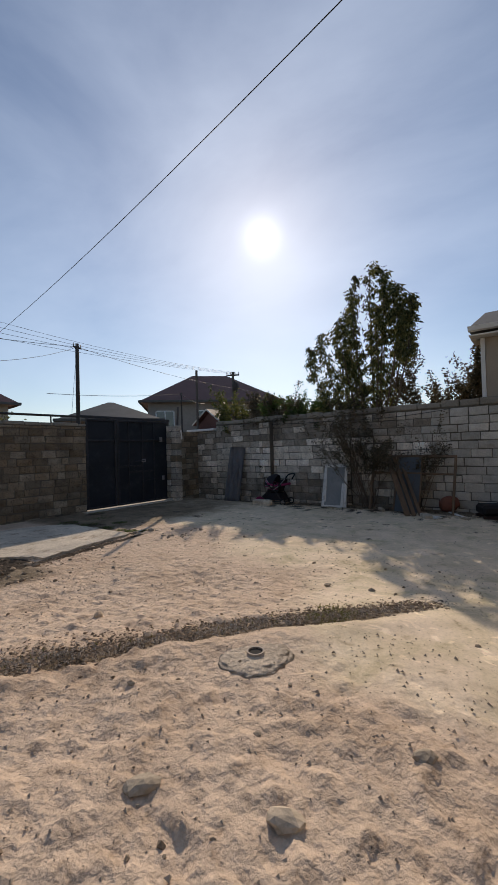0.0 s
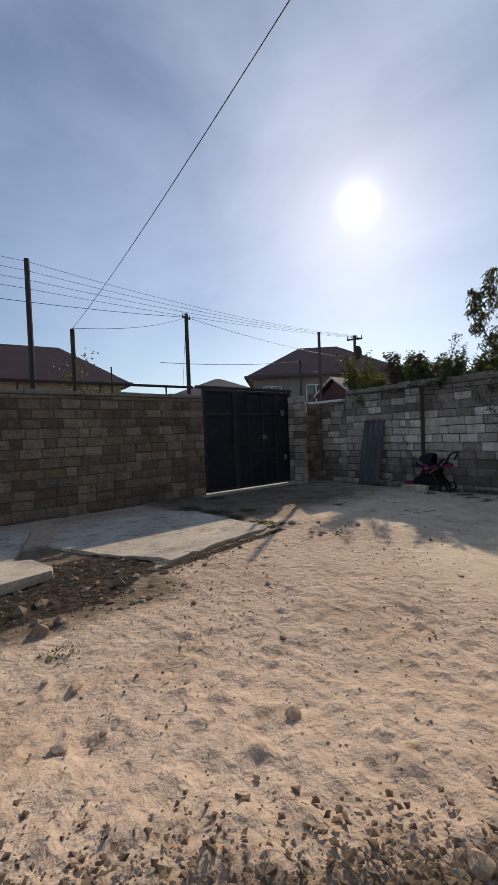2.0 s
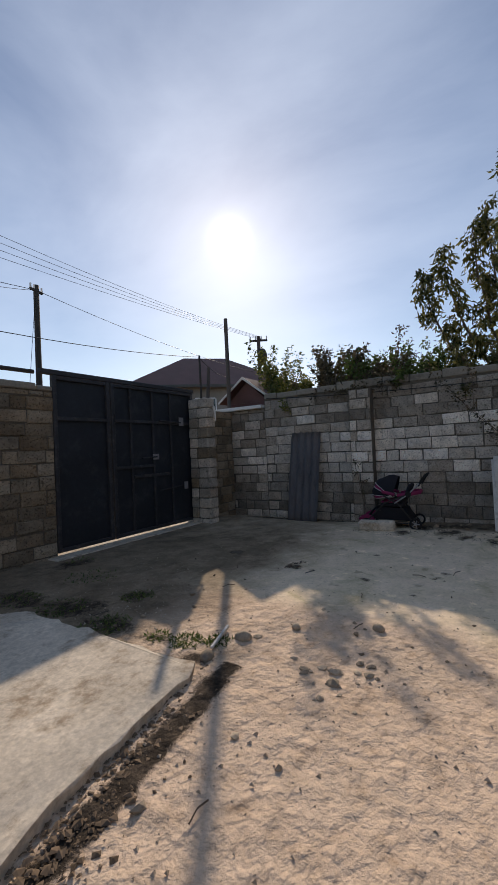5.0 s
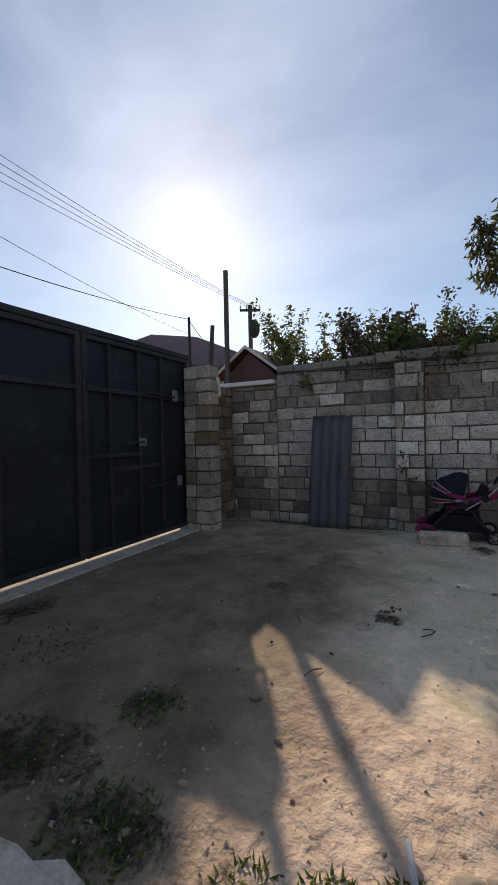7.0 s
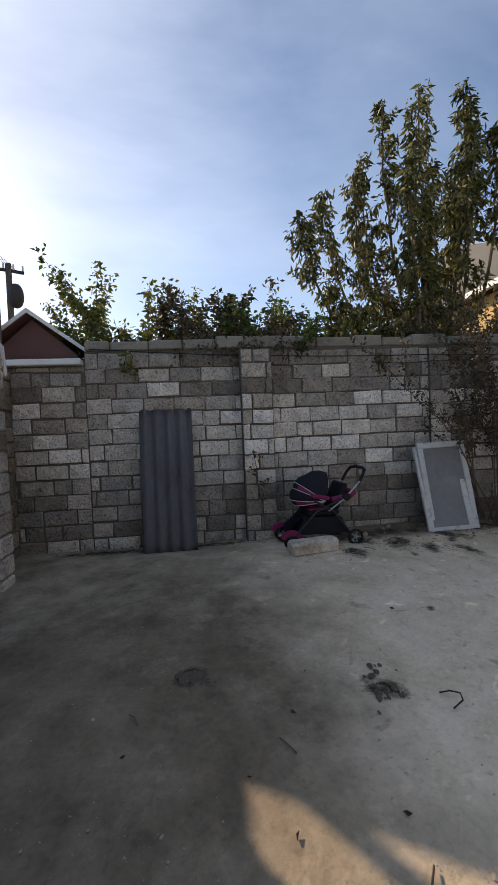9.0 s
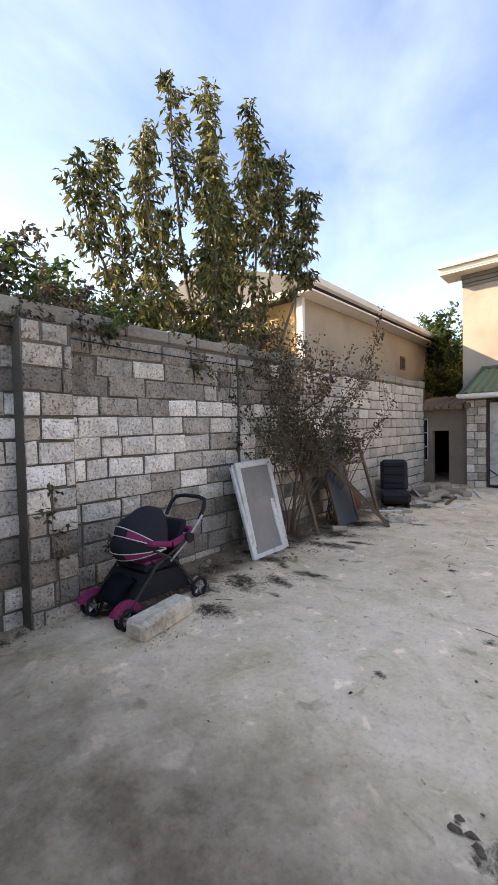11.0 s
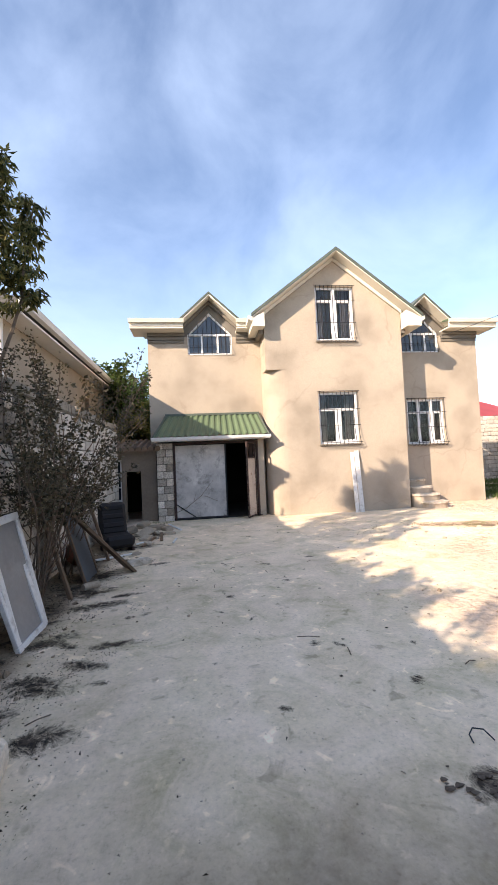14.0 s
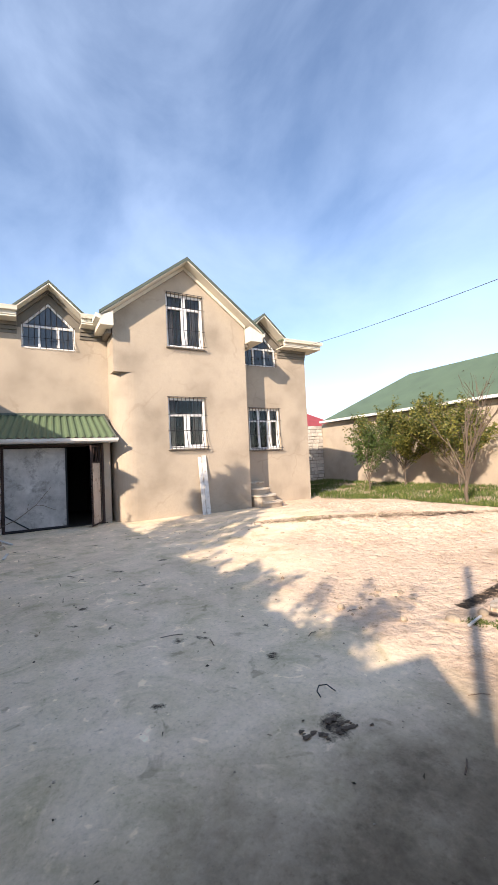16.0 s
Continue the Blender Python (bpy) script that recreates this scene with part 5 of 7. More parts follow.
def stone_block(x, y, rz, sx, sy, sz, label, material=None, name="stone_block", tilt=0):
    rng = random.Random(int(x * 100 + y * 10))
    bm = bmesh.new()
    if sx < .2:
        bm.free()
        bm = rock(rng, sx / 2, sy / 2, sz * .5, .17, 2)
    else:
        box(bm, -sx / 2, sx / 2, -sy / 2, sy / 2, 0, sz, min(sx, sy, sz) * .2)
        bmesh.ops.subdivide_edges(bm, edges=bm.edges[:], cuts=2, use_grid_fill=True)
    for v in bm.verts:
        v.co += Vector((rng.uniform(-1, 1), rng.uniform(-1, 1), rng.uniform(-.6, .6))) * min(sx, sy, sz) * (.035 if sx > .2 else .05)
    ob = part(name, bm, material or M_STONE)
    ob.matrix_basis = pose(x, y, surface(x, y) + (.004 if sx < .2 else -.015), 0, tilt, rz)
    return tagged(ob, label, "stone")


stone_block(10.18, 7.38, 100, .56, .20, .16, "pale chamfered limestone block on the ground", M_SLAB)
stone_block(10.05, 2.95, 30, .36, .17, .09, "pale cement block beside the rubble", M_SLAB)


def car_seat():
    s = base_at("car_seat", "worn black car seat dumped beside the wall", "seat", 10.6, 1.75, 205)
    bm = bmesh.new()
    box(bm, -.26, .26, -.28, .26, .08, .3, .06)
    part("cushion", bm, M_SEAT, s)
    bm = bmesh.new()
    box(bm, -.25, .25, -.08, .08, 0, .62, .06, pose(0, .24, .24, -14))
    part("backrest", bm, M_SEAT, s)
    bm = bmesh.new()
    for z in (.14, .3, .46):
        box(bm, -.2, .2, -.098, -.06, z, z + .1, .02, pose(0, .24, .24, -14))
    part("stitched_panel", bm, M_SEAT, s)
    bm = bmesh.new()
    for x in (-.22, .22):
        box(bm, x - .02, x + .02, -.26, .26, .0, .08)
    part("rail", bm, M_RUSTDARK, s)


car_seat()


def planks():
    for i, (foot, top, w) in enumerate((((10.06, 3.34, -.2), (11.0, 4.05, 1.05), .12), ((10.12, 3.22, -.2), (11.04, 3.92, 1.08), .09), ((10.2, 3.10, -.2), (11.08, 3.78, 1.02), .07))):
        a, b = Vector(foot), Vector(top)
        d = b - a
        m = Matrix.Translation(a) @ d.to_track_quat("Z", "Y").to_matrix().to_4x4()
        bm = bxm(-w / 2, w / 2, -.018, .018, 0, d.length, .004, m)
        tagged(part("plank", bm, M_OLDWOOD), "brown weathered plank leaning on the shrub and wall", "plank", "planks against the wall")
    for x, w, h in ((4.93, .10, 1.62), (4.80, .13, 1.66)):
        bm = bxm(-w / 2, w / 2, -.012, .012, 0, h, .003)
        ob = part("board", bm, M_FRAMEW)
        ob.matrix_basis = pose(x, -1.06, -.2, 0, 0, 2) @ pose(0, 0, 0, 7.0)
        tagged(ob, "pale grey board leaning on the house wall", "board", "boards against the house")


planks()


# annex between the neighbour's wall and the garage
def annex():
    a = empty("annex", "small shabby lean-to with a tiled roof and open dark doorway", "shed", at=(10.8, -1.9, -.2))
    inv = Matrix.Translation((-10.8, 1.9, .2))
    def add(name, bm, material, label="", parent=None):
        ob = part(name, bm, material, parent or a, label)
        if parent is None:
            ob.matrix_parent_inverse = inv
        return ob
    y = -1.75
    bm = bmesh.new()
    for p in ((10.21, 10.62, -.4, 1.7), (11.02, 11.12, -.4, 1.7), (10.62, 11.02, 1.14, 1.7), (11.42, 11.6, -.4, 1.7), (11.12, 11.42, -.4, .36), (11.12, 11.42, 1.46, 1.7)):
        box(bm, p[0], p[1], y - .2, y, p[2], p[3])
    add("wall", bm, M_PLASTER_D, "stained grey-brown rendered wall")
    # room faces coloured near-black for the shade seen through the doorway
    bm = bmesh.new()
    for p in ((10.21, 11.6, -4.4, -4.3, -.4, 1.7), (11.6, 11.7, -4.4, y, -.4, 1.7), (10.12, 10.2, -4.4, -2.4, -.4, 1.7)):
        box(bm, *p)
    add("room", bm, M_DARK)
    w = add("window", bxm(11.14, 11.40, y - .12, y - .11, .38, 1.44), M_GLASS)
    bm = bmesh.new()
    for p in ((11.12, 11.16, .36, 1.46), (11.38, 11.42, .36, 1.46), (11.16, 11.38, .36, .40), (11.16, 11.38, 1.42, 1.46), (11.16, 11.38, .72, .745), (11.16, 11.38, 1.08, 1.105)):
        box(bm, p[0], p[1], y - .09, y - .04, p[2], p[3])
    add("frame", bm, M_FRAMEW, "white glazing bars", w)
    bm = bmesh.new()
    rng = random.Random(9)
    for r in range(6):
        for i in range(9):
            x = 10.15 + .165 * i
            yy = y + .22 - .3 * r
            zz = 1.72 + .05 * r + rng.uniform(0, .012)
            tube(bm, [(x + rng.uniform(-.01, .01), yy, zz), (x, yy - .34, zz + .06)], .075, 6)
    add("roof_tiles", bm, M_TILE, "mossy old roof tiles")
    add("roof_deck", bxm(10.2, 11.7, -4.4, y + .12, 1.702, 1.722), M_OLDWOOD)


annex()


def neighbour_east():
    h = empty("neighbour_house", "neighbour's house with grey and ochre rendered walls", "house", at=(14.5, -3, -.2))
    inv = Matrix.Translation((-14.5, 3, .2))
    def add(name, bm, material, label="", parent=None):
        ob = part(name, bm, material, parent or h, label)
        if parent is None:
            ob.matrix_parent_inverse = inv
        return ob
    bm = bmesh.new()
    box(bm, 12.4, 12.6, -8, 2.0, -.4, 4.0)
    add("wall", bm, M_PLASTER_G, "grey-brown rendered gable wall")
    bm = bmesh.new()
    box(bm, 12.6, 18, 1.4, 1.6, -.4, 4.0)
    box(bm, 12.62, 18, 1.62, 2.0, 2.5, 3.98)
    add("balcony_wall", bm, M_PLASTER_Y, "ochre rendered balcony wall")
    bm = bmesh.new()
    box(bm, 12.42, 18, 2.01, 2.1, 2.2, 2.5)
    add("balcony_front", bm, M_ROOF_R, "red-brown balcony front")
    bm = bmesh.new()
    box(bm, 12.36, 12.5, 2.005, 2.1, 2.52, 4.0)
    add("corner_post", bm, M_WHITE)
    bm = bmesh.new()
    prism(bm, [(12.0, 4.13), (12.0, 4.22), (15.2, 5.4), (18.5, 4.2), (18.5, 4.1)], "y", -8.2, 2.3)
    add("roof", bm, M_ROOF_GREY)
    bm = bmesh.new()
    box(bm, 12.0, 12.4, -8.2, 2.3, 4.002, 4.04)
    prism(bm, [(11.9, 4.12), (11.99, 4.10), (11.99, 4.22), (11.86, 4.22)], "y", -8.2, 2.3)
    box(bm, 12.41, 18.4, 2.2, 2.32, 4.0, 4.12)
    add("eave", bm, M_WHITE, "pale boxed eave with gutter")
    for y0, y1, z0, z1 in ((-6.2, -5.5, 2.6, 3.5), (-3.5, -3.25, 3.05, 3.35)):
        w = add("window", bxm(12.385, 12.398, y0, y1, z0, z1), M_GLASS)
        bm = bmesh.new()
        for p in ((y0 - .05, y0, z0 - .05, z1 + .05), (y1, y1 + .05, z0 - .05, z1 + .05), (y0, y1, z0 - .05, z0), (y0, y1, z1, z1 + .05), ((y0 + y1) / 2 - .02, (y0 + y1) / 2 + .02, z0, z1)):
            box(bm, 12.36, 12.397, p[0], p[1], p[2], p[3])
        add("frame", bm, M_OLDWOOD, "brown wooden frame", w)


neighbour_east()


# ---- beyond the gate ----
def hip_house(name, cx, cy, rz, w, d, eave, rise, ridge, wall_m, roof_m, label, over=.4, wins=()):
    """A plain house with a hipped roof; wins are (u, z0, z1, width) on its front."""
    h = empty(name, label, "house")
    h.matrix_basis = pose(cx, cy, -.25, 0, 0, rz)
    part("wall", bxm(-w / 2, w / 2, -d / 2, d / 2, 0, eave), wall_m, h)
    bm = bmesh.new()
    a = [bm.verts.new((x, y, eave - .05)) for x, y in ((-w / 2 - over, -d / 2 - over), (w / 2 + over, -d / 2 - over), (w / 2 + over, d / 2 + over), (-w / 2 - over, d / 2 + over))]
    r = [bm.verts.new((-ridge / 2, 0, eave + rise)), bm.verts.new((ridge / 2, 0, eave + rise))]
    bm.faces.new((a[0], a[1], r[1], r[0]))
    bm.faces.new((a[1], a[2], r[1]))
    bm.faces.new((a[2], a[3], r[0], r[1]))
    bm.faces.new((a[3], a[0], r[0]))
    bm.faces.new(a[::-1])
    rf = part("roof", bm, roof_m, h)
    bm = bmesh.new()
    hw, hd = w / 2 + over, d / 2 + over
    for p in ((-hw - .03, hw + .03, -hd - .06, -hd), (-hw - .03, hw + .03, hd, hd + .06), (-hw - .06, -hw, -hd, hd), (hw, hw + .06, -hd, hd)):
        box(bm, *p, eave - .14, eave + .0)
    part("gutter", bm, M_WHITE if roof_m in (M_ROOF_G, M_ROOF_R) else M_ROOF_GREY, h)
    for u, z0, z1, ww in wins:
        q = part("window", bxm(u - ww / 2, u + ww / 2, -d / 2 - .02, -d / 2 - .005, z0, z1), M_GLASS, h)
        bm = bmesh.new()
        for p in ((u - ww / 2 - .06, u - ww / 2, z0, z1), (u + ww / 2, u + ww / 2 + .06, z0, z1), (u - .03, u + .03, z0, z1), (u - ww / 2, u + ww / 2, z1, z1 + .06), (u - ww / 2, u + ww / 2, z0 - .06, z0)):
            box(bm, p[0], p[1], -d / 2 - .06, -d / 2 - .021, p[2], p[3])
        part("frame", bm, M_PVC, q)
    return h


def polar(az, dist, e=(0.705, 0.604)):
    return e[0] + dist * math.cos(radians(az)), e[1] + dist * math.sin(radians(az))


x, y = polar(42.5, 31)
hip_house("two_storey_house", x, y, -44, 8.6, 7.0, 5.0, 2.3, 2.6, M_FARWALL, M_ROOF_B, "grey two-storey house with a brown hipped roof", .5, ((-3.2, 3.0, 4.3, 1.1), (-.5, 3.0, 4.3, 1.1), (2.4, 3.0, 4.3, 1.1)))
x, y = polar(55.8, 25)
hip_house("low_house", x, y, -34, 4.6, 4.6, 3.45, 1.15, .3, M_FARWALL, M_ROOF_GREY, "low house with a grey-green hipped roof")
x, y = polar(79, 27, (1.26, 2.09))
hip_house("red_roofed_house", x, y, -8, 9.5, 6.0, 4.6, 2.4, 4, M_PLASTER_G, M_ROOF_B, "house with a dark red tiled hipped roof", .5, ((-2.0, 2.0, 3.2, 1.2), (2.0, 2.0, 3.2, 1.2)))


def shed_roof():
    """A little gabled shed that stands right behind the corner of the yard."""
    s = empty("shed", "small shed with a dark red-brown gabled roof", "shed", at=(12.5, 10.8, -.2))
    inv = Matrix.Translation((-12.5, -10.8, .2))
    for name, bm, m in (("wall", bxm(11.75, 14.2, 10.2, 11.35, -.4, 2.3), M_ROOF_B),):
        part(name, bm, m, s).matrix_parent_inverse = inv
    for sgn in (-1, 1):
        bm = bmesh.new()
        prism(bm, [(10.78, 2.9), (10.78 + sgn * .72, 2.36), (10.78 + sgn * .72, 2.32), (10.78, 2.86)], "x", 11.6, 14.4)
        part("roof", bm, M_ROOF_B, s).matrix_parent_inverse = inv
        bm = bmesh.new()
        prism(bm, [(10.78, 2.91), (10.78 + sgn * .73, 2.365), (10.78 + sgn * .73, 2.31), (10.78, 2.85)], "x", 11.575, 11.598)
        part("bargeboard", bm, M_FRAMEW, s).matrix_parent_inverse = inv
    bm = bmesh.new()
    prism(bm, [(10.2, 2.302), (11.35, 2.302), (10.78, 2.80)], "x", 11.75, 11.8)
    part("gable", bm, M_ROOF_B, s).matrix_parent_inverse = inv


shed_roof()


def pole(name, x, y, top, r, r1, material, label, lean=(0, 0), base=-.4, arms=()):
    p = empty(name, label, "pole", at=(x, y, base))
    bm = bmesh.new()
    tube(bm, [(0, 0, 0), (lean[0] * .5, lean[1] * .5, (top - base) / 2), (lean[0], lean[1], top - base)], r, 10, r1)
    part("shaft", bm, material, p)
    for z, l, ang in arms:
        bm = bmesh.new()
        m = pose(lean[0], lean[1], z - base, 0, 0, ang)
        box(bm, -l, l, -.03, .03, -.03, .03, .005, m)
        arm = part("crossarm", bm, M_POLE_D, p)
        for k in (-1, -.35, .35, 1):
            b2 = bmesh.new()
            tube(b2, [m @ Vector((k * l * .92, 0, .03)), m @ Vector((k * l * .92, 0, .15))], .028, 6, .02)
            part("insulator", b2, M_WHITE, arm)
    return p


pole("wooden_pole", 11.52, 11.14, 4.32, .055, .045, M_POLE, "weathered grey wooden pole in the yard corner", (-.08, -.06))
pole("utility_pole", 9.64, 15.99, 5.85, .09, .07, M_POLE_D, "dark steel utility pole with cable clamps", (0.02, 0), arms=((5.7, .22, 20),))
pole("utility_pole", 15.34, 12.55, 5.0, .07, .06, M_POLE, "utility pole with crossarm and transformer box", arms=((4.85, .3, -60),))
x, y = polar(72.9, 9.6, (1.26, 2.09))
pole("steel_pole", x, y, 3.5, .05, .045, M_POLE_D, "thin steel pole with a hooked top")
pole("steel_pole", 3.51, 12.2, 5.1, .06, .055, M_POLE_D, "tall dark steel pole behind the wall")
pole("iron_post", 11.57, 12.02, 3.62, .03, .028, M_POLE_D, "thin iron post behind the corner of the yard", (.0, .02))
pole("wooden_post", 9.85, 10.46, 2.82, .036, .03, M_POLE, "weathered wooden stake standing on the gate pillar", (.0, -.06), base=2.07)
pole("iron_post", 5.3, 12.4, 3.0, .02, .018, M_POLE_D, "thin iron post behind the wall", (.0, .02))
bm = bmesh.new()
bmesh.ops.create_uvsphere(bm, u_segments=10, v_segments=8, radius=.16)
for v in bm.verts:
    v.co = Vector((15.34 + v.co.x, 12.42 + v.co.y, 4.3 + v.co.z * 1.7))
tagged(part("transformer_can", bm, M_POLE_D), "dark transformer can on the utility pole", "transformer")
bm = bmesh.new()
tube(bm, [(2.6, 11.02, 2.38), (6.7, 11.0, 2.40)], .03, 7)
for x in (3.0, 4.5, 6.0):
    tube(bm, [(x, 11.0, 2.1), (x, 11.01, 2.38)], .018, 6)
tagged(part("pipe_rail", bm, M_POLE_D), "rusty pipe rail along the wall top", "pipe")


def cable(name, a, b, drop, r=.008, k=14):
    bm = bmesh.new()
    tube(bm, sag(a, b, drop, k), r, 4)
    return tagged(part(name, bm, M_WIRE), "thin black cable strung overhead between poles", "cable", "overhead cables")


P1 = (9.66, 15.99, 5.72)
lp = polar(72.9, 9.6, (1.26, 2.09))
cable("overhead_cable", P1, (24, 17.0, 5.4), .3, .009)
cable("overhead_cable", P1, (-12, 14.2, 5.72), .65, .009)
cable("overhead_cable", (2.6, -2.04, 4.55), (lp[0], lp[1], 3.5), .28, .0042, 20)
cable("overhead_cable", P1, (lp[0], lp[1], 3.52), .15, .006)
for i in range(4):
    cable("overhead_cable", (3.51, 12.2 + .06 * i, 5.05 - .17 * i), (15.3 + .15 * i, 12.5, 4.98 - .02 * i), .22 - .03 * i, .005)
    cable("overhead_cable", (3.51, 12.2 + .06 * i, 5.05 - .17 * i), (-12, 11.5, 6.2 - .2 * i), .4, .005)
cable("overhead_cable", (9.62, 15.95, 5.6), (9.3, 15.9, 2.6), -.1, .006)
cable("overhead_cable", (11.57, 12.02, 3.58), (6.2, 11.6, 3.05), .08, .007)
cable("overhead_cable", (11.57, 12.02, 3.54), (13.5, 12.6, 3.4), .1, .007)


# ---- right-hand garden ----
def garden_wall():
    w = setting("wall_west", bxm(-6.45, -6.2, -9.4, 11.15, -.5, 3.1), M_PLASTER_G, "rendered boundary wall of the neighbour's house", "wall")
    bm = bxm(-6.2, 0.4, -9.6, -9.4, -.5, 3.0)
    s = setting("wall_south", bm, M_MORTAR, "pale rough limestone wall beside the house", "wall")
    shapes = [block_shape(60 + i, M_BLOCK_FAR) for i in range(4)]
    lists = lay_blocks(s, lambda u: Matrix.Translation((.4 - u, -9.4, 0)) @ Matrix.Rotation(math.pi, 4, "Z"), 6.6, -.4, 3.0, .2, .42, shapes, 31, stuff=lambda a, b, z: True)
    join_stuff("blocks", lists, M_BLOCK_FAR, s)
    lists = lay_blocks(w, lambda u: Matrix.Translation((-6.2, 11 - u, 0)) @ Matrix.Rotation(radians(90), 4, "Z"), 8.5, -.4, 2.0, .2, .42, shapes, 32, stuff=lambda a, b, z: True)
    join_stuff("blocks", lists, M_BLOCK_FAR, w)
    setting("wall_behind", bxm(10.4, 18, -9.6, -9.4, -.5, 2.2), M_PLASTER_G, "plain wall behind the house", "wall")


garden_wall()


def green_roof():
    h = empty("green_roofed_house", "long neighbour's house with a green hipped metal roof", "house", at=(-9.5, -1, -.2))
    inv = Matrix.Translation((9.5, 1, .2))
    def add(name, bm, m, label=""):
        part(name, bm, m, h, label).matrix_parent_inverse = inv
    add("wall", bxm(-13, -6.5, -8.6, 12, -.4, 3.2), M_PLASTER_G)
    bm = bmesh.new()
    a = [bm.verts.new(p) for p in ((-5.9, -9.0, 3.24), (-5.9, 12.6, 3.24), (-13.6, 12.6, 3.24), (-13.6, -9.0, 3.24))]
    r = [bm.verts.new(p) for p in ((-9.75, -5.9, 5.6), (-9.75, 9.5, 5.6))]
    bm.faces.new((a[0], a[1], r[1], r[0]))
    bm.faces.new((a[1], a[2], r[1]))
    bm.faces.new((a[2], a[3], r[0], r[1]))
    bm.faces.new((a[3], a[0], r[0]))
    add("roof", bm, M_ROOF_G, "green sheet metal roof")
    bm = bmesh.new()
    prism(bm, [(-5.9, 3.235), (-5.78, 3.235), (-5.80, 3.12), (-5.9, 3.12)], "y", -9.1, 12.7)
    box(bm, -6.5, -5.92, -9.0, 12.6, 3.16, 3.2)
    prism(bm, [(-9.02, 3.235), (-9.14, 3.235), (-9.12, 3.12), (-9.02, 3.12)], "x", -13.6, -5.8)
    add("gutter", bm, M_WHITE, "white gutter")


green_roof()
hip_house("red_roof_house", -6.5, -17, 10, 9, 8, 3.5, 2.3, 3, M_PLASTER_G, M_ROOF_R, "house with a bright red sheet metal roof")


# ---- trees, shrubs, grass ----
def tree(name, label, x, y, seed, height, limbs, spread, leaf_m, per, size, droop, z=-.3, r=.09, depth=3, kids=3, hang=.6, keep=1.0, jitter=.12, category="tree", width=.35, upright=.5):
    rng = random.Random(seed)
    t = empty(name, label, category, at=(x, y, z))
    bm, out = bmesh.new(), []
    stem = height * .25
    tube(bm, [(0, 0, 0), (rng.uniform(-.05, .05), rng.uniform(-.05, .05), stem * .5), (0, 0, stem)], r, 8, r * .8)
    for i in range(limbs):
        a = 2 * math.pi * i / limbs + rng.uniform(-.3, .3)
        d = (math.cos(a) * spread, math.sin(a) * spread, 1)
        grow(bm, rng, (0, 0, stem * rng.uniform(.6, 1)), d, height * rng.uniform(.42, .6), r * .6, depth, out, droop, .55, kids, upright)
    part("trunk", bm, M_BARK, t)
    pl, wy, sz = leaves_from(out, rng, per, size, jitter, hang, keep)
    ob = new("crown", leaf_mesh("crown", pl, wy, sz, leaf_m, width, seed=seed))
    ob.parent = t
    return t, len(pl)


def peach_tree():
    """Several upright leaders from a low fork, each hung all along with long drooping leaves."""
    rng = random.Random(11)
    t = empty("peach_tree", "tall peach tree with long drooping green leaves behind the wall", "tree", at=(12.1, 4.8, -.3))
    bm, out = bmesh.new(), []
    tube(bm, [(0, 0, 0), (.03, .02, .7), (0, 0, 1.4)], .11, 8, .085)
    for dx, dy, top in ((-.8, -1.35, 5.5), (-.5, -.95, 6.0), (-.3, -.5, 6.6), (.1, 0, 7.0), (.3, .6, 6.9), (.2, 1.15, 5.6), (.3, 1.65, 5.3), (.2, 2.05, 4.9), (.45, -.3, 6.2), (-.35, .35, 6.0), (.5, .9, 6.0), (-.55, -.4, 5.5), (-.6, .6, 5.1), (.5, -.8, 5.7)):
        a, b = Vector((0, 0, rng.uniform(.9, 1.5))), Vector((dx, dy, top * .98))
        pts = []
        for k in range(10):
            f = k / 9
            g = 1 - (1 - f) ** 1.9
            pts.append(Vector((dx * g + rng.gauss(0, .02), dy * g + rng.gauss(0, .02), a.z + (b.z - a.z) * f)))
        tube(bm, pts, .04, 5, .008)
        for k in range(34):
            low = .62 if dy < -.4 else .22
            f = low + (1 - low) * k / 33
            i = min(8, int(f * 9))
            p = pts[i].lerp(pts[i + 1], f * 9 - i)
            ang = rng.uniform(0, 2 * math.pi)
            l = (.12 + .34 * (1 - f)) * rng.uniform(.6, 1.3)
            q = p + Vector((math.cos(ang) * l, math.sin(ang) * l, l * rng.uniform(.2, .9)))
            tube(bm, [p, p.lerp(q, .6) + Vector((0, 0, .03)), q], .008, 4, .003)
            for w in (.35, .6, .8, 1.0):
                out.append((p.lerp(q, w), (q - p).normalized()))
    part("trunk", bm, M_BARK, t)
    pl, wy, sz = leaves_from(out, rng, 8, .14, .05, 1.0)
    ob = new("crown", leaf_mesh("crown", pl, wy, sz, M_PEACH, .32, seed=11))
    ob.parent = t


peach_tree()
for i, (x, y, h, m, sd) in enumerate(((12.4, 9.3, 3.5, M_YELLOWLEAF, 21), (12.3, 8.4, 3.8, M_DRYLEAF, 22), (12.45, 7.4, 3.6, M_GREENLEAF, 23), (12.45, 6.4, 3.4, M_PEACH, 24))):
    tree("shrub", "bushy shrub rising behind the block wall", x, y, sd, h, 7, .5, m, 16, .085, .1, r=.035, depth=2, kids=4, hang=.4, keep=.9, category="shrub", jitter=.045, width=.5)
tree("fruit_tree", "small thin-leaved tree behind the wall", 14.5, 3.2, 33, 4.7, 8, .7, M_DRYLEAF, 12, .10, .1, r=.06, depth=2, kids=4, hang=.3, category="tree", jitter=.05, width=.5)


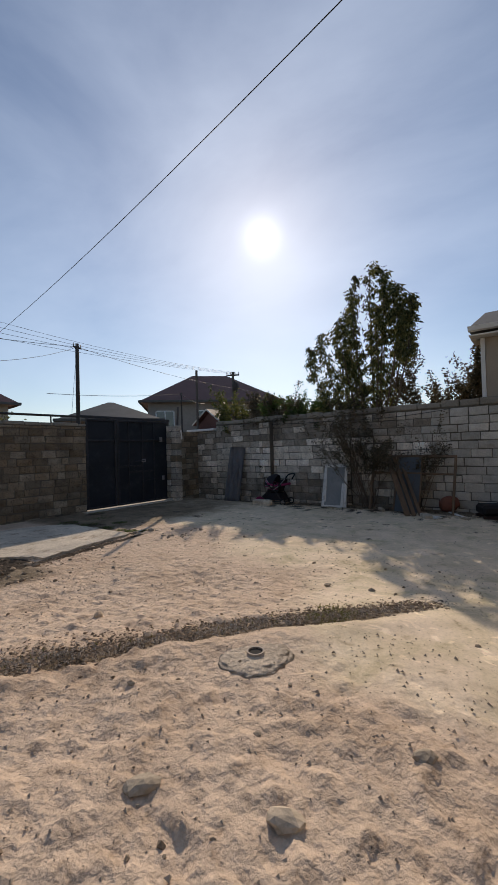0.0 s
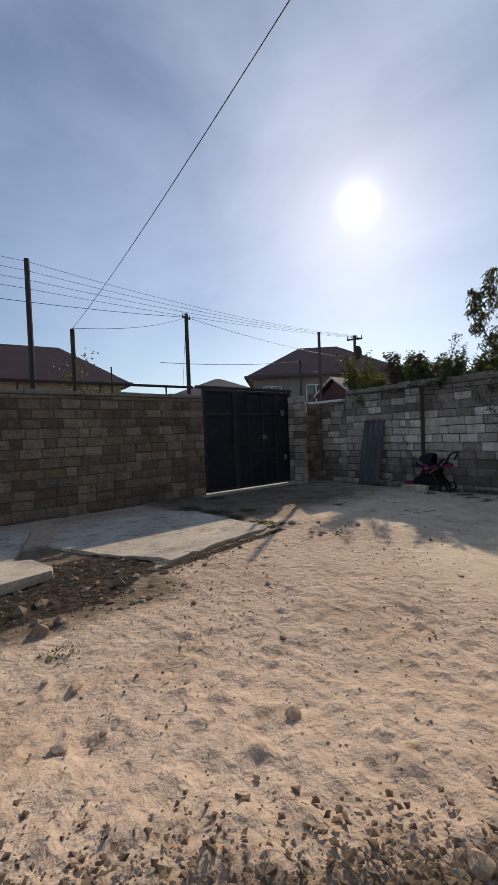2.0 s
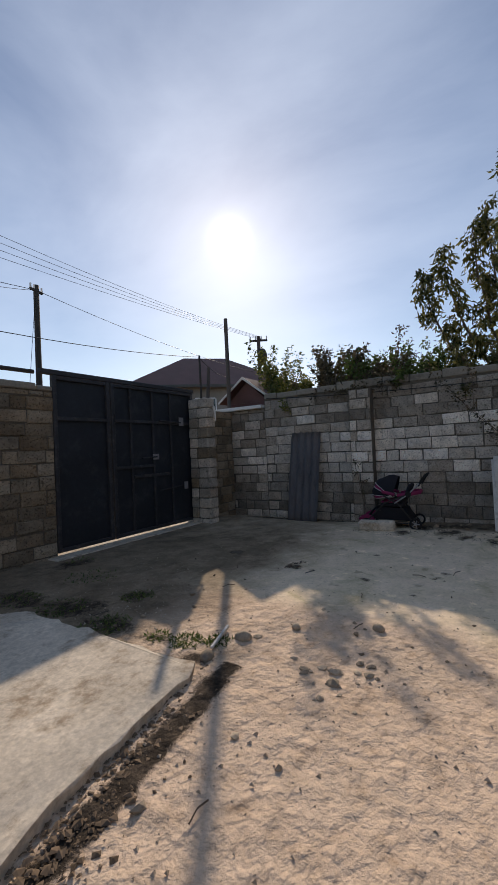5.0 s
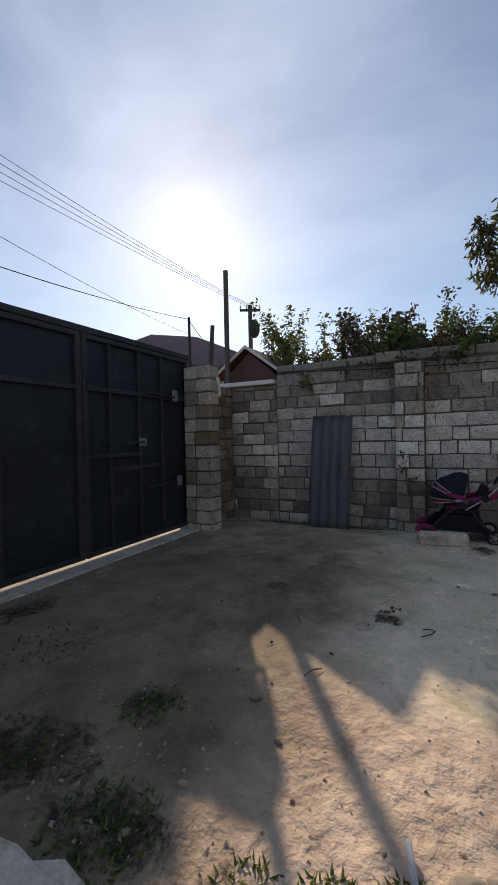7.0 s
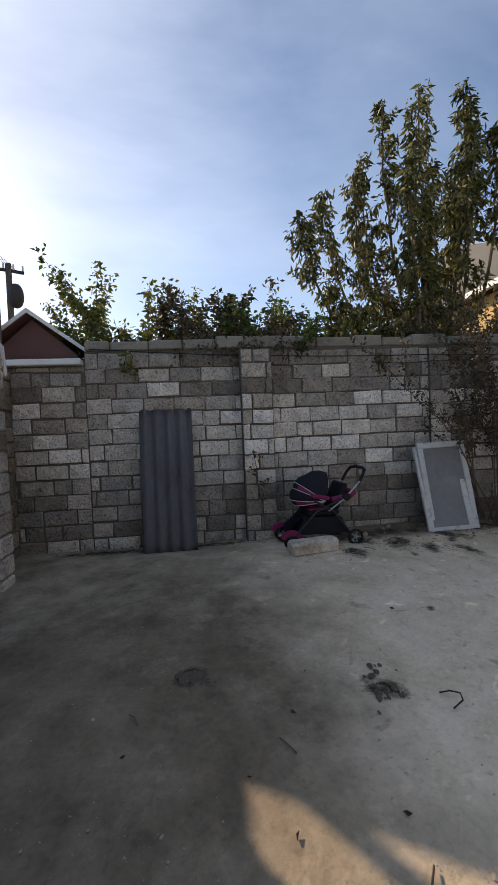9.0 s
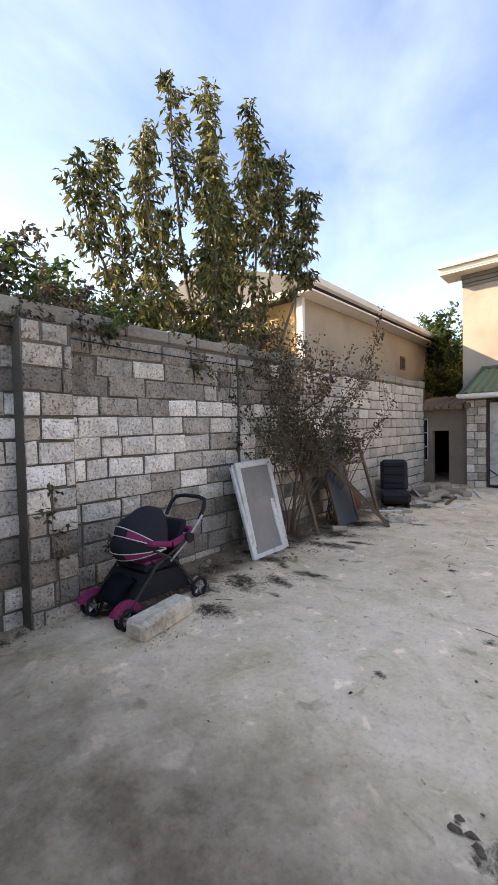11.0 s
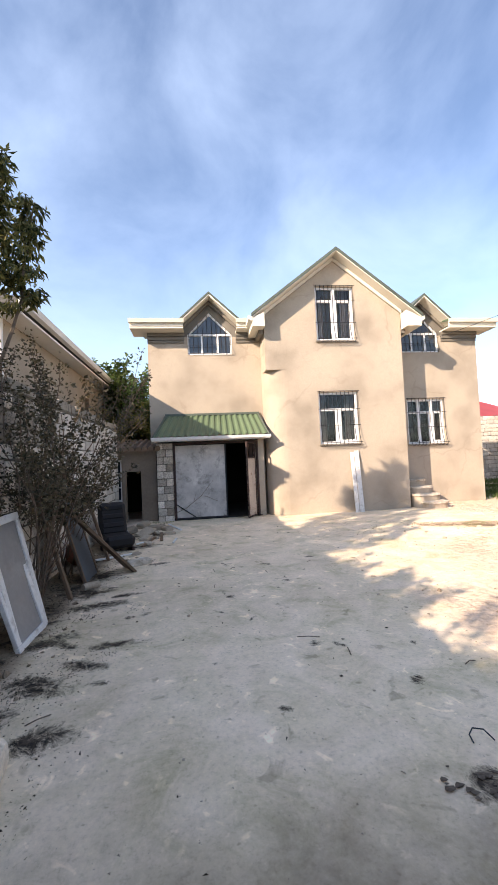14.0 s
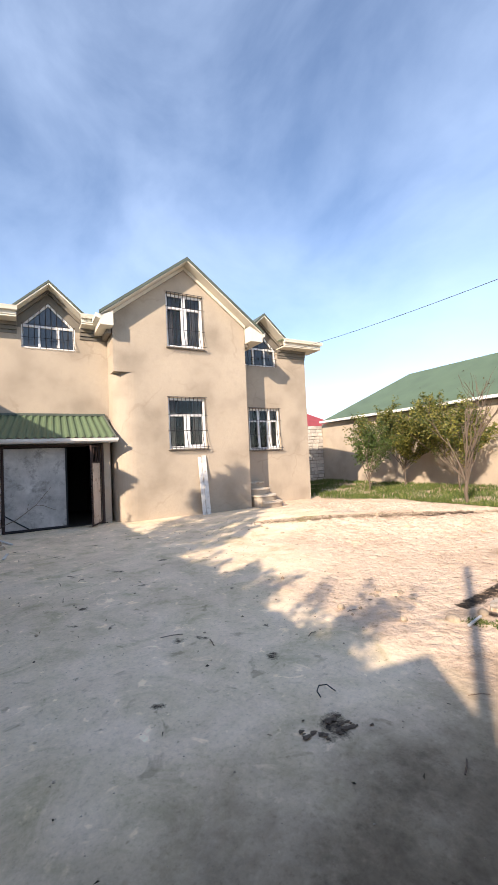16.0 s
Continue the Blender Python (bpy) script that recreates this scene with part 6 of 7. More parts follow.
def creeper():
    """A dark tangle of creeper that hangs over the coping by the pier."""
    rng = random.Random(61)
    c = empty("creeper", "dark creeper hanging over the wall coping by the pier", "creeper", at=(11.5, 7.9, 2.3))
    bm, out = bmesh.new(), []
    for i in range(26):
        y = rng.uniform(-.75, .75)
        p = [Vector((.15, y, .05)), Vector((0, y + rng.gauss(0, .1), .12 + .22 * rng.random())), Vector((-.28, y + rng.gauss(0, .2), .1 * rng.random())), Vector((-.34, y + rng.gauss(0, .25), -.08 - .25 * rng.random() ** 2))]
        tube(bm, p, .006, 4, .003)
        for a, b in zip(p, p[1:]):
            for t in (.2, .5, .8):
                out.append((a.lerp(b, t), (b - a).normalized()))
    for i in range(14):
        y = rng.uniform(-.8, .9)
        q = Vector((.1 + rng.gauss(0, .1), y + rng.gauss(0, .1), .35 + .35 * rng.random()))
        tube(bm, [Vector((.1, y, 0)), q], .005, 4, .002)
        for t in (.4, .6, .8, 1):
            out.append((Vector((.1, y, 0)).lerp(q, t), Vector((0, 0, 1))))
    part("vine", bm, M_TWIG, c)
    pl, wy, sz = leaves_from(out, rng, 7, .06, .06, .4)
    ob = new("foliage", leaf_mesh("foliage", pl, wy, sz, M_DRYLEAF, .5, seed=61))
    ob.parent = c


creeper()
x, y = polar(70, 13, (1.26, 2.09))
tree("far_bush", "dark bush behind the gate-side wall", x, y, 62, 3.6, 6, .6, M_PEACH, 8, .09, .1, r=.05, depth=2, kids=3, hang=.3, category="bush", jitter=.14, width=.5)


def yard_shrub():
    rng = random.Random(41)
    for (x, y, h, k, n) in ((11.0, 4.62, 2.5, 13, 0.8), (11.05, 3.3, 1.95, 7, 0.5)):
        t = empty("rose_shrub", "tall leggy shrub with sparse dull leaves at the wall", "shrub", at=(x, y, -.25))
        bm, out = bmesh.new(), []
        for i in range(k):
            a = rng.uniform(0, 2 * math.pi)
            d = (math.cos(a) * .22 - .06, math.sin(a) * .38, 1)
            grow(bm, rng, (rng.uniform(-.12, .12), rng.uniform(-.16, .16), 0), d, h * rng.uniform(.5, .85), .012, 2, out, .15, .55, 3, .6, 4)
        part("branching", bm, M_TWIG, t)
        hi = [(p, d) for p, d in out if p.z > 1.0]
        pl, wy, sz = leaves_from(hi, rng, 9, .05, .04, .3, n)
        ob = new("foliage", leaf_mesh("foliage", pl, wy, sz, M_DRYLEAF, .55, seed=5))
        ob.parent = t


yard_shrub()


def tall_weed():
    """A dry stalk with a few dark leaves, standing at the wall foot."""
    rng = random.Random(73)
    for x, y, h in ((11.02, 7.78, 1.05), (11.05, 7.2, .55)):
        t = empty("tall_weed", "dry weed stalk with a few dark leaves at the wall", "weed", at=(x, y, -.22))
        bm, out = bmesh.new(), []
        pts = [Vector((-.03 * k + rng.gauss(0, .012), .02 * k + rng.gauss(0, .012), h * k / 6)) for k in range(7)]
        tube(bm, pts, .007, 5, .003)
        for k in (3, 4, 5, 6):
            for _ in range(2):
                q = pts[k] + Vector((rng.gauss(0, .06), rng.gauss(0, .07), rng.uniform(-.02, .07)))
                tube(bm, [pts[k], q], .003, 4, .002)
                out += [(q, (q - pts[k]).normalized()), (pts[k].lerp(q, .6), Vector((0, 0, 1)))]
        part("stalk", bm, M_TWIG, t)
        pl, wy, sz = leaves_from(out, rng, 4, .06, .02, .3)
        ob = new("foliage", leaf_mesh("foliage", pl, wy, sz, M_DRYLEAF, .5, seed=73))
        ob.parent = t


tall_weed()
tree("garden_bush", "yellowing quince bush in the sunny garden", -5.0, -2.6, 51, 4.1, 9, .8, M_YELLOWLEAF, 7, .11, .1, r=.03, depth=2, kids=4, hang=.2, jitter=.07, category="bush", width=.6, upright=.2)
tree("garden_bush", "yellowing quince bush in the sunny garden", -4.6, .2, 52, 3.9, 8, .8, M_YELLOWLEAF, 6, .11, .1, r=.03, depth=2, kids=4, hang=.2, jitter=.07, category="bush", width=.6, upright=.2)
tree("young_tree", "young tree with bright leaves in the garden", -2.6, -2.3, 53, 2.5, 5, .4, M_GREENLEAF, 6, .09, .1, r=.03, depth=2, kids=3, hang=.2, jitter=.1, width=.55)
tree("bare_tree", "thin nearly bare tree in the grass", -1.0, 2.8, 54, 3.4, 5, .35, M_DRYLEAF, 1, .06, .0, r=.05, depth=2, kids=3, hang=.2, keep=.3, jitter=.1, width=.5)
tree("garden_tree", "evergreen trees beyond the annex", 11.2, -8.2, 55, 6.0, 8, .7, M_GREENLEAF, 12, .15, .1, r=.1, depth=2, kids=4, hang=.2, jitter=.08, width=.6, upright=.2)
tree("garden_tree", "yellow-green tree beyond the annex", 11.0, -6.4, 56, 4.0, 7, .6, M_YELLOWLEAF, 11, .12, .1, r=.07, depth=2, kids=4, hang=.2, jitter=.07, width=.6, upright=.2)


def grass_patch(name, spots, material, label, h, seed, width=.10, lay=.35):
    """Grass blades at the given (x, y, reach, count) spots."""
    rng = random.Random(seed)
    pl, wy, sz = [], [], []
    for x, y, r, c in spots:
        for _ in range(c):
            a, q = rng.uniform(0, 2 * math.pi), r * math.sqrt(rng.random())
            u, v = x + q * math.cos(a), y + q * math.sin(a)
            pl.append((u, v, surface(u, v) - .006))
            wy.append((rng.gauss(0, lay), rng.gauss(0, lay), 1))
            sz.append(h * rng.uniform(.5, 1.3))
    ob = new(name, leaf_mesh(name, pl, wy, sz, material, width, seed=seed))
    return tagged(ob, label, "grass", kind="stuff")


rng = random.Random(77)
lawn = []
for _ in range(420):
    u, v = rng.uniform(-6.1, .4), rng.uniform(-9, 6.5)
    if u < .25 + .25 * math.sin(v * 1.3):
        lawn.append((u, v, .45, 55))
grass_patch("grass", lawn, M_GRASS, "green uneven grass in the side garden", .14, 5)
tr = [(1.75 + 3.0 * t, 3.72 - 2.1 * t, .12, 3) for t in [k / 40 for k in range(41)]]
grass_patch("dry_grass", tr, M_GRASS_DRY, "thin dry grass along the shallow trench", .04, 6)
grass_patch("grass_tuft", [(3.6 + .5 * rng.random(), 2.4 - .45 * rng.random(), .10, 90) for _ in range(8)], M_GRASS_DRY, "short green grass tufts beside the trench", .032, 9, .14, 1.0)
grass_patch("weeds", [(5.78, 7.5, .13, 420), (5.9, 7.3, .1, 260), (5.75, 7.75, .1, 120), (5.7, 8.3, .2, 240), (5.75, 9.0, .25, 380), (6.3, 8.6, .16, 160), (6.5, 9.6, .3, 120), (5.65, 9.6, .25, 200), (2.2, 5.6, .12, 120), (2.6, 7.6, .12, 120), (2.0, 6.6, .15, 120), (10.1, -1.4, .3, 120), (5.5, 7.9, .1, 70), (6.9, 10.4, .2, 50)], M_GRASS, "low weeds beside the cement slab", .04, 7, .28, 1.3)


def litter():
    """Slab, drain, stones and twigs on the ground."""
    rng = random.Random(12)
    rim = [(3.74, 6.82), (4.15, 6.90), (4.55, 7.0), (5.1, 7.1), (5.4, 7.13), (5.55, 7.2), (5.53, 7.6), (5.52, 8.1), (5.5, 9.1), (5.2, 9.6), (3.9, 9.85), (3.1, 9.3), (2.85, 8.6), (3.25, 7.6)]
    ragged = []
    for p, q in zip(rim, rim[1:] + rim[:1]):
        k = max(2, int(math.dist(p, q) / .09))
        ragged += [(p[0] + (q[0] - p[0]) * i / k + rng.gauss(0, .014), p[1] + (q[1] - p[1]) * i / k + rng.gauss(0, .014)) for i in range(k)]
    bm = bmesh.new()
    prism(bm, ragged, "z", -.35, -.15)
    for v in bm.verts:
        if v.co.z > -.2:
            v.co.z += rng.uniform(-.022, .004)
    setting("slab", bm, M_SLAB, "broken raised cement slab beside the earth path", "slab")
    bm = bmesh.new()
    prism(bm, [(.3, 8.3), (2.3, 8.0), (2.9, 9.9), (.4, 10.2)], "z", -.35, -.14)
    setting("slab", bm, M_SLAB, "second weathered cement slab by the wall", "slab")
    bm = bmesh.new()
    prism(bm, [(1.2, 7.0), (2.05, 7.12), (2.56, 7.24), (2.6, 7.42), (2.5, 7.8), (2.2, 8.0), (1.1, 7.9)], "z", -.19, -.09)
    for v in bm.verts:
        v.co += Vector((rng.gauss(0, .015), rng.gauss(0, .015), rng.gauss(0, .012)))
    setting("slab", bm, M_SLAB, "broken cement slab end over the dark compost", "slab")
    # drain with its rough cement collar
    d = empty("drain", "round pipe drain in a rough cement collar", "drain", at=(2.92, 2.28, ground_z(2.92, 2.28)))
    c = rock(rng, .27, .24, .02, .07, 4)
    part("collar", c, M_CEMENT, d, "rough cement collar", True)
    bm = bmesh.new()
    tube(bm, [(0, 0, .0), (0, 0, .034)], .060, 20, cap=False)
    tube(bm, [(0, 0, .0), (0, 0, .034)], .050, 20, cap=False)
    for k in range(20):
        a, b = 2 * math.pi * k / 20, 2 * math.pi * (k + 1) / 20
        bm.faces.new([bm.verts.new((r * math.cos(q), r * math.sin(q), .0345)) for r, q in ((.06, a), (.06, b), (.05, b), (.05, a))])
    part("pipe", bm, M_RUST, d, "rusty pipe rim")
    # near-black disc in place of the shade down the pipe
    bm = bmesh.new()
    tube(bm, [(0, 0, .022), (0, 0, .024)], .051, 14)
    part("pipe_mouth", bm, M_DARK, d)
    bm = bmesh.new()
    tube(bm, [(8.08, 8.66, -.215), (8.08, 8.66, -.197)], .075, 11)
    tagged(part("drain_cover", bm, M_BARK), "small dirt-covered drain lid in the concrete", "drain")
    stone_block(2.7, 3.12, 20, .075, .07, .08, "small broken brick at the trench", M_STONE_D)
    stone_block(2.86, 4.04, 15, .10, .085, .075, "dark earth-stained stone on the path", M_STONE_D)
    stone_block(2.16, 5.11, 60, .17, .07, .05, "dark clod of earth with roots on the path", M_STONE_D)
    for x, y, r, label in ((5.68, 7.22, .05, "small grey stone beside the slab"), (6.02, 7.16, .055, "small grey stone beside the stick"), (6.35, 6.9, .035, "pale stone on the path"), (6.6, 6.35, .04, "pale stone on the path")):
        ob = part("stone", rock(rng, r * 1.2, r * .9, r * .8, .09, 3), M_STONE, None, "", True)
        ob.matrix_basis = pose(x, y, ground_z(x, y) + .012, 0, 0, rng.uniform(0, 360))
        tagged(ob, label, "stone")
    stone_block(1.78, 2.02, -35, .16, .10, .055, "flat pale stone on the earth", M_STONE)
    stone_block(1.98, 1.45, -70, .15, .10, .06, "broken pale stone on the earth", M_STONE)
    stone_block(2.6, 1.12, -40, .11, .08, .05, "broken pale stone on the earth", M_STONE)
    shapes = [finish(rock(random.Random(k), 1, rng.uniform(.6, 1), rng.uniform(.4, .8), .3), "stone", M_STONE) for k in range(7)]
    clods = [finish(rock(random.Random(k + 50), 1, rng.uniform(.6, 1), rng.uniform(.5, .9), .35), "clod", M_STONE_D) for k in range(6)]

    loose = ([], [])

    def scatter(count, area, lo, hi, meshes, label, group, keep=None):
        for _ in range(count):
            x, y = rng.uniform(area[0], area[1]), rng.uniform(area[2], area[3])
            if keep and not keep(x, y):
                continue
            me = rng.choice(meshes)
            r = lo * (hi / lo) ** (rng.random() ** 2.2)
            m = pose(x, y, surface(x, y) + r * .05, 0, 0, rng.uniform(0, 360)) @ Matrix.Scale(r, 4)
            if meshes is clods:
                k = len(loose[0])
                loose[0].extend(tuple(m @ q.co) for q in me.vertices)
                loose[1].extend(tuple(i + k for i in p.vertices) for p in me.polygons)
                continue
            ob = new(me.name, me)
            ob.matrix_basis = m
            tagged(ob, label, "stone", group)

    scatter(150, (.9, 7.2, 1.0, 9.0), .009, .045, shapes, "small pale stone lying on the earth", "stones on the earth")
    scatter(300, (.9, 7.2, 1.0, 9.0), .007, .028, clods, "small dark clod of earth", "clods on the earth")
    scatter(45, (6.8, 10.6, 1.0, 10.2), .006, .022, shapes, "small chip of stone on the concrete", "chips on the concrete")
    scatter(55, (10.0, 11.0, -1.0, 2.6), .03, .13, shapes, "piece of rubble at the wall", "rubble heap")
    scatter(120, (1.3, 4.8, 1.5, 4.1), .015, .05, clods, "dark clod in the trench", "clods in the trench", lambda x, y: abs(trench_d(x, y)) < .16)
    scatter(20, (5.6, 6.1, 6.1, 6.6), .015, .05, shapes, "broken rubble on the path", "rubble on the path")
    scatter(70, (10.3, 11.1, 3.2, 7.0), .015, .05, clods, "dark clod at the wall foot", "clods at the wall")
    scatter(240, (1.2, 3.5, 6.0, 7.9), .015, .08, clods, "dark clod beside the slab", "clods by the slab")
    me = bpy.data.meshes.new("clods")
    me.from_pydata(loose[0], [], loose[1])
    me.materials.append(M_STONE_D)
    tagged(new("clods", me), "dark clods of earth scattered over the yard", "earth", kind="stuff")
    # crumbled dark earth in the trench and beside the slab
    v, f = [], []
    for _ in range(9000):
        pick = rng.random()
        if pick < .6:
            u = rng.random()
            w = .20 - .10 * u
            x, y = 1.2 + 3.6 * u + rng.gauss(0, w), 4.1 - 2.5 * u + rng.gauss(0, w)
        elif pick < .8:
            u = rng.random()
            x, y = 3.5 + 2.2 * u + rng.gauss(0, .09), 6.66 + .55 * u + rng.gauss(0, .09)
        elif pick < .88:
            x, y = rng.gauss(2.6, .5), rng.gauss(7.0, .4)
        else:
            x, y = 11.1 - abs(rng.gauss(0, .4)), rng.uniform(1.5, 7.2)
        r = .004 + .017 * rng.random() ** 3
        z = ground_z(x, y) + r * .15
        k = len(v)
        for q in ((1, 0, 0), (0, 1, 0), (-1, 0, 0), (0, -1, 0), (0, 0, .4)):
            v.append((x + (q[0] + rng.gauss(0, .25)) * r, y + (q[1] + rng.gauss(0, .25)) * r, z + (q[2] + rng.gauss(0, .15)) * r))
        f += [(k, k + 1, k + 4), (k + 1, k + 2, k + 4), (k + 2, k + 3, k + 4), (k + 3, k, k + 4)]
    me = bpy.data.meshes.new("crumbled_earth")
    me.from_pydata(v, [], f)
    me.materials.append(M_CLOD)
    tagged(new("crumbled_earth", me), "dark crumbled earth and rubble along the trench", "earth", kind="stuff")
    # grit and crumbs, past counting
    v, f = [], []
    for _ in range(17000):
        x, y = (rng.uniform(.6, 7.4), rng.uniform(.4, 9.5)) if rng.random() < .78 else (rng.uniform(6.5, 11), rng.uniform(0, 10.3))
        if rng.random() < .25:
            u = rng.random()
            x, y = 1.6 + 3.3 * u + rng.gauss(0, .09), 3.78 - 2.3 * u + rng.gauss(0, .09)
        r = (.004 + .012 * rng.random() ** 3) * (.5 if x > 6.4 else 1)
        z = surface(x, y) + rng.uniform(-.004, .008)
        k = len(v)
        for q in ((1, 0, -.3), (-.5, .87, -.3), (-.5, -.87, -.3), (.1, .1, .55)):
            v.append((x + q[0] * r * rng.uniform(.6, 1.5), y + q[1] * r * rng.uniform(.6, 1.5), z + q[2] * r * rng.uniform(.6, 1.3)))
        f += [(k, k + 1, k + 3), (k + 1, k + 2, k + 3), (k + 2, k, k + 3)]
    me = bpy.data.meshes.new("grit")
    me.from_pydata(v, [], f)
    me.materials.append(M_GRIT)
    tagged(new("grit", me), "loose grit and crumbs of earth on the ground", "grit", kind="stuff")
    # twigs
    for _ in range(34):
        x, y = rng.choice(((rng.uniform(1, 7), rng.uniform(1.5, 8)), (rng.uniform(7, 10.5), rng.uniform(1, 9)), (rng.uniform(10, 11), rng.uniform(2, 7))))
        l, a = rng.uniform(.05, .2), rng.uniform(0, 6.28)
        bm = bmesh.new()
        z = ground_z(x, y) + .012
        tube(bm, [(x, y, z), (x + l * .5 * math.cos(a + .12), y + l * .5 * math.sin(a + .12), z + .01), (x + l * math.cos(a + .1), y + l * math.sin(a), z)], .004, 4)
        tagged(part("twig", bm, M_TWIG), "dry twig on the ground", "twig", "twigs on the ground")
    # fallen leaves and crumbs along the wall foot
    pl, wy, sz = [], [], []
    heaps = [(11.0 - abs(rng.gauss(0, .42)), rng.uniform(2.2, 7.0), rng.uniform(.05, .15)) for _ in range(44)] + [(11.1, rng.uniform(7.2, 10.3), .12) for _ in range(10)]
    heaps += [(9.95, 7.05, .12), (10.05, 7.55, .08), (10.2, 6.6, .12), (9.9, 5.9, .1), (10.1, 6.2, .12), (9.8, 4.9, .07)]
    for _ in range(5200):
        hx, hy, hr = rng.choice(heaps)
        x, y = min(11.15, hx + rng.gauss(0, hr)), hy + rng.gauss(0, hr * 1.3)
        pl.append((x, y, ground_z(x, y) + .006 + rng.random() * .01))
        wy.append((rng.gauss(0, 1), rng.gauss(0, 1), rng.gauss(0, .15)))
        sz.append(rng.uniform(.007, .02))
    for _ in range(60):
        x, y = rng.uniform(7, 10.5), rng.uniform(-.5, 9)
        pl.append((x, y, ground_z(x, y) + .01))
        wy.append((rng.gauss(0, 1), rng.gauss(0, 1), rng.gauss(0, .15)))
        sz.append(rng.uniform(.02, .04))
    ob = new("fallen_leaves", leaf_mesh("fallen_leaves", pl, wy, sz, M_MULCH, .5, seed=8))
    tagged(ob, "dark fallen leaves and crumbs along the wall", "leaves", kind="stuff")


litter()


def debris():
    """Broken slabs, boards and laths thrown down before the annex."""
    rng = random.Random(19)
    for x, y, rz, sx, sy, sz, tilt in ((10.35, .35, 40, .55, .4, .05, 24), (10.1, -.3, 10, .4, .25, .12, 0), (10.45, -.7, 70, .35, .22, .16, 8), (9.85, -.1, 120, .3, .18, .1, 0), (10.7, .0, 20, .4, .3, .14, 10), (10.2, .9, 75, .3, .2, .08, 5), (10.62, .75, 140, .38, .2, .1, 12), (9.75, .45, 15, .22, .16, .07, 0)):
        stone_block(x, y, rz, sx, sy, sz, "broken grey cement lump in the rubble heap", M_STONE, "rubble_lump", tilt)
    for x, y, rz, l, w in ((10.1, 1.25, 78, .8, .05), (9.9, .75, 95, .9, .06), (10.35, 1.5, 60, .6, .04), (9.7, -.4, 110, 1.0, .05), (10.5, 2.4, 40, .7, .06), (9.6, 1.3, 85, .5, .04)):
        bm = bxm(-l / 2, l / 2, -w / 2, w / 2, 0, .025, .004)
        ob = part("lath", bm, rng.choice((M_OLDWOOD, M_FRAMEW)))
        ob.matrix_basis = pose(x, y, ground_z(x, y) + .01, 0, rng.uniform(-3, 3), rz)
        tagged(ob, "weathered lath lying in the rubble", "lath", "laths in the rubble")
    for x, y, rz, w, h, lean in ((10.5, .62, -70, .5, .46, 40), (10.85, 1.1, -100, .4, .5, 22)):
        sh = bxm(-w / 2, w / 2, -.006, .006, 0, h, .003)
        for v in sh.verts:
            v.co.y += .05 * math.sin(v.co.x * 7) * v.co.z
        ob = part("scrap_sheet", sh, M_SHEET)
        ob.matrix_basis = pose(x, y, ground_z(x, y), 0, 0, rz) @ pose(0, 0, 0, -lean)
        tagged(ob, "bent grey scrap sheet thrown on the rubble", "sheet")
    bm = bmesh.new()
    tube(bm, [(10.55, 4.15, -.15), (10.40, 4.0, -.16)], .045, 10)
    tagged(part("clay_pipe", bm, M_STONE), "short pale pipe end at the wall foot", "pipe")
    pot = bmesh.new()
    prof = [(.05, 0), (.12, .01), (.17, .1), (.185, .2), (.16, .3), (.11, .36), (.115, .39), (.095, .39), (.09, .35), (.13, .29), (.15, .2), (.13, .08), (.0, .03)]
    rings = [[pot.verts.new((r * math.cos(2 * math.pi * k / 18), r * math.sin(2 * math.pi * k / 18), z)) for k in range(18)] for r, z in prof]
    for a, b in zip(rings, rings[1:]):
        for k in range(18):
            pot.faces.new((a[k], a[(k + 1) % 18], b[(k + 1) % 18], b[k]))
    pot.faces.new(rings[0][::-1])
    ob = part("clay_pot", pot, M_TERRACOTTA, None, "", True)
    ob.matrix_basis = pose(10.90, 2.83, -.05, 78, 0, 40)
    tagged(ob, "red-brown clay pot lying under the shrub", "pot")
    ob = part("board", bxm(-.22, .22, -.09, .09, 0, .03, .004), M_FRAMEW)
    ob.matrix_basis = pose(10.09, 2.86, -.195, 0, 0, 62)
    tagged(ob, "pale board lying flat on the ground by the rubble", "board")
    ob = part("stick", bxm(-.011, .011, -.16, .16, 0, .02, .004), M_FRAMEW)
    ob.matrix_basis = pose(5.93, 7.3, ground_z(5.93, 7.3) + .02, 3, 0, -75)
    tagged(ob, "pale stripped stick lying on the path", "stick")
    # the broken patch in the concrete with bent wire
    for _ in range(26):
        x, y, r = rng.gauss(7.82, .085), rng.gauss(7.67, .06), rng.uniform(.008, .024)
        ob = part("clod", rock(rng, r * 1.3, r * .8, r * .3, .4, 1), M_BARK)
        ob.location = (x, y, ground_z(x, y) + .005)
        tagged(ob, "dark crumb of broken concrete in the pitted yard", "stone", "crumbs in the pit")
    bm = bmesh.new()
    tube(bm, [(7.60, 7.42, -.19), (7.62, 7.36, -.17), (7.67, 7.34, -.17), (7.71, 7.37, -.18), (7.72, 7.42, -.19)], .004, 5)
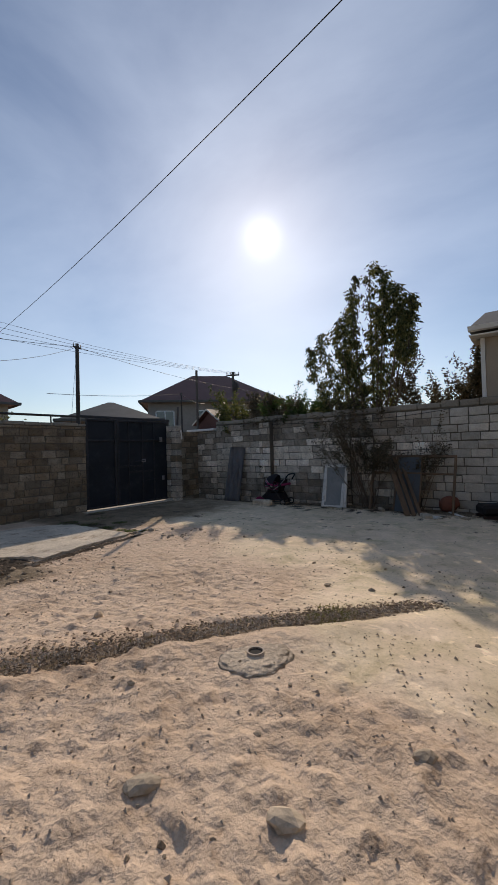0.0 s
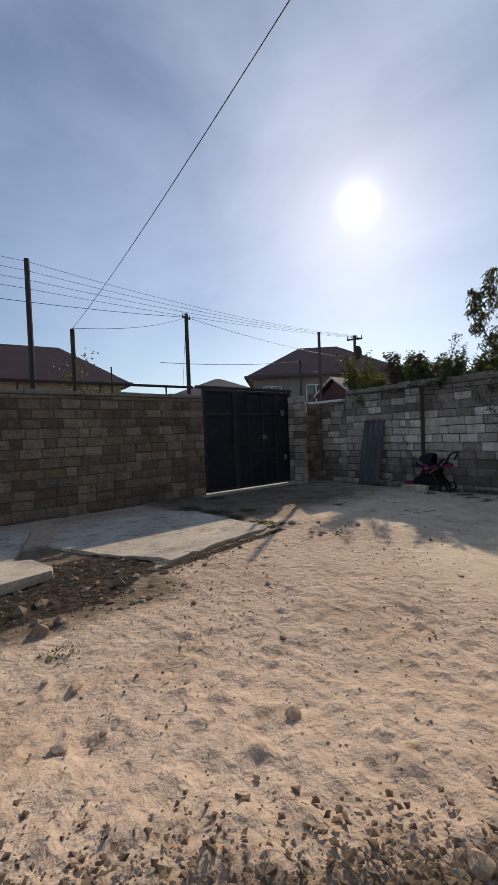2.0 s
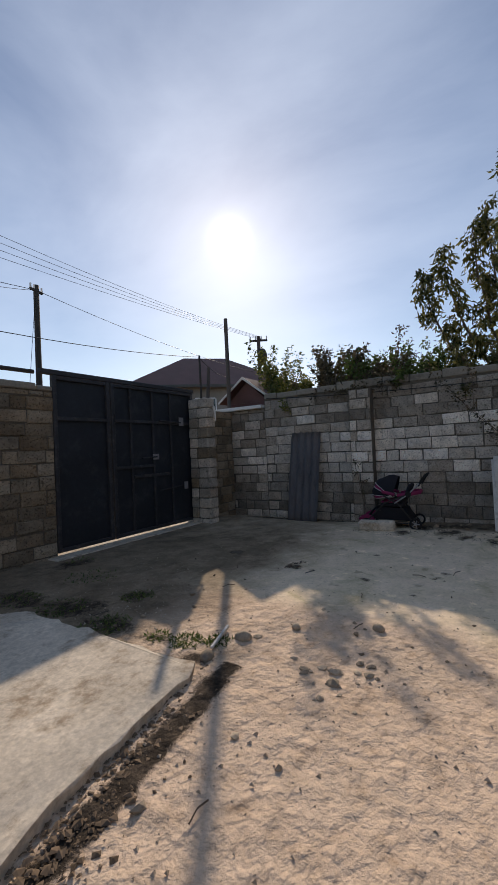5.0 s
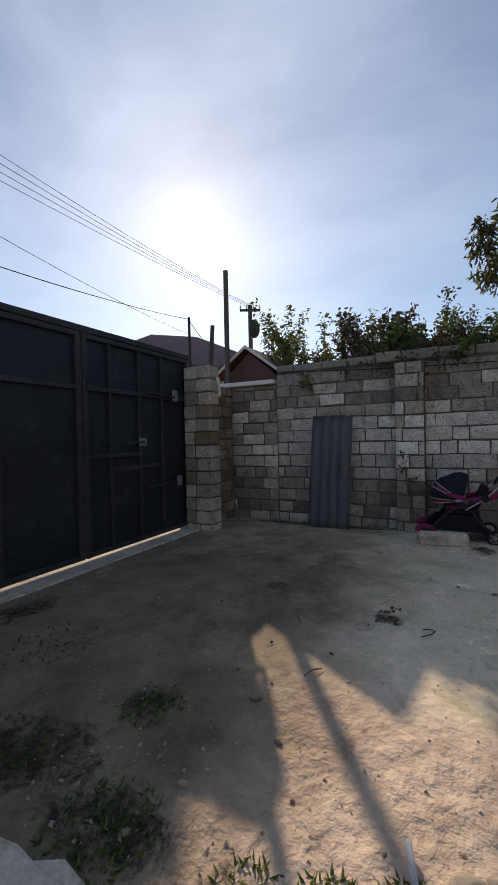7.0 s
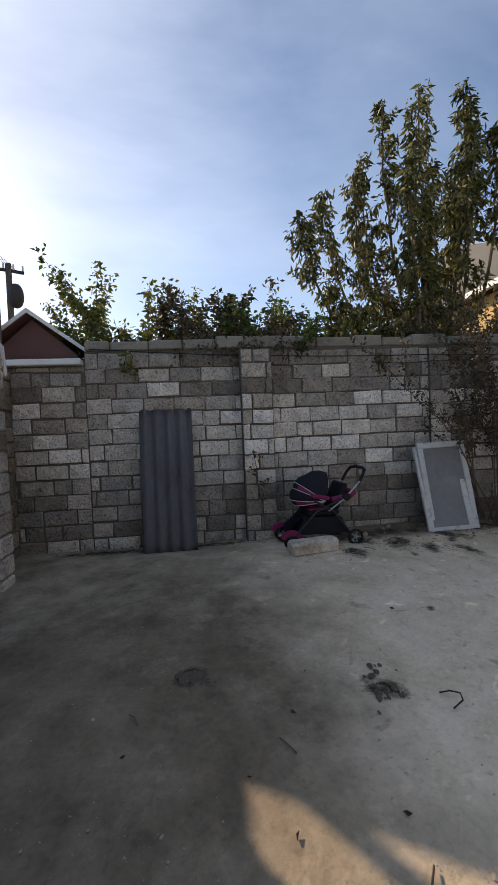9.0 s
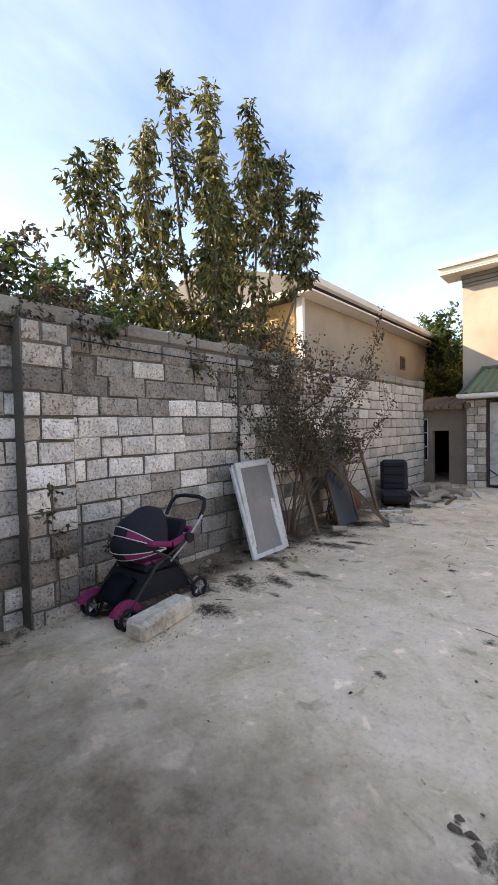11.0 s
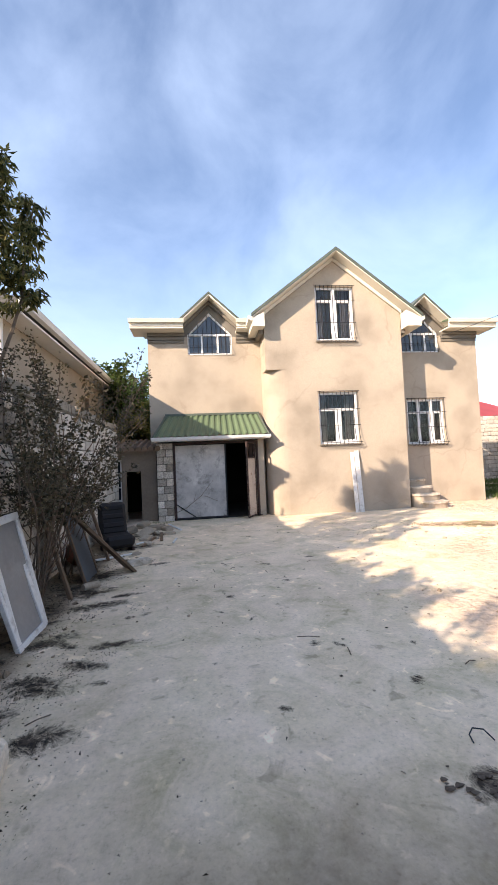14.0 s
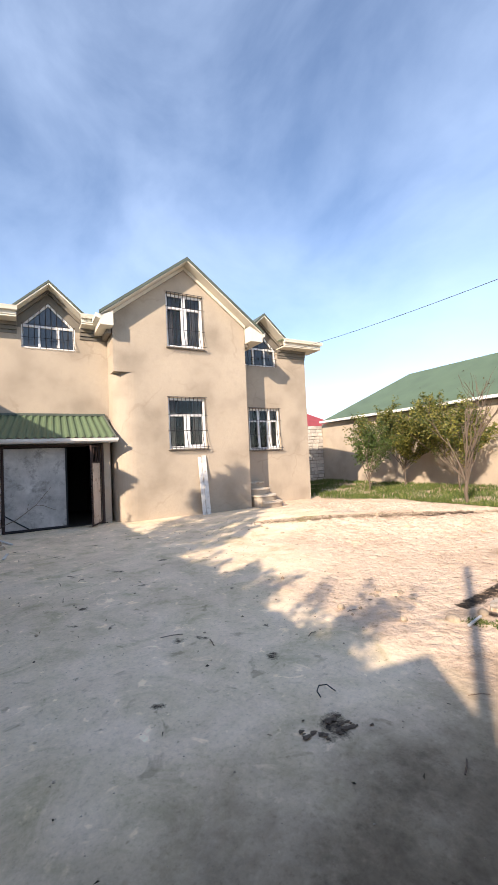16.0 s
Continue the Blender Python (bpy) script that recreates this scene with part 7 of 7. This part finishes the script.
    tagged(part("wire", bm, M_BAR), "bent piece of wire on the concrete", "wire")


debris()
for a, b, d in (((11.15, 9.9, 2.26), (11.12, 5.4, 2.1), .05), ((11.10, 5.4, 2.1), (11.15, 2.6, 2.2), .06)):
    bm = bmesh.new()
    tube(bm, sag(a, b, d), .007, 5)
    tagged(part("wall_cable", bm, M_WIRE), "black cable slung along the top of the wall", "cable")


# ---- blocks of the walls ----
def lay_walls():
    plain = [block_shape(10 + i, M_BLOCK) for i in range(8)]
    pale = [block_shape(60 + i, M_BLOCK_PALE) for i in range(8)]
    grey = [block_shape(80 + i, M_BLOCK_GREY) for i in range(8)]
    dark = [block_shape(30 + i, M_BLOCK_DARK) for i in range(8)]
    top = 2.24

    def east(z, r):
        """Cleaner pale blocks in the middle courses, weathered ones at the foot and under the coping."""
        k = r.random()
        if .45 < z < 1.45:
            return pale if k < .75 else plain
        return grey if k < .6 else plain

    lists = lay_blocks(WALL_E, lambda u: Matrix.Translation((11.2, 9.97 - u, 0)) @ WEST, 11.6, -.32, top, .194, .40, east, 3, None, stuff=lambda a, b, z: a > 6.6)
    join_stuff("far_blocks", lists, M_BLOCK_FAR, WALL_E)
    lay_blocks(WALL_E, lambda u: Matrix.Translation((11.2, 10.87 - u, 0)) @ WEST, .9, -.32, 2.06, .194, .40, east, 4)
    lay_blocks(WALL_E, lambda u: Matrix.Translation((11.14, 5.4 - u, 0)) @ WEST, .3, -.32, 2.2, .194, .34, east, 16)
    lay_blocks(WALL_E, lambda u: Matrix.Translation((11.0, 8.02 - u, 0)) @ WEST, .4, -.32, 2.2, .194, .40, east, 6)
    # gate-side faces get the blocks with backlight shade in their colour
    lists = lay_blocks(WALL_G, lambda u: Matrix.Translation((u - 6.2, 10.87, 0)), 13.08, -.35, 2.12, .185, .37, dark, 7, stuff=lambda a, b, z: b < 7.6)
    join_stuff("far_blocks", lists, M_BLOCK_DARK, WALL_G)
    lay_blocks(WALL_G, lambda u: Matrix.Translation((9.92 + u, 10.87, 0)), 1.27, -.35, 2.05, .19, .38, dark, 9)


lay_walls()
